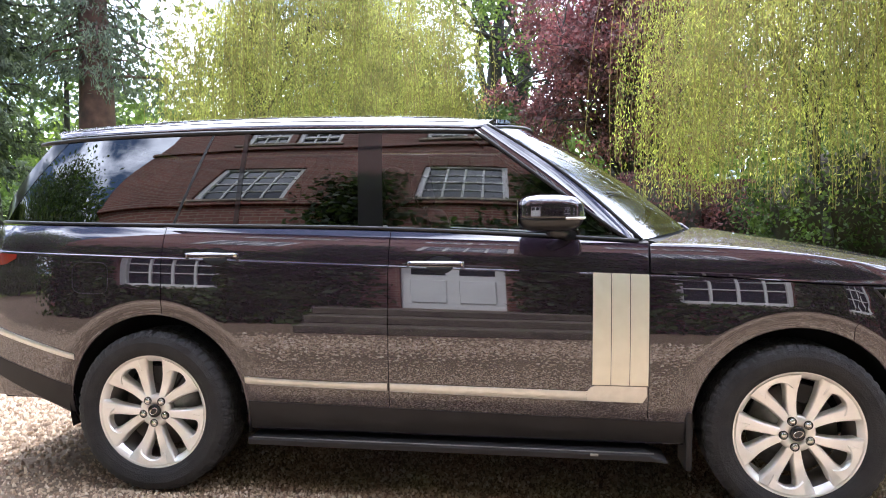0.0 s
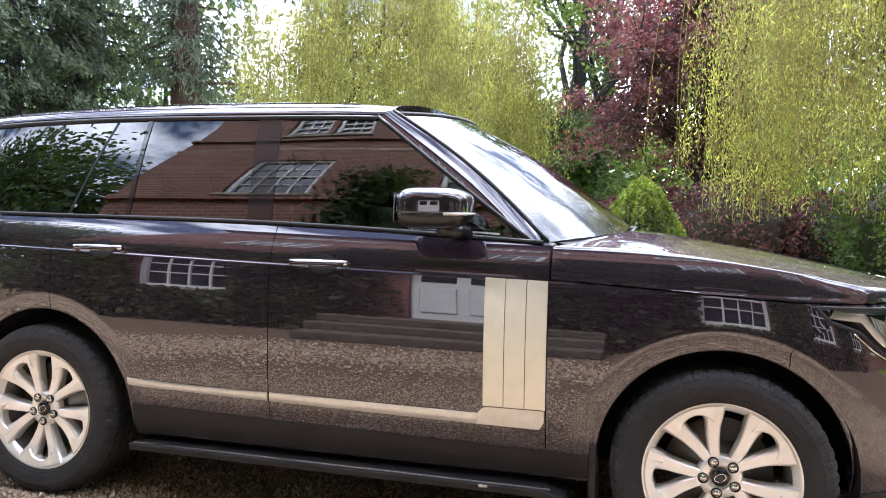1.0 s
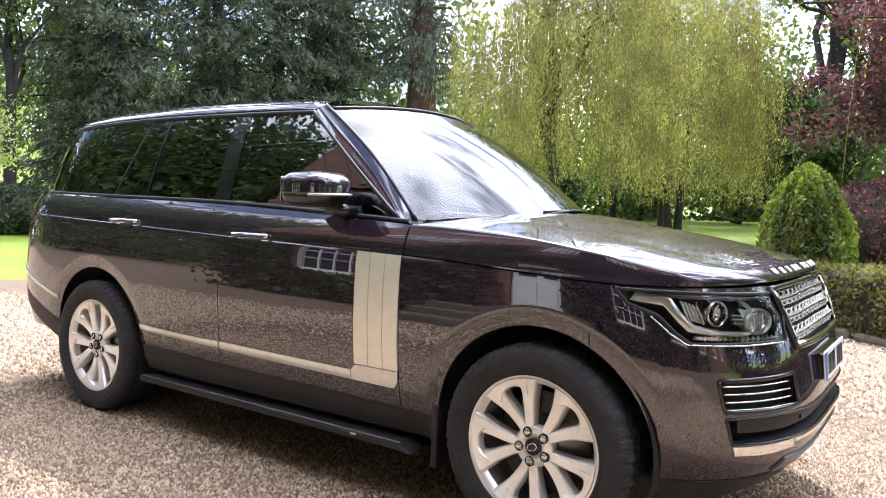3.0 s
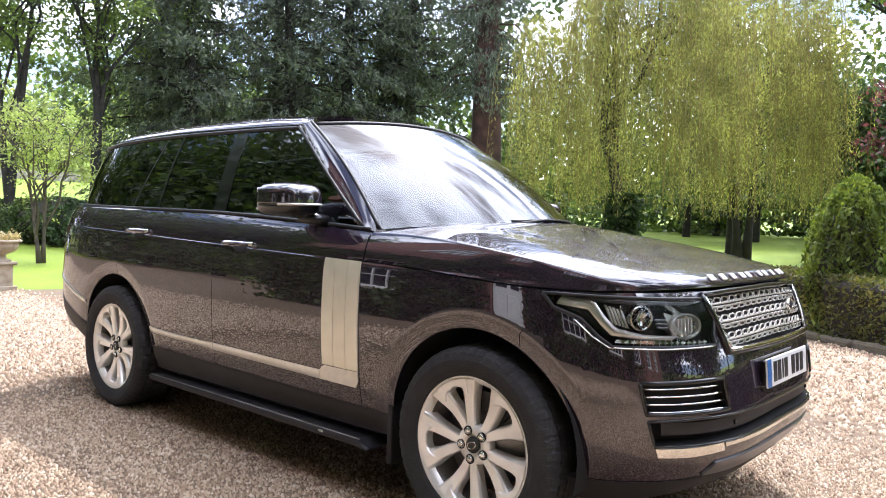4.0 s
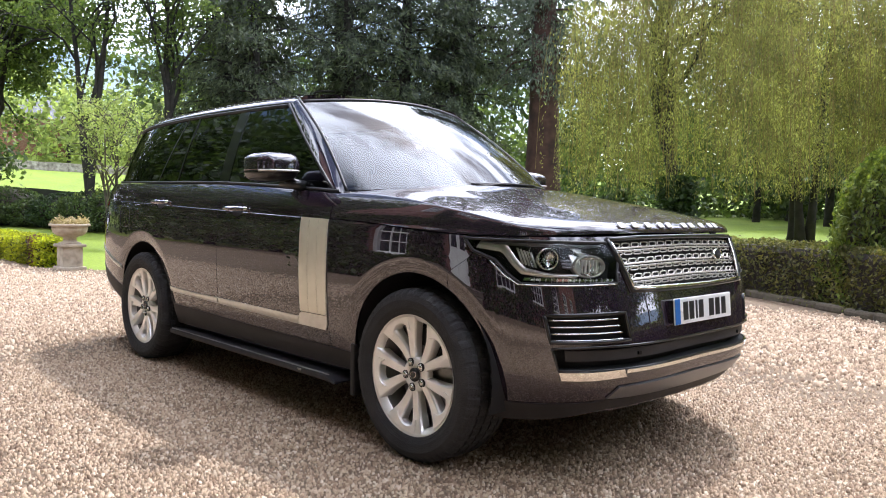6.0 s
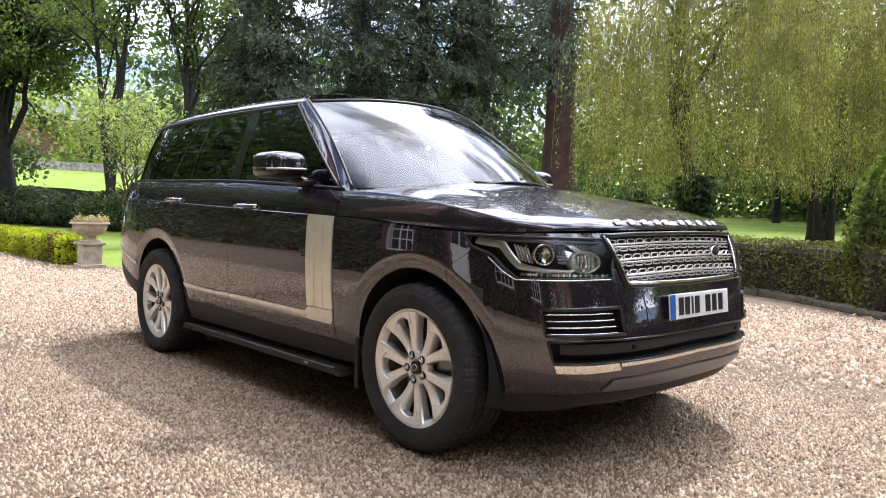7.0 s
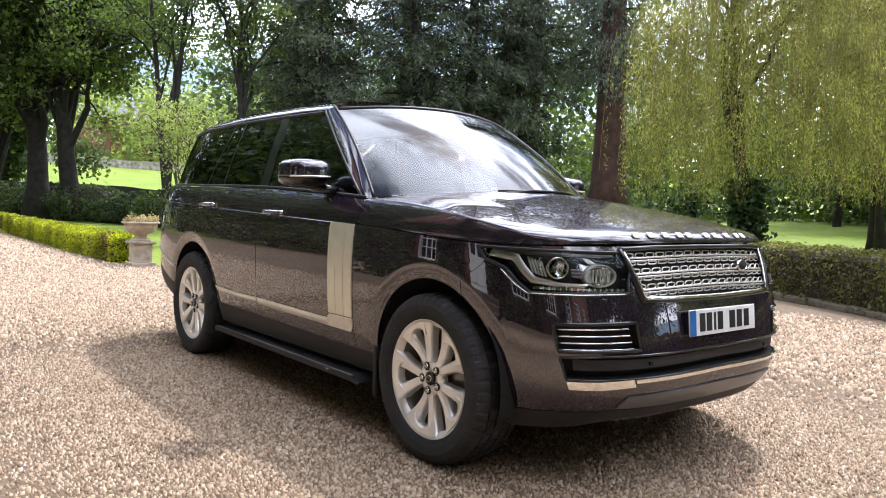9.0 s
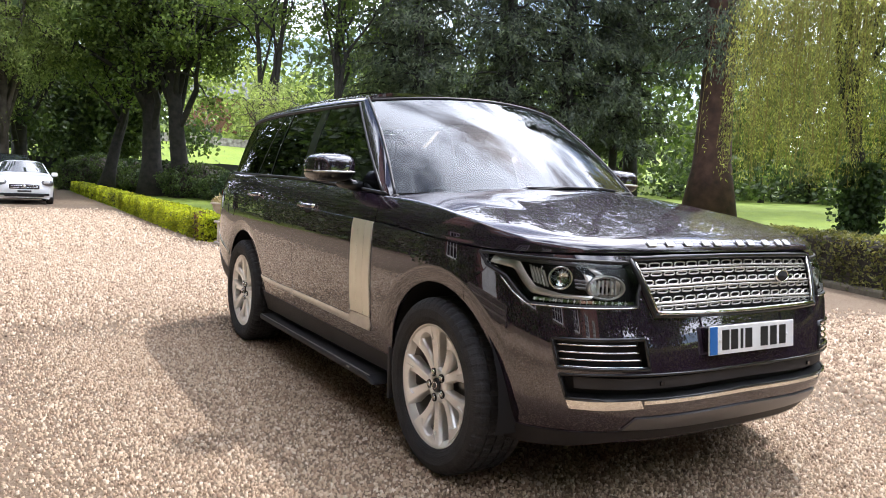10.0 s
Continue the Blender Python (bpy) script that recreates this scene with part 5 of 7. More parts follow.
def bumper():
    xs = columns(1.668, 1.93, 0.02)
    rows = 84
    grid = []
    for x in xs:
        lo = max(float(arch_low(np.array(x))), 0.30)
        d = ((1.93 - x) / 0.262) ** 1.0
        z = lo + (float(SHUT(x + 0.125 * d)) - 0.003 - lo) * np.linspace(0, 1, rows)
        xx = x + lean(z) * d
        grid.append(np.stack([xx, -skin_y(xx, z), z], 1))
    base_z = np.linspace(0, 1, rows)
    lo = max(float(arch_low(np.array(1.93))), 0.30)
    for k in np.linspace(0, 1, 86)[1:]:
        z = 0.30 + (float(SHUT(1.93)) + (float(SHUT(2.18)) - float(SHUT(1.93))) * k - 0.003 - 0.30) * base_z
        if k < 0.1:
            z = z + (lo - 0.30) * (1 - base_z) * (1 - k / 0.1)
        u0 = (1.93 - XS_F) / (X_NOSE(z) - XS_F)
        th0 = np.arccos((1 - np.clip(u0, 0, 1) ** P_F) ** (1 / P_F))
        grid.append(front_point(th0 + (np.pi / 2 - th0) * k, z))
    half = np.array(grid)
    pts = np.concatenate([half, half[:-1][::-1] * np.array((1, -1, 1))]).transpose(1, 0, 2)
    v, f = with_flange(pts, 0.02, np.array((1.3, 0.0, 0.6)))
    keep = []
    for q in f:
        c = sum((np.array(v[i]) for i in q), np.zeros(3)) / 4
        th = front_th(*c)
        if any(inside(h, th, c[2]) for h in HOLES):
            continue
        keep.append(q)
    part("front_bumper", tidy(mesh_of("front_bumper", v, keep, PAINT)), car, "dark glossy front bumper")


bumper()


def patch(top, bottom, n, m, out, bulge=0.0):
    """A piece of skin over the front between two lines of (th, z)."""
    def along(line, t):
        line = np.array(line, float)
        d = np.concatenate([[0], np.cumsum(np.hypot(np.diff(line[:, 0]), np.diff(line[:, 1])))])
        return np.stack([np.interp(t * d[-1], d, line[:, k]) for k in (0, 1)], 1)
    t = np.linspace(0, 1, n)
    a, b = along(top, t), along(bottom, t)
    g = []
    for i in range(m):
        s = i / (m - 1)
        q = a + (b - a) * s
        o = out + bulge * math.sin(math.pi * s) * np.sin(np.pi * np.clip(t, 0.02, 0.98)) ** 0.5
        g.append(front_at(q[:, 0], q[:, 1], np.broadcast_to(o, t.shape)))
    return np.array(g)


def patch_mesh(name, top, bottom, n, m, out, mat, parent, label="", thick=0.006, bulge=0.0):
    g = patch(top, bottom, n, m, out, bulge)
    v, f = with_flange(g, thick, np.array((-1.0, 0, 0)))
    return part(name, tidy(mesh_of(name, v, f, mat)), parent, label)


def front_line(pts, out, radius, sides=6, closed=False, dense=6):
    p = list(pts) + ([pts[0]] if closed else [])
    q = []
    for (a0, z0), (a1, z1) in zip(p[:-1], p[1:]):
        for k in range(dense):
            t = k / dense
            q.append((a0 + (a1 - a0) * t, z0 + (z1 - z0) * t))
    q.append(p[-1])
    q = np.array(q)
    return tube(front_at(q[:, 0], q[:, 1], np.full(len(q), out)), radius, sides)


def mirror_y(v, f):
    return [(x, -y, z) for x, y, z in v], [q[::-1] for q in f]


def headlamp(side):
    hl = new("headlamp")
    hl.parent = car
    tagged(hl, "clear headlamp with projector and silver light guide")
    fl = (lambda p: p) if side < 0 else (lambda p: [(math.pi - a, z) for a, z in p])

    def put(name, piece, mat, label=""):
        part(name, tidy(mesh_of(name, *piece, mat)), hl, label)

    def pt(th, z, out):
        return front_at(th if side < 0 else math.pi - th, z, out)
    top, bot = LAMP[:3] + [LAMP[3]], LAMP[4:][::-1]
    bot = [LAMP[9], LAMP[8], LAMP[7], LAMP[6], LAMP[5], LAMP[4]]
    g = patch(fl(top), fl(bot), 40, 10, -0.055)
    v, f = with_flange(g, -0.05, np.array((-1.0, 0, 0)))
    put("housing", (v, f), DARK, "black lamp housing")
    put("gasket", front_line(fl(LAMP), 0.001, 0.0065, 6, True), SEAL)
    g = patch(fl(top), fl(bot), 40, 10, 0.001, 0.006)
    put("lens", (list(g.reshape(-1, 3)), grid_faces(10, 40)), GLASS_LAMP, "clear lens")
    # light guide, stepping down from the outer corner and along the foot
    guide = [(D(22.0), 0.984), (D(30.5), 0.976), (D(33.2), 0.920), (D(35.8), 0.884), (D(44), 0.869), (D(55), 0.868)]
    gq = fl(guide)
    wide = [0.032, 0.040, 0.030, 0.026, 0.018, 0.014]
    up = [(a + D(1.0), z + 0.5 * w) for (a, z), w in zip(guide, wide)]
    dn = [(a - D(1.0), z - 0.5 * w) for (a, z), w in zip(guide, wide)]
    g = patch(fl(up), fl(dn), 50, 5, -0.014, 0.006)
    v, f = with_flange(g, 0.010, np.array((-1.0, 0, 0)))
    put("light_guide", (v, f), GUIDE, "silver light guide strip")
    g = patch(fl([(D(36), 0.858), (D(68), 0.856)]), fl([(D(35.4), 0.846), (D(68), 0.846)]), 40, 3, -0.006)
    v, f = with_flange(g, 0.012, np.array((-1.0, 0, 0)))
    put("lower_guide", (v, f), CHROME)
    # projector
    c = pt(D(45.5), 0.938, np.array(-0.03))
    nrm = np.array((0.86, -0.50 if side < 0 else 0.50, 0.02))
    m = Matrix.Translation(c) @ Vector(nrm).to_track_quat("Z", "Y").to_matrix().to_4x4()
    put("projector_ring", moved(lathe([(0.044, -0.02), (0.047, 0.004), (0.043, 0.012), (0.037, 0.008), (0.035, -0.01)], 32, closed_ends=False), m), CHROME, "chrome projector ring")
    put("projector_lens", moved(lathe([(0.036, -0.004), (0.034, 0.006), (0.026, 0.014), (0.014, 0.019), (0.001, 0.020)], 32), m), GLASS_LAMP)
    put("projector_bowl", moved(lathe([(0.036, -0.006), (0.024, -0.014), (0.001, -0.016)], 32, closed_ends=False), m), CHROME)
    # oval main beam
    c = pt(D(60.4), 0.910, np.array(-0.028))
    nrm = np.array((0.93, -0.36 if side < 0 else 0.36, 0.03))
    m = Matrix.Translation(c) @ Vector(nrm).to_track_quat("Z", "Y").to_matrix().to_4x4() @ Matrix.Diagonal((1.0, 0.62, 1.0, 1.0))
    if abs((m.to_3x3() @ Vector((0, 1, 0))).z) < 0.3:
        m = m @ pose(0, 0, 0, 0, 0, 90)
        m = Matrix.Translation(c) @ Vector(nrm).to_track_quat("Z", "Y").to_matrix().to_4x4() @ Matrix.Diagonal((0.62, 1.0, 1.0, 1.0))
    put("beam_ring", moved(lathe([(0.074, -0.02), (0.077, 0.006), (0.071, 0.016), (0.063, 0.010), (0.060, -0.01)], 40, closed_ends=False), m), SILVER, "oval silver beam ring")
    bowl = lathe([(0.062, 0.0), (0.050, -0.016), (0.03, -0.026), (0.001, -0.03)], 40, closed_ends=False)
    put("beam_bowl", moved(bowl, m), CHROME)
    fins = join([moved(rounded_box(0.004, 0.085, 0.012, 0.001, 1, (x, 0, -0.006)), m @ Matrix.Identity(4)) for x in np.linspace(-0.04, 0.04, 6)])
    put("beam_fins", fins, ALLOY)
    def plate(name, up, dn, depth, mat, n=10, label=""):
        g = patch(fl(up), fl(dn), n, 4, depth, 0.003)
        put(name, with_flange(g, 0.010, np.array((-1.0, 0, 0))), mat, label)
    # ribbed reflector behind the guide, brow over the projector, bracket between the lamps
    for k in range(5):
        a = D(34.6 + 1.15 * k)
        plate("reflector_rib", [(a, 0.978 - 0.004 * k), (a + D(0.9), 0.978 - 0.004 * k)], [(a + D(1.0), 0.912 - 0.003 * k), (a + D(1.9), 0.912 - 0.003 * k)], -0.030, GUIDE, 3)
    plate("brow", [(D(24), 0.9945), (D(45), 0.992), (D(66), 0.988)], [(D(24), 0.9900), (D(45), 0.986), (D(66), 0.982)], -0.004, GRILLE_GREY, 30)
    plate("bezel", [(D(55.0), 0.984), (D(57.6), 0.984)], [(D(58.2), 0.952), (D(61.0), 0.952)], -0.026, GUIDE, 5)
    for k in range(3):
        plate("bracket", [(D(50.4), 0.935 - 0.013 * k), (D(55.6), 0.933 - 0.013 * k)], [(D(50.6), 0.927 - 0.013 * k), (D(55.8), 0.925 - 0.013 * k)], -0.020, GRILLE_GREY, 6)
    plate("beam_cheek", [(D(53.6), 0.956), (D(56.2), 0.948)], [(D(54.6), 0.876), (D(57.4), 0.884)], -0.018, GUIDE, 5)
    arc = [(D(40.2 - 1.1 * math.cos(q)), 0.938 + 0.042 * math.sin(q)) for q in np.linspace(-1.1, 1.1, 9)]
    put("projector_arc", front_line(fl(arc), -0.020, 0.003, 6, False, 2), CHROME)
    for k in range(14):
        a = D(39 + 2.0 * k)
        plate("diode", [(a, 0.8535), (a + D(0.9) * 0.5, 0.8535)], [(a, 0.8485), (a + D(0.9) * 0.5, 0.8485)], 0.0, PLATE_WHITE, 3)
    sill = [(D(25.5), 0.918), (D(29.6), 0.862), (D(33.6), 0.829), (D(50), 0.8285), (D(68.4), 0.834)]
    put("lower_trim", front_line(fl(sill), 0.004, 0.0030, 6, False, 8), CHROME, "thin chrome lower edge")


headlamp(-1)
headlamp(1)


def grille():
    gr = new("grille")
    gr.parent = car
    tagged(gr, "silver mesh grille of oblong rings in a chrome surround")
    top = [GRILLE[0], GRILLE[1], GRILLE[2], GRILLE[3], GRILLE[4]]
    bot = [GRILLE[7], GRILLE[6], GRILLE[5]]
    g = patch(top, bot, 50, 8, -0.05)
    v, f = with_flange(g, -0.045, np.array((-1.0, 0, 0)))
    part("backing", tidy(mesh_of("backing", v, f, DARK)), gr)
    # surround: broad dark cheeks with a bright inner edge
    for pts, w, mat, nm, out in ((GRILLE, 0.0105, GLOSS_BLACK, "surround", 0.004),):
        part(nm, tidy(mesh_of(nm, *front_line(pts, out, w, 8, True), mat)), gr)
    inner = [(a + (D(90) - a) * 0.035, z + (0.91 - z) * 0.07) for a, z in GRILLE]
    low = [inner[7], inner[6], inner[5]]
    for side_line in ([inner[0], inner[7]], [inner[4], inner[5]]):
        part("side_edge", tidy(mesh_of("side_edge", *front_line(side_line, 0.004, 0.006, 6), CHROME)), gr)
    part("bright_edge", tidy(mesh_of("bright_edge", *front_line(low, 0.005, 0.0105, 8), CHROME)), gr, "chrome lower edge")
    # three double bars
    for b, zc in enumerate((0.975, 0.912, 0.849)):
        t0, t1 = D(70.2 + 0.9 * b), D(109.8 - 0.9 * b)
        for dz, hh in ((0.0, 0.0085), (-0.0105, 0.0065)):
            line = [(t0 + (t1 - t0) * k / 20, zc + dz + 0.010 * math.sin(math.pi * k / 20)) for k in range(21)]
            part("bar", tidy(mesh_of("bar", *front_line(line, -0.006, hh / 2, 8, False, 2), SILVER)), gr)
        n = 16
        for row, (zo, hgt) in enumerate(((0.0130, 0.0185), (-0.0190, 0.0125))):
            for k in range(n):
                u = (k + 0.5) / n
                th = t0 + (t1 - t0) * u
                z = zc + zo + 0.010 * math.sin(math.pi * u)
                hw = (t1 - t0) / n * 0.40
                ring = []
                for a in np.linspace(0, 2 * np.pi, 12, endpoint=False):
                    cx, cz = math.cos(a), math.sin(a)
                    ring.append((th + hw * math.copysign(abs(cx) ** 0.55, cx) + 0.25 * hw * cz, z + 0.5 * hgt * math.copysign(abs(cz) ** 0.75, cz)))
                part("ring", mesh_of("ring", *front_line(ring, -0.012, 0.0034, 5, True, 1), SILVER), gr)
    # badge
    c = front_at(D(95.7), 0.93, np.array(0.012))
    m = Matrix.Translation(c) @ Vector((0.98, 0.08, 0.12)).to_track_quat("Z", "Y").to_matrix().to_4x4()
    part("badge_rim", tidy(mesh_of("badge_rim", *moved(lathe([(0.036, -0.01), (0.040, 0.003), (0.036, 0.008), (0.032, 0.004), (0.032, -0.01)], 32), m @ Matrix.Diagonal((1.25, 0.64, 1, 1))), CHROME)), gr, "silver oval badge rim")
    part("badge_face", tidy(mesh_of("badge_face", *moved(lathe([(0.032, 0.0), (0.030, 0.006), (0.001, 0.007)], 32), m @ Matrix.Diagonal((1.25, 0.64, 1, 1))), DARK)), gr, "dark oval badge")


grille()


def fog_vent(side):
    ob = new("side_intake")
    ob.parent = car
    tagged(ob, "black intake with four chrome blades")
    fl = (lambda p: p) if side < 0 else (lambda p: [(math.pi - a, z) for a, z in p])
    g = patch(fl(FOG[:2]), fl([FOG[3], FOG[2]]), 24, 6, -0.05)
    v, f = with_flange(g, -0.045, np.array((-1.0, 0, 0)))
    part("recess", tidy(mesh_of("recess", v, f, DARK)), ob)
    part("rim", tidy(mesh_of("rim", *front_line(fl(FOG), 0.0, 0.008, 6, True), GLOSS_BLACK)), ob)
    for k in range(4):
        z0 = 0.699 - 0.0265 * k
        a1 = D(67.6 + (0.5 * k))
        up, dn = [(D(42.3 + 0.2 * k), z0 - 0.004), (a1, z0 + 0.002)], [(D(42.5 + 0.2 * k), z0 - 0.0085), (a1, z0 - 0.003)]
        mid = [((a + b) / 2, (z + y) / 2) for (a, z), (b, y) in zip(fl(up), fl(dn))]
        part("blade", tidy(mesh_of("blade", *front_line(mid, -0.003, 0.0034, 8, False, 16), CHROME)), ob, "chrome blade")


fog_vent(-1)
fog_vent(1)

# lower intake, chrome strip and skid plate
low_in = new("lower_intake")
low_in.parent = car
tagged(low_in, "wide black lower intake with a bright strip beneath")
_top, _bot = SLOT[:5], [SLOT[7], SLOT[6], SLOT[5]]
_g = patch(_top, _bot, 60, 6, -0.06)
part("recess", tidy(mesh_of("recess", *with_flange(_g, -0.055, np.array((-1.0, 0, 0))), DARK)), low_in)
part("rim", tidy(mesh_of("rim", *front_line(SLOT, 0.0, 0.006, 6, True), GLOSS_BLACK)), low_in)
patch_mesh("crossbar", [(D(47), 0.572), (D(90), 0.580), (D(133), 0.572)], [(D(47), 0.528), (D(90), 0.540), (D(133), 0.528)], 50, 5, -0.02, CLADDING, low_in, "dark cross bar")
for _s in (-1, 1):
    _f = (lambda p: p) if _s < 0 else (lambda p: [(math.pi - a, z) for a, z in p])
    patch_mesh("chrome_strip", _f([(D(44.6), 0.488), (D(56), 0.490), (D(67.5), 0.497)]), _f([(D(45.6), 0.456), (D(56), 0.456), (D(68.5), 0.466)]), 30, 5, 0.006, CHROME, low_in, "broad chrome strip", 0.012)
    patch_mesh("parking_sensor", _f([(D(74), 0.560), (D(75), 0.560)]), _f([(D(74), 0.545), (D(75), 0.545)]), 3, 3, -0.012, GLOSS_BLACK, low_in)
    patch_mesh("washer_flap", _f([(D(49), 0.812), (D(55), 0.812)]), _f([(D(49), 0.787), (D(55), 0.787)]), 8, 4, 0.0012, PAINT, car, "", 0.003)
    patch_mesh("corner_cladding", _f([(D(20), 0.345), (D(33), 0.345), (D(50), 0.352), (D(66), 0.358)]), _f([(D(21), 0.262), (D(33), 0.262), (D(50), 0.28), (D(66), 0.315)]), 30, 5, 0.004, CLADDING, car, "matt black lower cladding", 0.02)
patch_mesh("thin_strip", [(D(68.6), 0.494), (D(90), 0.500), (D(111.4), 0.494)], [(D(68.6), 0.480), (D(90), 0.486), (D(111.4), 0.480)], 40, 4, 0.005, CHROME, low_in, "thin chrome strip", 0.012)
patch_mesh("skid_plate", [(D(66.8), 0.424), (D(90), 0.432), (D(113.2), 0.424)], [(D(64), 0.372), (D(90), 0.362), (D(116), 0.372)], 50, 6, 0.008, GRILLE_GREY, car, "dull silver skid plate", 0.02)
patch_mesh("valance", [(D(60), 0.362), (D(90), 0.352), (D(120), 0.362)], [(D(60), 0.315), (D(90), 0.31), (D(120), 0.315)], 40, 5, 0.002, CLADDING, car, "black lower valance", 0.03)

# number plate: white with a blue band and plain dark bars
plate = new("number_plate")
plate.parent = car
tagged(plate, "white number plate with a blue end band and plain black bars")
plate.location = (2.317, 0.0, 0.706)
plate.rotation_euler = (0, radians(-5.0), 0)
part("plinth", mesh_of("plinth", *rounded_box(0.03, 0.50, 0.10, 0.008, 2, (-0.016, 0, 0)), GLOSS_BLACK, False), plate)
part("board", mesh_of("board", *rounded_box(0.008, 0.52, 0.111, 0.0035, 2, (0.004, 0, 0)), PLATE_WHITE, False), plate)
part("blue_band", mesh_of("blue_band", *rounded_box(0.002, 0.044, 0.108, 0.0008, 1, (0.0086, -0.237, 0)), PLATE_BLUE, False), plate, "blue end band")
for _k, (_y, _w) in enumerate(((-0.168, 0.042), (-0.116, 0.042), (-0.072, 0.016), (-0.030, 0.042), (0.066, 0.046), (0.125, 0.042), (0.184, 0.042))):
    part("bar", mesh_of("bar", *rounded_box(0.002, _w, 0.078, 0.0008, 1, (0.0088, _y, 0)), INK, False), plate)
for _y in (-0.2, 0.21):
    part("screw_cap", mesh_of("screw_cap", *lathe([(0.006, 0.0085), (0.006, 0.0105), (0.001, 0.011)], 12, "x"), PLATE_WHITE), plate).location = (0, _y, 0)


# ---- bonnet ----
HOOD_TOP = spline([0.84, 1.10, 1.4, 1.7, 1.9, 2.05, 2.13, 2.2], [1.222, 1.246, 1.212, 1.168, 1.132, 1.102, 1.085, 1.07])


SHOULDER = spline([0.84, 1.1, 1.4, 1.7, 1.93, 2.1], [1.186, 1.180, 1.155, 1.112, 1.072, 1.045])


def hood_grid(ns=60, nf=97):
    """The clamshell bonnet: upright sides that carry on the doors' shoulder, then a nearly level top."""
    xc, fs = 1.93, 0.93
    zc = float(SHUT(xc))
    thc = math.acos((1 - ((xc - XS_F) / (float(X_NOSE(zc)) - XS_F)) ** P_F) ** (1 / P_F))
    ss = 1 - (1 - np.linspace(0, 1, ns)) ** 2.6
    ff = np.sin(np.linspace(-np.pi / 2, np.pi / 2, nf))
    af = np.abs(ff)
    g0 = np.minimum(af / fs, 1.0)
    side = np.clip((1 - af) / (1 - fs), 0, 1)
    ye0 = float(skin_y(0.843, SHUT(0.843)))
    g = np.zeros((ns, nf, 3))
    for i, s in enumerate(ss):
        th = thc + (np.pi - 2 * thc) * (ff + 1) / 2
        fr = front_point(th, SHUT(2.1) + 0 * th + 0.004)
        rx = 1.165 - 0.322 * g0 ** 2
        x = rx + (fr[:, 0] - rx) * s
        y = ye0 * ff + (fr[:, 1] - ye0 * ff) * s
        xe = 0.843 + (xc - 0.843) * s
        yl = ye0 + (abs(fr[-1, 1]) - ye0) * s
        y = y + np.sign(ff) * (float(skin_y(xe, SHUT(xe))) - yl) * af ** 3
        zs = SHUT(np.minimum(x, 2.19)) + 0.003
        sh = np.maximum(SHOULDER(x), zs + 0.012) - zs
        top = np.maximum(HOOD_TOP(x) - zs - sh, 0.0)
        rise = sh * np.sin(np.pi / 2 * side) + top * (1 - g0 ** 2.6)
        fall = max(0.0, 1 - s ** 44) ** 0.5
        ridge = (-0.0025 * np.exp(-((af - 0.58) / 0.06) ** 2) * min(1, 3 * s) + 0.0025 * np.exp(-((af - 0.74) / 0.09) ** 2)) * (1 - s ** 6)
        z = zs + (rise + 0.010 * (1 - ff ** 2) * (1 - s) + ridge * (side >= 1)) * fall
        # the upright sides lie in the skin of the flank
        skin = skin_y(x, z)
        k = int(np.argmax(af <= fs))
        q = 1 - np.clip((s - 0.75) / 0.25, 0, 1)
        pull = 1 + (float(skin[k]) / max(0.1, abs(float(y[k]))) - 1) * q
        y = np.where(af > fs, np.sign(ff) * (skin * q + np.abs(y) * (1 - q)), y * (1 + (pull - 1) * g0 ** 3))
        g[i] = np.stack([x, y, z], 1)
    return g


HOOD = hood_grid()
part("bonnet", tidy(mesh_of("bonnet", *with_flange(HOOD, 0.02, np.array((0, 0, -1.0))), PAINT)), car, "dark glossy clamshell bonnet")
# plain raised blocks where the maker's letters stand
_n = HOOD.shape[1]


def hood_at(y, drop):
    """A point and normal of the bonnet's front face at y, drop metres behind its lip along the skin."""
    j = int(np.argmin(np.abs(HOOD[-1, :, 1] - y)))
    line = HOOD[::-1, j]
    d = np.concatenate([[0], np.cumsum(np.linalg.norm(np.diff(line, axis=0), axis=1))])
    p = np.array([np.interp(drop, d, line[:, k]) for k in range(3)])
    q = np.array([np.interp(drop + 0.01, d, line[:, k]) for k in range(3)])
    t = unit(q - p)
    side = unit(HOOD[-8, min(j + 2, _n - 1)] - HOOD[-8, max(j - 2, 0)])
    return p, t, side


for _y in (-0.415, -0.325, -0.235, -0.145, -0.06, 0.06, 0.15, 0.24, 0.325, 0.41):
    _p, _t, _s = hood_at(_y, 0.036)
    _t = unit(_t + np.array((0.0, 0.0, 0.25)))
    _t = unit(_t - _s * float(_t @ _s))
    _nn = np.cross(_s, _t)
    _nn = _nn if _nn[0] + _nn[2] > 0 else -_nn
    _p = _p + _nn * 0.005
    _m = Matrix(((_s[0], _t[0], _nn[0], _p[0]), (_s[1], _t[1], _nn[1], _p[1]), (_s[2], _t[2], _nn[2], _p[2]), (0, 0, 0, 1)))
    part("letter_block", mesh_of("letter_block", *moved(rounded_box(0.038, 0.030, 0.007, 0.003, 2), _m), ALLOY, False), car, "small raised silver block")


# ---- glasshouse ----
GLASS_TOP = spline([-2.5, -2.2, -2.0, -1.6, -1.22, -0.46, 0.074, 0.4], [1.655, 1.69, 1.705, 1.722, 1.730, 1.727, 1.716, 1.695])


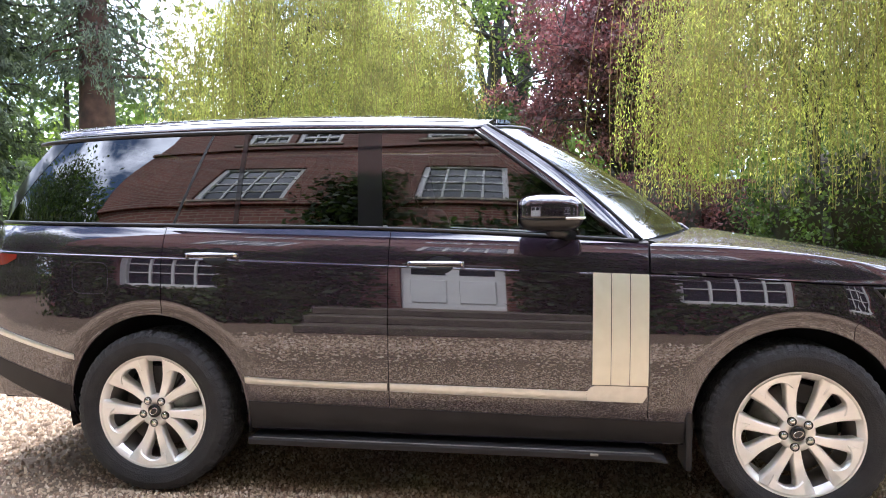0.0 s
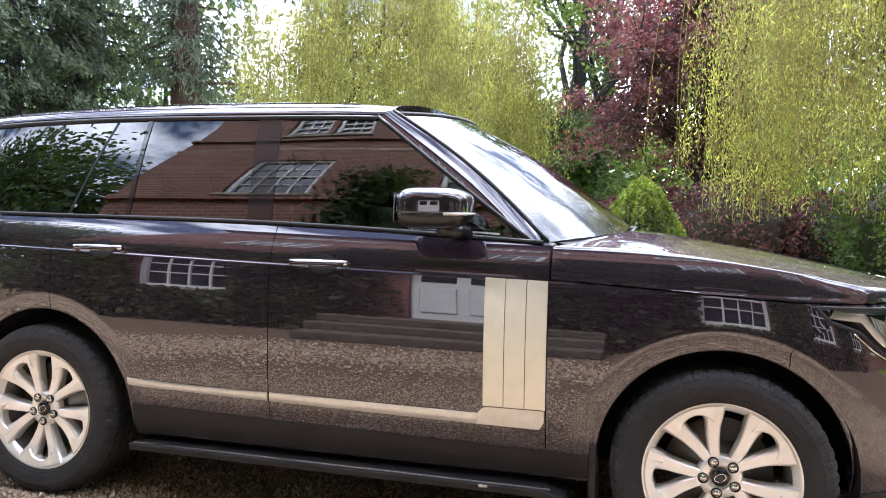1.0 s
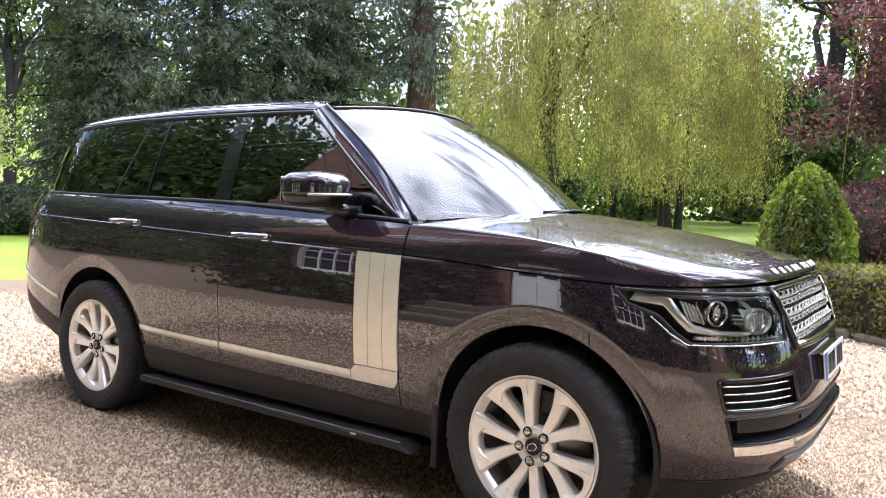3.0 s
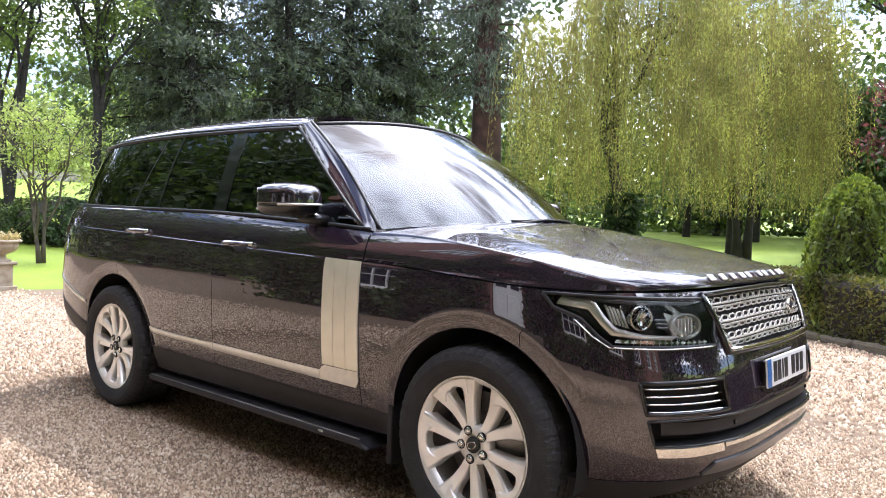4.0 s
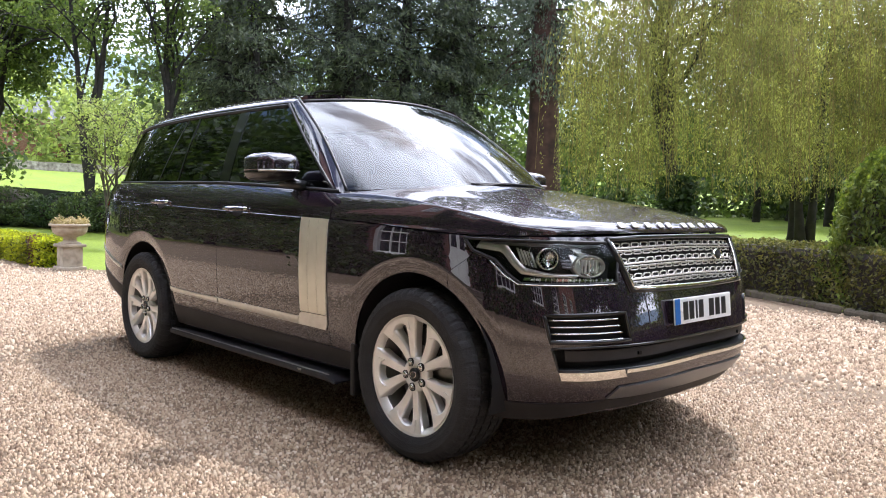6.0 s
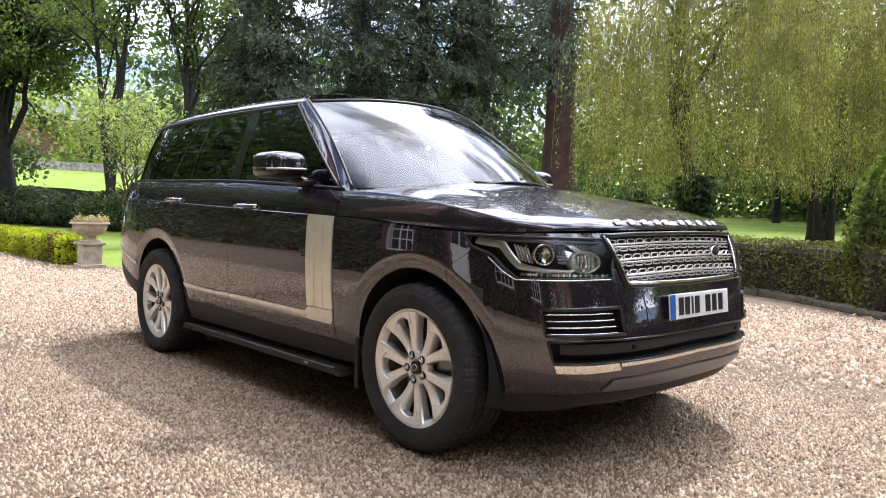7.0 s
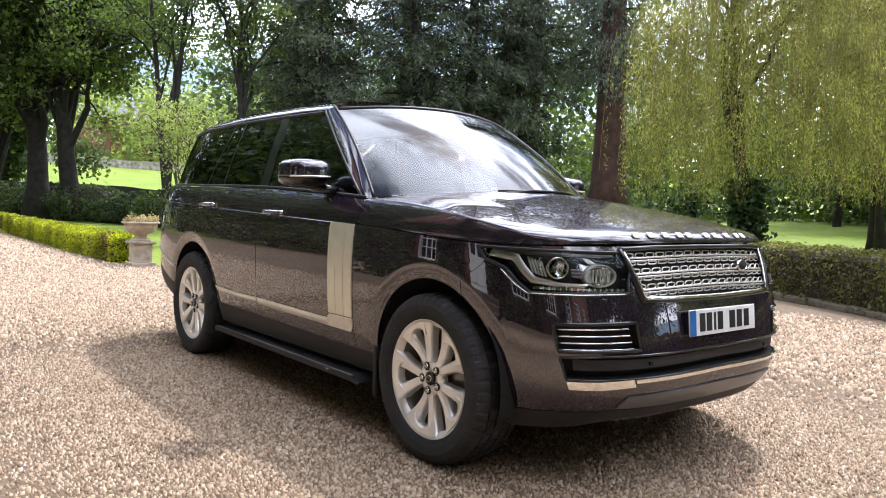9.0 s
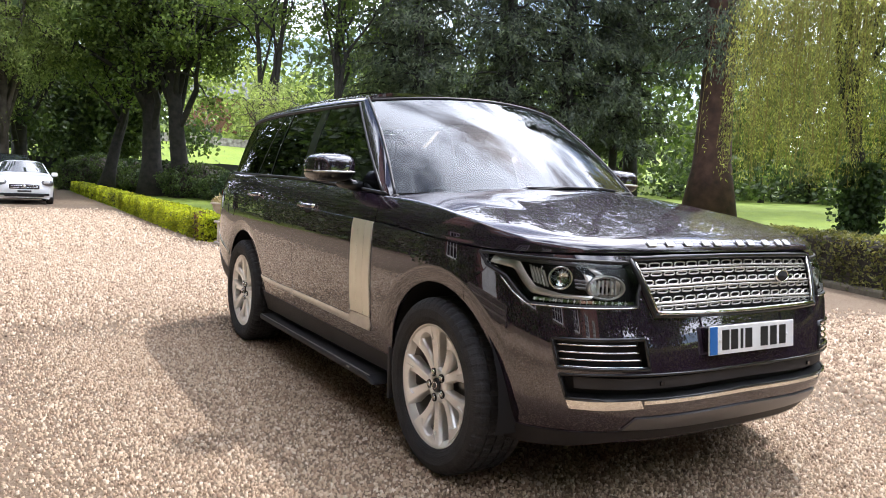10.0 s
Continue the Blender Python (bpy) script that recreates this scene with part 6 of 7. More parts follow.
def green(x, v, out=0.0):
    """The side of the glasshouse: v 0 at the belt, 1 at the roof rail."""
    x, v = np.asarray(x, float), np.asarray(v, float)
    zb = BELT(x) + 0.010
    z = zb + (GLASS_TOP(x) - zb) * v
    taper = (1 - np.clip((-1.5 - x) / 1.02, 0, 1) ** 3.4 * 0.9) ** (1 / 3.4)
    y = (0.880 + (0.706 - 0.880) * v + 0.011 * np.sin(np.pi * v)) * taper + out
    return np.stack([x + 0 * v, -y, z], -1)


def green_pane(name, front, rear, mat, label, v0=0.0, v1=1.0, out=0.0, n=14, m=10, thick=0.006):
    """A pane between two leaning edges; each edge gives x at the belt and at the rail."""
    g = np.zeros((m, n, 3))
    for i, v in enumerate(np.linspace(v0, v1, m)):
        a, b = rear[0] + (rear[1] - rear[0]) * v, front[0] + (front[1] - front[0]) * v
        g[i] = green(np.linspace(a, b, n), np.full(n, v), out)
    if thick:
        v, f = with_flange(g, thick, np.array((0, 1.0, 0)))
    else:
        v, f = list(g.reshape(-1, 3)), grid_faces(m, n)
    return two_sided(name, v, f, mat, label=label)


green_pane("front_window", (0.750, 0.060), (-0.345, -0.385), GLASS_SIDE, "dark tinted front door glass", 0.0, 0.985, thick=0)
green_pane("centre_pillar", (-0.345, -0.385), (-0.462, -0.50), GLOSS_BLACK, "gloss black centre pillar", 0.0, 1.0, 0.003)
green_pane("rear_window", (-0.462, -0.50), (-1.045, -1.045), GLASS_REAR, "privacy glass of the rear door", 0.0, 0.985, thick=0)
green_pane("window_divider", (-1.045, -1.045), (-1.068, -1.068), GLOSS_BLACK, "", 0.0, 1.0, 0.004, 3)
green_pane("door_quarterlight", (-1.068, -1.068), (-1.362, -1.222), GLASS_REAR, "fixed privacy quarter glass", 0.0, 0.985, thick=0)
green_pane("door_seal", (-1.362, -1.222), (-1.374, -1.234), SEAL, "", 0.0, 1.0, 0.002, 3)
green_pane("rear_quarter_window", (-1.374, -1.234), (-2.36, -2.01), GLASS_REAR, "long privacy rear quarter glass", 0.0, 0.985, thick=0)
green_pane("tail_pillar", (-2.36, -2.01), (-2.47, -2.11), GLOSS_BLACK, "gloss black tail pillar", 0.0, 1.0, 0.002)


def rail_strip(name, pts, r, mat, label=""):
    two_sided(name, *tube(pts, r, 6), mat, label=label)


_x = np.linspace(-2.40, 0.80, 60)
rail_strip("belt_seal", green(_x, np.zeros(60) - 0.008, 0.010), 0.010, SEAL, "black rubber belt seal")
_x = np.linspace(-2.2, 0.06, 50)
rail_strip("window_trim", green(_x, np.full(50, 0.985), 0.004), 0.011, SEAL, "gloss black window trim")
_t = np.linspace(0, 1, 14)
rail_strip("front_window_trim", green(0.750 + (0.060 - 0.750) * _t, _t, 0.004), 0.009, SEAL)


# windscreen
def screen(u, v, out=0.0):
    u, v = np.asarray(u, float), np.asarray(v, float)
    b = np.stack([1.130 - 0.325 * u * u, 0.858 * u, 1.250 - 0.050 * u * u], -1)
    t = np.stack([0.285 - 0.170 * u * u, 0.694 * u, 1.790 - 0.047 * u * u], -1)
    p = b + (t - b) * v[..., None]
    p[..., 2] += (0.022 * np.sin(np.pi * v) + out * 0.8)
    p[..., 0] += (0.022 * np.sin(np.pi * v) + out * 0.6)
    return p


_u, _v = np.meshgrid(np.linspace(-0.985, 0.985, 40), np.linspace(0, 0.99, 24))
_g = screen(_u, _v)
part("windscreen", tidy(mesh_of("windscreen", list(_g.reshape(-1, 3)), grid_faces(24, 40), GLASS_FRONT)), car, "sloping windscreen reflecting the sky")
for _s in (-1, 1):
    _q = np.linspace(0, 1, 24)
    part("screen_edge", tidy(mesh_of("screen_edge", *tube(screen(np.full(24, 0.985 * _s), _q, 0.001), 0.009, 6), SEAL)), car)
_q = np.linspace(-0.98, 0.98, 40)
part("screen_frit", tidy(mesh_of("screen_frit", *tube(screen(_q, np.full(40, 0.968), 0.0), 0.010, 6), SEAL)), car)
# dark band and mirror pod behind the top of the glass
_u, _v = np.meshgrid(np.linspace(-0.14, 0.14, 8), np.linspace(0.82, 0.97, 5))
part("sensor_pod", tidy(mesh_of("sensor_pod", *with_flange(screen(_u, _v, -0.02), 0.04, np.array((-1.0, 0, -0.5))), DARK)), car)


def pillar():
    """Windscreen pillar, between the screen's edge and the front door glass."""
    n, m = 26, 7
    g = np.zeros((m, n, 3))
    t = np.linspace(0, 1, n)
    a = screen(np.full(n, -0.99), t)
    b = green(0.757 + (0.067 - 0.757) * t, t * 0.995, 0.006)
    a[0] = a[0] + np.array((0.0, 0.0, -0.02))
    for i, s in enumerate(np.linspace(0, 1, m)):
        p = a + (b - a) * s
        bulge = 0.005 * math.sin(math.pi * s)
        g[i] = p + np.stack([np.full(n, bulge * 0.55), np.full(n, -bulge * 0.75), np.full(n, bulge * 0.5)], 1)
    v, f = with_flange(g, 0.012, np.array((0, 1.0, -0.4)))
    two_sided("windscreen_pillar", v, f, PAINT, label="dark glossy windscreen pillar")


pillar()


# roof
ROOF_C = spline([-2.42, -2.2, -1.8, -1.2, -0.7, -0.3, 0.1, 0.32], [1.755, 1.787, 1.815, 1.835, 1.838, 1.829, 1.804, 1.780])


def roof():
    n, m = 56, 41
    g = np.zeros((n, m, 3))
    for i, s in enumerate(np.linspace(0, 1, n)):
        f = np.sin(np.linspace(-np.pi / 2, np.pi / 2, m))
        xr, xf = -2.42 + 0.33 * f ** 2, 0.295 - 0.178 * f ** 2
        x = xr + (xf - xr) * s
        w = 0.694 * (1 - np.clip((-1.5 - x) / 1.02, 0, 1) ** 3.4 * 0.9) ** (1 / 3.4)
        w = np.where(x > 0.0, w - (w - 0.680) * np.clip(x / 0.13, 0, 1) * 0.5, w)
        y = f * w
        ze = GLASS_TOP(np.minimum(x, 0.1)) + 0.012
        ze = np.where(x > 0.06, ze + (1.748 - ze) * np.clip((x - 0.06) / 0.08, 0, 1), ze)
        z = ze + (ROOF_C(x) - ze) * np.maximum(0, 1 - np.abs(f) ** 4.5) ** 0.62
        g[i] = np.stack([x, y, z], 1)
    v, f = with_flange(g, 0.015, np.array((0, 0, -1.0)))
    part("roof", tidy(mesh_of("roof", v, f, PAINT)), car, "dark glossy roof")
    # glass roof panel and the joints beside it
    sub = g[14:50, 7:34].copy()
    sub[..., 2] += 0.0025
    v, f = with_flange(sub, 0.002, np.array((0, 0, -1.0)))
    part("roof_glass", tidy(mesh_of("roof_glass", v, f, GLOSS_BLACK)), car, "black glass roof panel")
    for j in (4, 36):
        line = g[3:53, j].copy()
        line[:, 2] += 0.0002
        part("roof_joint", tidy(mesh_of("roof_joint", *tube(line, 0.0028, 5), SEAL)), car)


roof()

# tail glass and spoiler
_n = 20
_g = np.zeros((8, _n, 3))
for _i, _v in enumerate(np.linspace(0, 1, 8)):
    _f = np.linspace(-1, 1, _n)
    _e = green(np.array([-2.47 + 0.36 * _v]), np.array([_v]))[0]
    _g[_i] = np.stack([_e[0] - 0.06 * (1 - _f ** 2), _f * abs(_e[1]), np.full(_n, _e[2])], 1)
part("tail_window", tidy(mesh_of("tail_window", *with_flange(_g, 0.006, np.array((1.0, 0, 0))), GLOSS_BLACK)), car, "dark tail glass")

# scuttle and wipers
_u, _v = np.meshgrid(np.linspace(-1.0, 1.0, 30), np.linspace(0, 1, 5))
_g = np.zeros((5, 30, 3))
for _i in range(5):
    _a = screen(np.linspace(-0.93, 0.93, 30), np.full(30, 0.0)) + np.array((-0.02, 0, -0.002))
    _b = np.stack([1.185 - 0.325 * np.linspace(-0.9, 0.9, 30) ** 2, 0.90 * np.linspace(-0.9, 0.9, 30), np.full(30, 1.185)], 1)
    _g[_i] = _a + (_b - _a) * _i / 4
part("scuttle", tidy(mesh_of("scuttle", *with_flange(_g, 0.02, np.array((0, 0, -1.0))), DARK)), car, "black scuttle panel")
for _y0, _y1, _v1 in ((-0.30, 0.32, 0.05), (0.34, 0.70, 0.07)):
    _w = new("wiper")
    _w.parent = car
    _p = screen(np.array([_y0 / 0.8, (_y0 + _y1) / 1.6, _y1 / 0.8]), np.array([-0.03, 0.012, _v1 - 0.02]), 0.014)
    part("wiper_arm", tidy(mesh_of("wiper_arm", *tube(_p, [0.008, 0.006, 0.004], 6), SEAL)), _w)
    _p = screen(np.linspace(_y0 / 0.8 + 0.1, min(0.95, _y1 / 0.8 + 0.18), 8), np.linspace(0.012, _v1 - 0.01, 8), 0.006)
    part("wiper_blade", tidy(mesh_of("wiper_blade", *tube(_p, 0.0045, 5), SEAL)), _w)


# ---- flank trims ----
def side_at(x, z, out=0.0):
    x, z = np.asarray(x, float), np.asarray(z, float)
    return np.stack([x + 0 * z, -(skin_y(x, z) + out), z + 0 * x], -1)


def side_patch(name, x0, x1, top, bottom, out, mat, label="", n=30, m=4, thick=0.008, bulge=0.0, lean=(0, 0)):
    g = np.zeros((m, n, 3))
    x = np.linspace(x0, x1, n)
    a, b = np.array([top(t) for t in x]), np.array([bottom(t) for t in x])
    for i in range(m):
        s = i / (m - 1)
        z = a + (b - a) * s
        g[i] = side_at(x, z, out + bulge * math.sin(math.pi * s))
    v, f = with_flange(g, thick, np.array((0, 1.0, 0)))
    return two_sided(name, v, f, mat, label=label)


strip_top = spline([-0.99, -0.30, 0.30, 0.56, 0.62, 0.83], [0.569, 0.559, 0.551, 0.550, 0.575, 0.575])
strip_low = spline([-0.99, -0.30, 0.40, 0.83], [0.536, 0.521, 0.508, 0.502])
side_patch("sill_strip", -0.985, -0.309, lambda x: float(strip_top(x)), lambda x: float(strip_low(x)), 0.004, SILVER, "bright strip along the rear door", 24, 5, 0.01, 0.003)
side_patch("sill_strip", -0.297, 0.575, lambda x: 0.5585 - 0.0105 * (x + 0.3) / 0.9 , lambda x: float(strip_low(x)), 0.004, SILVER, "bright strip along the front door", 30, 5, 0.01, 0.003)
# the strip turns up into the vent plate
_g = np.zeros((5, 16, 3))
for _i in range(5):
    _x = np.linspace(0.576, 0.830, 16)
    _a = 0.549 + 0.026 * np.clip((_x - 0.576) / 0.022, 0, 1) ** 1.6
    _b = np.array([float(strip_low(t)) for t in _x]) + 0.03 * np.clip((_x - 0.815) / 0.015, 0, 1) ** 2
    _g[_i] = side_at(_x, _a + (_b - _a) * _i / 4, 0.0045)
two_sided("vent_foot", *with_flange(_g, 0.01, np.array((0, 1.0, 0))), SILVER, label="silver foot of the side vent")
for _k in range(3):
    _a = 0.5985 + 0.0795 * _k
    side_patch("vent_plate", _a, _a + 0.0765, lambda x: 1.066 - 0.028 * (x - 0.6), lambda x: 0.579, 0.006, VENTPLATE, "satin silver vent fin", 6, 14, 0.01, 0.0)
side_patch("rear_strip", -2.58, -1.842, lambda x: 0.650 + (-1.83 - x) * 0.285, lambda x: 0.622 + (-1.83 - x) * 0.275, 0.004, SILVER, "bright strip on the rear bumper", 20, 4, 0.01, 0.003)
side_patch("sill_cladding", -0.975, 1.03, lambda x: 0.452 - 0.018 * (x + 0.96), lambda x: 0.318, 0.003, CLADDING, "dark lower sill cladding", 40, 6, 0.02)
side_patch("rear_cladding", -2.45, -1.872, lambda x: 0.495 + (-1.87 - x) * 0.33, lambda x: 0.36 + (-1.87 - x) * 0.42, 0.003, CLADDING, "dark rear bumper cladding", 18, 5, 0.02)
# fuel flap and tail lamp
_pts = []
for _a in np.linspace(0, 2 * np.pi, 40, endpoint=False):
    _c, _s = math.cos(_a), math.sin(_a)
    _pts.append((-1.745 + 0.092 * math.copysign(abs(_c) ** 0.5, _c), 1.020 + 0.075 * math.copysign(abs(_s) ** 0.5, _s)))
_pts.append(_pts[0])
_q = np.array(_pts)
_l = side_at(_q[:, 0], _q[:, 1], 0.0008)
part("fuel_flap_joint", tidy(mesh_of("fuel_flap_joint", *tube(_l, 0.0016, 5), SEAL)), car, "outline of the fuel flap")
side_patch("tail_lamp", -2.5, -2.15, lambda x: 1.128 + 0.02 * (-2.125 - x) / 0.4, lambda x: 1.122 - min(0.045, 0.5 * (-2.125 - x)) - 0.1 * max(0.0, -2.25 - x), 0.003, RED_LENS, "red tail lamp", 14, 5, 0.01)

# side steps
for _s in (-1, 1):
    _st = new("side_step")
    _st.parent = car
    tagged(_st, "black side step below the doors")
    _g = []
    for _x in np.linspace(-0.968, 0.915, 24):
        _o = 0.9705 + 0.0145 * (_x + 0.968) / 1.88
        _e = max(0.0, (_x - 0.872) / 0.043)
        _hi = 0.286 - 0.028 * _e
        for _y, _z in ((0.80, _hi - 0.004), (_o - 0.012, _hi), (_o - 0.003, _hi - 0.003), (_o, _hi - 0.009), (_o - 0.004, 0.254), (_o - 0.016, 0.249), (0.80, 0.256)):
            _g.append((_x, _s * _y, _z))
    part("tread", tidy(mesh_of("tread", _g, grid_faces(24, 7, True) + [tuple(range(7)), tuple(range(161, 168))], CLADDING, False)), _st, "black ribbed tread")
    _v, _f = tube([(-0.95, _s * 0.9625, 0.2868), (-0.2, _s * 0.968, 0.2868), (0.86, _s * 0.976, 0.2868)], 0.003, 6)
    part("edge_strip", tidy(mesh_of("edge_strip", _v, _f, BARREL)), _st, "thin grey edge")
    for _x in (-0.7, 0.0, 0.66):
        _v, _f = rounded_box(0.07, 0.26, 0.02, 0.008, 2, (_x, _s * 0.74, 0.268))
        part("bracket", tidy(mesh_of("bracket", _v, _f, DARK)), _st)
    _v, _f = rounded_box(0.035, 0.004, 0.012, 0.002, 1, (0.608, _s * 0.9835, 0.274))
    part("step_mark", tidy(mesh_of("step_mark", _v, _f, SILVER)), _st, "small pale mark")


# door handles
def handle(x0, x1, z, s):
    h = new("door_handle")
    h.parent = car
    tagged(h, "chrome-edged door handle over a dark patch for the recess shadow")
    xc, y = (x0 + x1) / 2, float(skin_y((x0 + x1) / 2, z))
    # flat dark ellipse on the skin: the shadow in the hollow, put into colour
    g = []
    for r in np.linspace(0.05, 1, 6):
        for a in np.linspace(0, 2 * np.pi, 24, endpoint=False):
            x, zz = xc + 0.02 + 0.062 * r * math.cos(a), z - 0.006 + 0.040 * r * math.sin(a)
            g.append((x, s * (float(skin_y(x, zz)) + 0.0015), zz))
    part("recess_shade", tidy(mesh_of("recess_shade", g, grid_faces(6, 24, True), DARK)), h)
    n, pts, rad = 16, [], []
    bar = []
    for i in range(n):
        t = i / (n - 1)
        x = x0 + (x1 - x0) * t
        o = 0.010 + 0.026 * math.sin(math.pi * min(1, max(0, t))) ** 0.4
        hh = 0.0135 * (0.75 + 0.25 * math.sin(math.pi * t))
        yy = float(skin_y(x, z)) + o
        for dy, dz in ((0, hh), (0.004, hh * 0.6), (0.004, -hh * 0.6), (0, -hh), (-0.012, -hh * 0.7), (-0.012, hh * 0.7)):
            bar.append((x, s * (yy + dy), z + dz))
    f = grid_faces(n, 6, True) + [tuple(range(6)), tuple(range((n - 1) * 6, n * 6))]
    part("grip", tidy(mesh_of("grip", bar, f, CHROME)), h, "chrome grip")
    ins = []
    for i in range(n):
        t = 0.045 + 0.91 * i / (n - 1)
        x = x0 + (x1 - x0) * t
        o = 0.0152 + 0.026 * math.sin(math.pi * t) ** 0.4
        yy = float(skin_y(x, z)) + o
        for dy, dz in ((0, 0.0088), (0.0009, 0.0), (0, -0.0088), (-0.003, 0)):
            ins.append((x, s * (yy + dy), z + dz))
    f = grid_faces(n, 4, True) + [tuple(range(4)), tuple(range((n - 1) * 4, n * 4))]
    part("insert", tidy(mesh_of("insert", ins, f, PAINT)), h, "dark insert")


for _s in (-1, 1):
    handle(-1.268, -1.012, 1.131, _s)
    handle(-0.218, 0.040, 1.099, _s)


# mirrors
def door_mirror(s):
    m = new("door_mirror")
    m.parent = car
    tagged(m, "dark glossy door mirror with a repeater strip")

    def blob(c, r, e, z0, z1, nu=28, nv=14):
        v = []
        for i in range(nv):
            t = z0 + (z1 - z0) * i / (nv - 1)
            k = max(0.02, 1 - abs(t) ** e) ** (1 / e)
            for j in range(nu):
                a = 2 * math.pi * j / nu
                cx, cy = math.cos(a), math.sin(a)
                px = math.copysign(abs(cx) ** 0.55, cx) * k * r[0] * (1.0 if cx > 0 else 0.62)
                py = math.copysign(abs(cy) ** 0.55, cy) * k * r[1]
                v.append((c[0] + px + 0.02 * py / r[1] * 0, s * (c[1] + py), c[2] + t * r[2] - 0.10 * (py + 0.0) * 0.2))
        f = grid_faces(nv, nu, True) + [tuple(range(nu)), tuple(range((nv - 1) * nu, nv * nu))]
        return v, f
    c, r = (0.385, 1.040, 1.322), (0.172, 0.116, 0.078)
    part("cap", tidy(mesh_of("cap", *blob(c, r, 3.4, -0.25, 1.0), PAINT)), m, "dark glossy cap")
    part("lower_shell", tidy(mesh_of("lower_shell", *blob(c, (r[0] * 0.99, r[1] * 0.99, r[2]), 3.4, -1.0, -0.28), GLOSS_BLACK)), m)
    rep = []
    for i, a in enumerate(np.linspace(-0.9, 1.25, 22)):
        k = max(0.02, 1 - 0.27 ** 3.4) ** (1 / 3.4)
        cx, cy = math.cos(a), math.sin(a)
        px = math.copysign(abs(cx) ** 0.55, cx) * k * r[0] * 1.005
        py = math.copysign(abs(cy) ** 0.55, cy) * k * r[1] * 1.005
        rep.append((c[0] + px, s * (c[1] + py), c[2] - 0.27 * r[2] - 0.02 * py))
    part("repeater", tidy(mesh_of("repeater", *tube(rep, 0.0065, 6), SILVER)), m, "pale repeater strip")
    part("glass", mesh_of("glass", *rounded_box(0.004, 0.165, 0.105, 0.02, 2, (c[0] - r[0] * 0.615, s * c[1], c[2])), CHROME, False), m, "mirror glass")
    arm = [(0.50, s * 0.885, 1.222), (0.47, s * 0.935, 1.236), (0.42, s * 0.985, 1.252)]
    part("arm", tidy(mesh_of("arm", *tube(arm, [0.034, 0.030, 0.034], 10), GLOSS_BLACK)), m)


door_mirror(-1)
door_mirror(1)


# ---- wheels ----
def wheel():
    w = new("wheel")
    tagged(w, "silver ten-spoke alloy wheel with a black tyre")
    # tyre
    prof = [(0.262, 0.105), (0.272, 0.122), (0.300, 0.134), (0.335, 0.138), (0.362, 0.130), (0.377, 0.114), (0.3835, 0.098)]
    tread = []
    for y in (0.098, 0.078, 0.0779, 0.068, 0.0679, 0.030, 0.0299, 0.020, 0.0199, -0.020, -0.0201, -0.030, -0.0301, -0.068, -0.0681, -0.078, -0.0781, -0.098):
        tread.append(y)
    depth = [0, 0, 1, 1, 0, 0, 1, 1, 0, 0, 1, 1, 0, 0, 1, 1, 0, 0]
    rows = prof[:-1] + [(0.3835 + 0.0025 * (1 - (y / 0.1) ** 2) - 0.008 * d, y) for y, d in zip(tread, depth)] + [(r, -y) for r, y in prof[:-1][::-1]]
    sides, v = 320, []
    n0 = len(prof) - 1
    for i, (r, y) in enumerate(rows):
        for k in range(sides):
            rr = r
            sh = abs(y) > 0.077 and n0 - 2 <= i < len(rows) - n0 + 2
            if sh and k % 6 in (0, 1):
                rr = r - 0.0045
            if not sh and abs(y) < 0.077 and n0 <= i < len(rows) - n0 and depth[i - n0] == 0 and (k + int(y * 160)) % 8 in (0, 1):
                rr = r - 0.007
            a = 2 * math.pi * (k + (0.8 * math.sin(y * 30) if abs(y) < 0.11 else 0)) / sides
            v.append((rr * math.cos(a), y, rr * math.sin(a)))
    part("tyre", tidy(mesh_of("tyre", v, grid_faces(len(rows), sides, True), RUBBER, False)), w, "black road tyre with worn tread")
    for yy, rr in ((-0.1335, 0.318), (-0.131, 0.345), (-0.126, 0.283)):
        part("sidewall_rib", mesh_of("sidewall_rib", *tube([(rr * math.cos(a), yy, rr * math.sin(a)) for a in np.linspace(0, 2 * np.pi, 73)], 0.0022, 5, False), RUBBER), w)
    # rim barrel and lip
    rim = [(0.262, 0.10), (0.245, 0.095), (0.232, 0.06), (0.228, -0.04), (0.238, -0.085), (0.250, -0.104), (0.262, -0.112), (0.269, -0.118), (0.2715, -0.113), (0.2715, -0.10)]
    part("rim", tidy(mesh_of("rim", *lathe(rim[4:], 96, "y", False), ALLOY)), w, "silver rim lip")
    part("barrel", tidy(mesh_of("barrel", *lathe(rim[:5], 96, "y", False), BARREL)), w, "dull inner rim barrel")
    # spokes in pairs that meet at the hub
    def spoke(sgn):
        n, vv = 15, []
        for i in range(n):
            t = i / (n - 1)
            r = 0.046 + (0.2545 - 0.046) * t
            half = 0.0165 + 0.0135 * t + 0.016 * max(0, (t - 0.6) / 0.4) ** 2
            mid = radians(9.5 + 8.2 * min(1, t * 1.3)) * sgn
            y = -0.094 + 0.010 * math.sin(math.pi * t) - 0.020 * t
            back = y + 0.034 + 0.016 * t
            for dz, dy in ((-1.12 * half, back), (-1.04 * half, y + 0.012), (-0.90 * half, y + 0.003), (-0.72 * half, y), (0.72 * half, y), (0.90 * half, y + 0.003), (1.04 * half, y + 0.012), (1.12 * half, back)):
                a = math.pi / 2 + mid
                vv.append((r * math.cos(a) - math.sin(a) * dz, dy, r * math.sin(a) + math.cos(a) * dz))
        return vv, grid_faces(n, 8, True) + [tuple(range(8)), tuple(range((n - 1) * 8, n * 8))]
    # the web that closes each pair of spokes towards the rim
    web = []
    for i, a in enumerate(np.linspace(-1, 1, 11)):
        b = math.pi / 2 + a * radians(17.5)
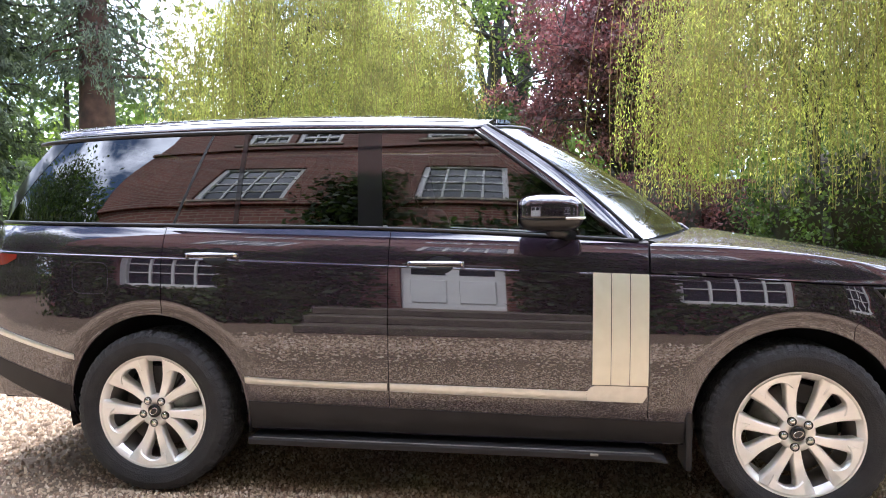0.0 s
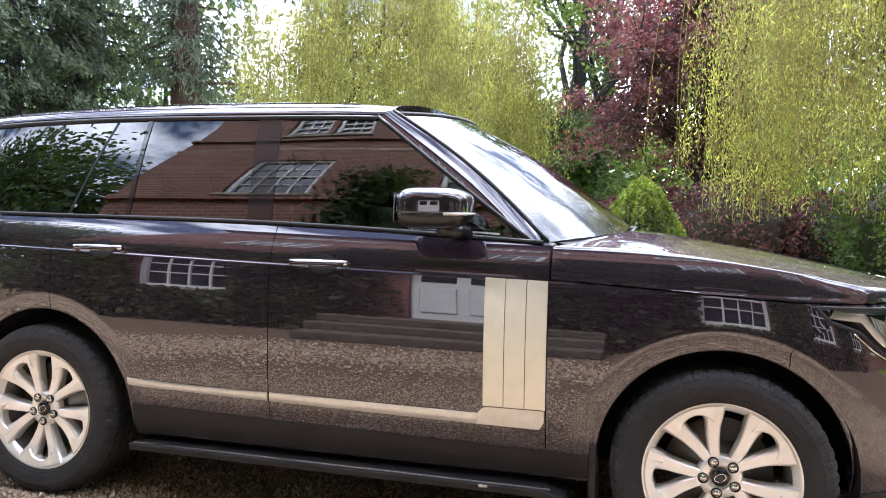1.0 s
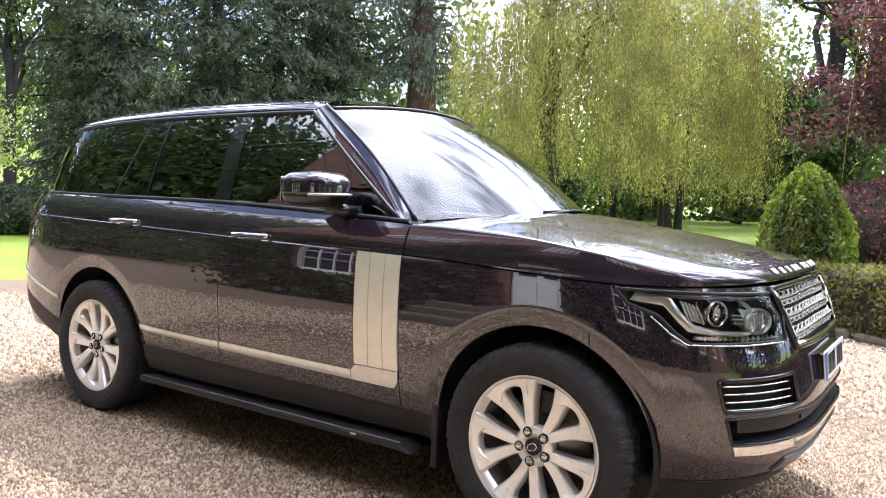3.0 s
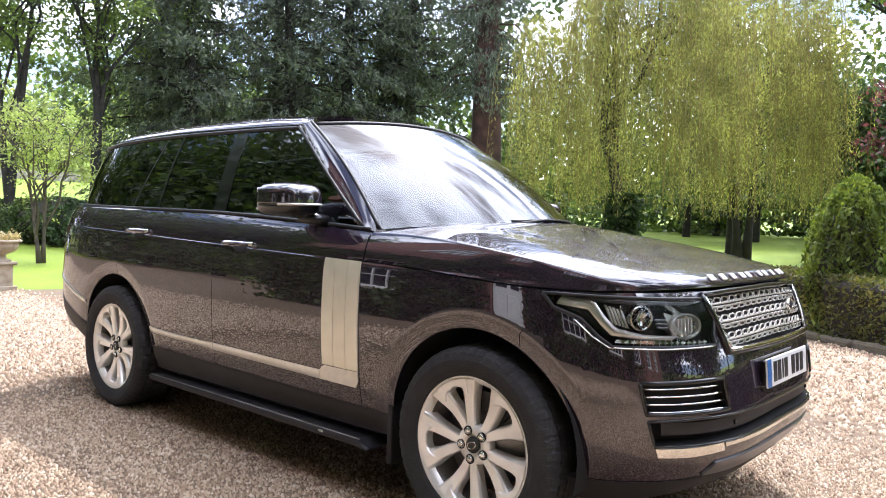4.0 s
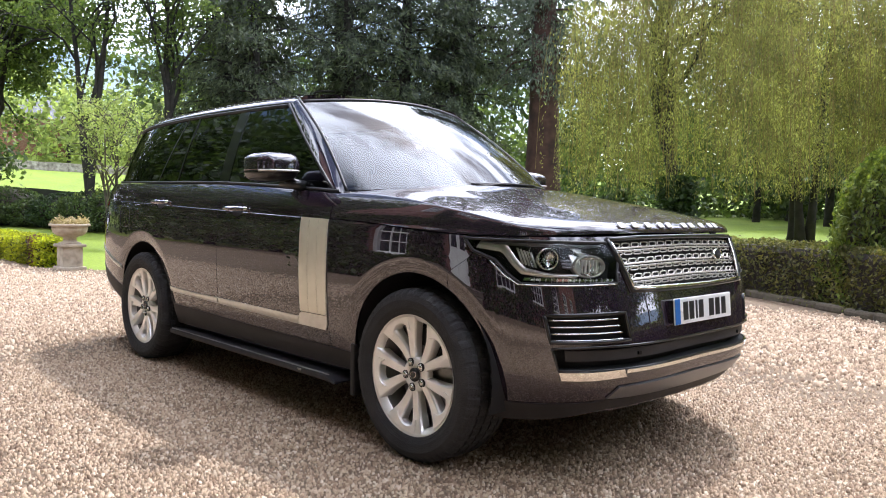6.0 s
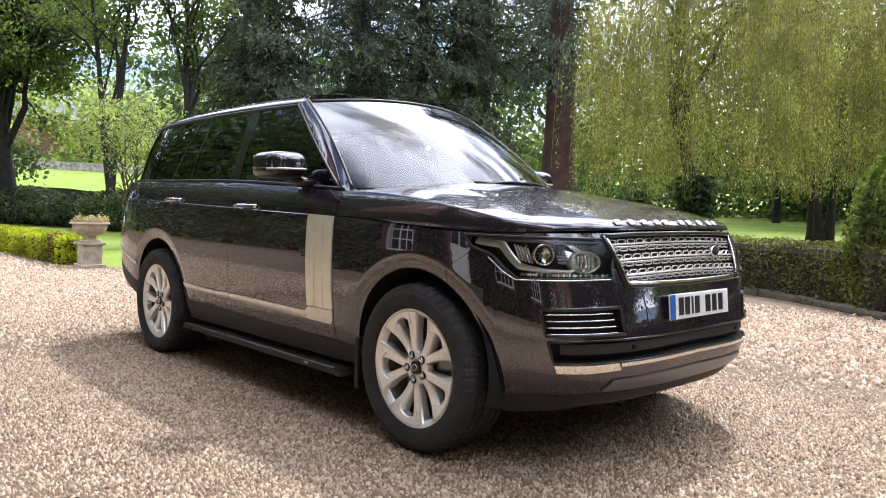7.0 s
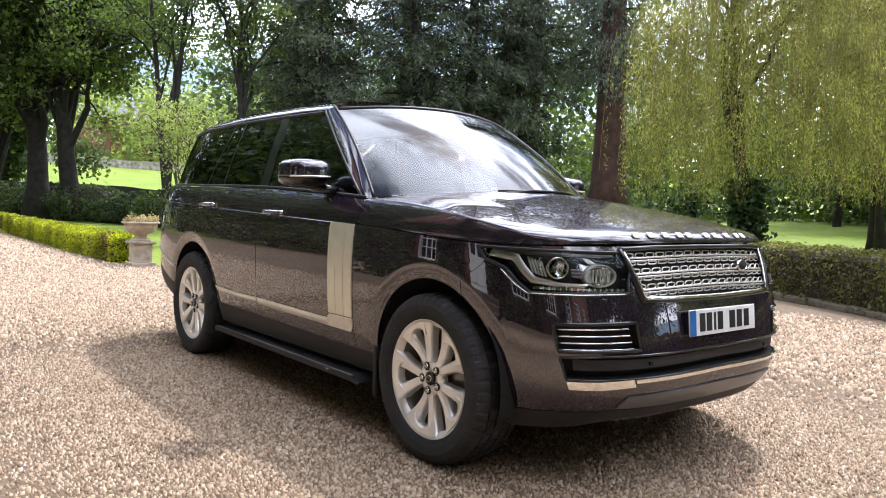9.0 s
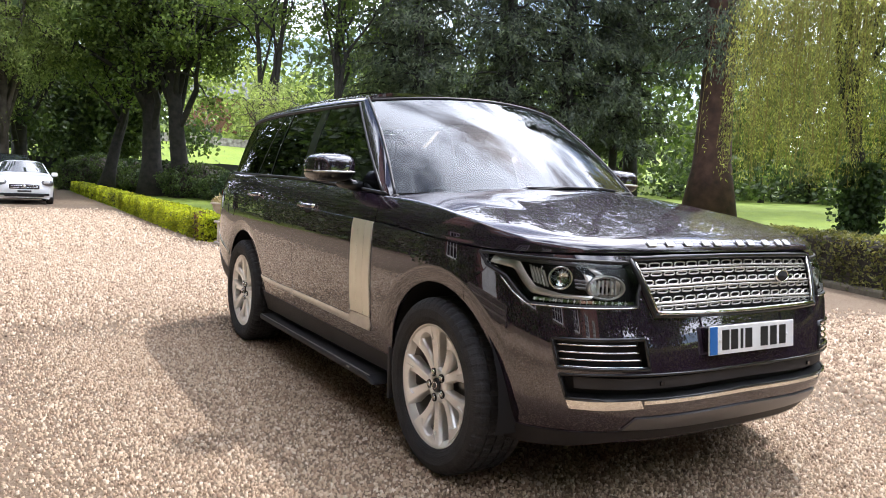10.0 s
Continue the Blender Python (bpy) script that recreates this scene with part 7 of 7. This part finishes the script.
        lo = 0.196 + 0.034 * (1 - abs(a) ** 2.2)
        for r, y in ((lo, -0.070), (lo + 0.002, -0.104), (lo + 0.007, -0.1105), (0.2565, -0.1145), (0.2565, -0.075)):
            web.append((r * math.cos(b), y, r * math.sin(b)))
    wf = grid_faces(11, 5, True) + [tuple(range(5)), tuple(range(50, 55))]
    for k in range(5):
        m = pose(0, 0, 0, 0, -72 * k, 0)
        for sgn in (-1, 1):
            sv, sf = spoke(sgn)
            part("spoke", tidy(mesh_of("spoke", *moved((sv, sf), m), ALLOY, False)), w, "tapered silver spoke")
        part("spoke_web", tidy(mesh_of("spoke_web", *moved((web, wf), m), ALLOY, False)), w)
    hub = [(0.078, -0.055), (0.078, -0.086), (0.070, -0.094), (0.040, -0.097), (0.036, -0.090), (0.001, -0.090)]
    part("hub", tidy(mesh_of("hub", *lathe(hub, 40, "y", False), ALLOY)), w)
    part("cap", tidy(mesh_of("cap", *lathe([(0.031, -0.088), (0.031, -0.100), (0.027, -0.103), (0.001, -0.104)], 32, "y"), GLOSS_BLACK)), w, "dark hub cap")
    ov = [(0.020 * math.cos(a), -0.1042, 0.013 * math.sin(a)) for a in np.linspace(0, 2 * np.pi, 25)]
    part("cap_oval", mesh_of("cap_oval", *tube(ov, 0.0018, 5, False), CHROME), w, "small silver oval")
    for k in range(5):
        a = radians(72 * k + 90)
        c = (0.0575 * math.cos(a), 0, 0.0575 * math.sin(a))
        nut = new("wheel_nut")
        nut.parent = w
        nut.location = c
        part("nut_seat", tidy(mesh_of("nut_seat", *lathe([(0.0190, -0.090), (0.0190, -0.0995), (0.0155, -0.0995), (0.0145, -0.090)], 20, "y", False), DARK)), nut)
        part("nut_cap", tidy(mesh_of("nut_cap", *lathe([(0.0130, -0.088), (0.0130, -0.102), (0.011, -0.105), (0.001, -0.106)], 12, "y"), CHROME)), nut)
    part("disc", tidy(mesh_of("disc", *lathe([(0.001, -0.022), (0.10, -0.022), (0.105, -0.012), (0.188, -0.012), (0.188, 0.012), (0.001, 0.012)], 64, "y"), DISC)), w, "steel brake disc")
    cal = []
    for a in np.linspace(radians(20), radians(80), 10):
        for r, y in ((0.125, -0.045), (0.205, -0.045), (0.205, 0.04), (0.125, 0.04)):
            cal.append((r * math.cos(a), y, r * math.sin(a)))
    part("caliper", tidy(mesh_of("caliper", cal, grid_faces(10, 4, True) + [(0, 1, 2, 3), (36, 37, 38, 39)], CLADDING, False)), w, "dark brake caliper")
    part("valve", mesh_of("valve", *tube([(0.225, -0.07, 0.0), (0.215, -0.10, 0.0)], 0.004, 6), SEAL), w)
    return w


_w = wheel()
_w.parent = car
_w.matrix_basis = pose(1.455, -0.845, 0.386, 0, -25, 0)
for _x, _y, _turn, _spin in ((-1.447, -0.845, 0, -34), (1.455, 0.845, 180, 20), (-1.447, 0.845, 180, 40)):
    copy_thing(_w, pose(_x, _y, 0.386, 0, 0, _turn) @ pose(0, 0, 0, 0, _spin, 0))

# wheel houses, floor and inner structure
for (cx, cz, r) in ARCHES:
    for s in (-1, 1):
        v = []
        for y in (0.93, 0.80, 0.56):
            for a in np.linspace(radians(-14), radians(194), 30):
                v.append((cx + (r + 0.012) * math.cos(a), s * y, cz + (r + 0.012) * math.sin(a)))
        f = grid_faces(3, 30) + [tuple(range(60, 90))]
        part("wheel_arch_liner", tidy(mesh_of("wheel_arch_liner", v, f, DARK)), car)
        lip = [(cx + r * math.cos(a), s * (float(skin_y(cx + r * math.cos(a), cz + r * math.sin(a))) - 0.006), cz + r * math.sin(a)) for a in np.linspace(radians(-11), radians(191), 50)]
        part("arch_lip", tidy(mesh_of("arch_lip", *tube(lip, 0.007, 6), PAINT)), car)
for nm, b in (("floor_pan", ((3.9, 1.02, 0.10), (-0.15, 0, 0.31))), ("floor_pan", ((1.85, 1.66, 0.16), (0.02, 0, 0.40))), ("engine_block", ((0.95, 1.0, 0.55), (1.50, 0, 0.66))), ("boot_floor", ((0.42, 1.6, 0.5), (-2.15, 0, 0.64))), ("bulkhead", ((0.06, 1.64, 0.72), (0.96, 0, 0.80)))):
    part(nm, mesh_of(nm, *rounded_box(*b[0], 0.02, 1, b[1]), DARK, False), car)
for s in (-1, 1):
    part("door_card", mesh_of("door_card", *rounded_box(1.90, 0.03, 0.74, 0.01, 1, (-0.1, s * 0.845, 0.83)), LEATHER, False), car)
    part("rear_side_trim", mesh_of("rear_side_trim", *rounded_box(1.2, 0.03, 0.40, 0.01, 1, (-1.72, s * 0.80, 1.04)), LEATHER, False), car)
    part("mudflap", mesh_of("mudflap", *rounded_box(0.03, 0.20, 0.26, 0.01, 2, (1.01, s * 0.85, 0.335)), CLADDING, False), car)


# cabin
def seat(x, y, w=0.52):
    st = new("seat")
    st.parent = car
    tagged(st, "dark leather seat")
    part("cushion", tidy(mesh_of("cushion", *rounded_box(0.52, w, 0.16, 0.06, 3, (x, y, 0.68)), LEATHER)), st)
    v, f = moved(rounded_box(0.15, w, 0.66, 0.06, 3, (0, 0, 0.33)), pose(x - 0.24, y, 0.72, 0, -17, 0))
    part("backrest", tidy(mesh_of("backrest", v, f, LEATHER)), st)
    v, f = moved(rounded_box(0.10, 0.28, 0.19, 0.05, 3, (0, 0, 0)), pose(x - 0.47, y, 1.47, 0, -14, 0))
    part("headrest", tidy(mesh_of("headrest", v, f, LEATHER)), st)
    for d in (-0.06, 0.06):
        part("headrest_post", mesh_of("headrest_post", *tube([(x - 0.44, y + d, 1.28), (x - 0.46, y + d, 1.40)], 0.006, 6), CHROME), st)


for _x, _y, _w2 in ((0.10, -0.40, 0.52), (0.10, 0.40, 0.52), (-0.88, -0.42, 0.56), (-0.88, 0.42, 0.56)):
    seat(_x, _y, _w2)
part("headlining", mesh_of("headlining", *rounded_box(2.1, 1.16, 0.02, 0.008, 1, (-1.05, 0, 1.745)), CREAM, False), car, "pale headlining")
_g = np.zeros((6, 20, 3))
for _i, _s2 in enumerate(np.linspace(0, 1, 6)):
    _f2 = np.linspace(-0.80, 0.80, 20)
    _g[_i] = np.stack([0.50 + 0.50 * _s2 - 0.16 * (_f2 / 0.8) ** 2 * _s2, _f2, 1.10 + 0.09 * np.sin(np.pi * 0.55 * _s2 + 0.3) + 0 * _f2], 1)
part("dashboard", tidy(mesh_of("dashboard", *with_flange(_g, 0.25, np.array((0, 0, -1.0))), LEATHER)), car, "dark dashboard top")
_sw = new("steering_wheel")
_sw.parent = car
_sw.matrix_basis = pose(0.50, -0.40, 1.06, 0, -66, 0)
part("wheel_rim", tidy(mesh_of("wheel_rim", *tube([(0.19 * math.cos(a), 0.19 * math.sin(a), 0) for a in np.linspace(0, 2 * np.pi, 41)], 0.016, 8, False), LEATHER)), _sw)
part("wheel_boss", tidy(mesh_of("wheel_boss", *rounded_box(0.14, 0.17, 0.05, 0.02, 2), LEATHER)), _sw)
for _a in (0, 90, 180):
    part("wheel_spoke", mesh_of("wheel_spoke", *moved(rounded_box(0.12, 0.035, 0.02, 0.006, 1, (0.12, 0, 0)), pose(0, 0, 0, 0, 0, _a + 90)), LEATHER, False), _sw)
part("interior_mirror", tidy(mesh_of("interior_mirror", *rounded_box(0.03, 0.25, 0.07, 0.02, 2, (0.30, 0, 1.62)), DARK)), car)
part("parcel_shelf", mesh_of("parcel_shelf", *rounded_box(0.9, 1.4, 0.03, 0.01, 1, (-1.95, 0, 1.18)), LEATHER, False), car)


# ---- cars up the drive ----
def small_car(name, label, at, turn, paint, w, h, ln, strip=True):
    """A parked car seen from its nose."""
    ob = thing(name, label, "car", at, turn)
    prof = [(-ln / 2, 0.55), (-ln / 2 + 0.05, 0.95), (-ln / 2 + 0.25, h * 0.72), (-ln * 0.30, h * 0.97), (-ln * 0.02, h), (ln * 0.08, h * 0.975), (ln * 0.24, h * 0.70), (ln * 0.38, h * 0.635), (ln * 0.455, h * 0.565), (ln * 0.488, h * 0.47), (ln / 2, h * 0.34), (ln * 0.494, 0.22)]
    prof = np.array(prof)
    d = np.linspace(0, 1, len(prof))
    tt = np.linspace(0, 1, 44)
    cx, cz = np.interp(tt, d, prof[:, 0]), np.interp(tt, d, prof[:, 1])
    g = np.zeros((44, 17, 3))
    for i, (x, z) in enumerate(zip(cx, cz)):
        f = np.linspace(-1, 1, 17)
        wide = w / 2 * (1 - 0.55 * max(0, (abs(x) - ln * 0.36) / (ln * 0.14)) ** 2 * 0.35)
        top = wide * (1 - 0.26 * max(0, (z - h * 0.62) / (h * 0.38)))
        g[i] = np.stack([x - 0.10 * f ** 2 * (1 if x > 0 else -1), f * top, z - (0.10 if z > h * 0.8 else 0.05) * f ** 4], 1)
    v, f = list(g.reshape(-1, 3)), grid_faces(44, 17)
    part("body_top", tidy(mesh_of("body_top", v, f, paint)), ob)
    for s in (-1, 1):
        sv, m = [], 44
        for i in range(44):
            e = g[i, 16 if s > 0 else 0]
            lo = 0.24
            for k in range(6):
                q = k / 5
                z = e[2] + (lo - e[2]) * q
                belt = h * 0.62
                bul = (w / 2 - abs(e[1])) * min(1, max(0, (e[2] - z) / max(0.05, e[2] - belt))) if e[2] > belt else 0.02 * math.sin(math.pi * q)
                sv.append((e[0], s * (abs(e[1]) + bul), z))
        part("side_panel", tidy(mesh_of("side_panel", sv, grid_faces(44, 6), paint)), ob)
    # screen
    sg = np.zeros((6, 12, 3))
    for i, t in enumerate(np.linspace(0.03, 0.95, 6)):
        x, z = ln * 0.235 + (ln * 0.085 - ln * 0.235) * t, h * 0.705 + (h * 0.97 - h * 0.705) * t
        f = np.linspace(-0.90, 0.90, 12)
        sg[i] = np.stack([x + 0.015 - 0.10 * f ** 2, f * w / 2 * (0.97 - 0.24 * t), np.full(12, z + 0.02) - 0.05 * f ** 4], 1)
    part("windscreen", tidy(mesh_of("windscreen", *with_flange(sg, 0.004, np.array((-1.0, 0, -1.0))), WINDOW_GLASS)), ob)
    # face
    xf = ln / 2
    part("upper_grille", tidy(mesh_of("upper_grille", *rounded_box(0.06, w * 0.50, 0.15, 0.05, 3, (xf - 0.005, 0, h * 0.40)), DARK)), ob, "black grille")
    for dz in (0.028, -0.03):
        part("grille_bar", tidy(mesh_of("grille_bar", *rounded_box(0.03, w * 0.46, 0.016, 0.006, 2, (xf + 0.018, 0, h * 0.40 + dz)), CHROME)), ob)
    part("round_badge", tidy(mesh_of("round_badge", *lathe([(0.055, xf + 0.02), (0.055, xf + 0.036), (0.001, xf + 0.040)], 20, "x"), CHROME)), ob).location = (0, 0, h * 0.405)
    part("lower_grille", tidy(mesh_of("lower_grille", *rounded_box(0.06, w * 0.66, 0.11, 0.03, 2, (xf - 0.005, 0, 0.31)), DARK)), ob)
    part("number_plate", mesh_of("number_plate", *rounded_box(0.015, 0.50, 0.105, 0.004, 1, (xf + 0.032, 0, 0.435)), PLATE_WHITE, False), ob, "white number plate with a plain bar")
    part("plate_bar", mesh_of("plate_bar", *rounded_box(0.004, 0.40, 0.055, 0.001, 1, (xf + 0.041, 0, 0.435)), INK, False), ob)
    for s in (-1, 1):
        at = pose(xf - 0.13, s * w * 0.385, h * 0.485, 0, -22, -s * 30)
        part("headlamp", tidy(mesh_of("headlamp", *moved(rounded_box(0.20, 0.36, 0.17, 0.07, 4), at), GRILLE_GREY)), ob, "swept dark headlamp")
        part("lamp_reflector", tidy(mesh_of("lamp_reflector", *moved(rounded_box(0.03, 0.20, 0.09, 0.014, 3, (0.092, 0.02 * s, 0)), at), ALLOY)), ob)
        part("door_mirror", tidy(mesh_of("door_mirror", *rounded_box(0.10, 0.20, 0.14, 0.05, 3, (ln * 0.12, s * (w / 2 + 0.10), h * 0.68)), paint)), ob)
        part("fog_lamp", tidy(mesh_of("fog_lamp", *rounded_box(0.04, 0.16, 0.07, 0.02, 2, (xf - 0.06, s * w * 0.37, 0.33)), DARK)), ob)
        for x in (-ln * 0.31, ln * 0.325):
            wh = new("wheel")
            wh.parent = ob
            wh.location = (x, s * (w / 2 - 0.10), 0.305)
            part("tyre", tidy(mesh_of("tyre", *lathe([(0.20, -0.10), (0.29, -0.10), (0.305, -0.07), (0.305, 0.07), (0.29, 0.10), (0.20, 0.10)], 36, "y"), RUBBER)), wh)
            part("rim", tidy(mesh_of("rim", *lathe([(0.001, -0.085), (0.09, -0.085), (0.19, -0.104), (0.20, -0.10), (0.20, 0.10), (0.001, 0.085)], 30, "y"), ALLOY)), wh)
    part("sill", mesh_of("sill", *rounded_box(ln * 0.9, w * 0.86, 0.2, 0.05, 1, (0, 0, 0.28)), DARK, False), ob)
    return ob


small_car("white_hatchback", "white hatchback parked up the drive", (-25.7, -1.72, 0.0), 0.0, WHITE_CAR, 1.74, 1.45, 4.0)
small_car("black_car", "tall black car parked behind the white one", (-30.6, -2.05, 0.0), 0.0, GLOSS_BLACK, 1.86, 1.72, 4.6)
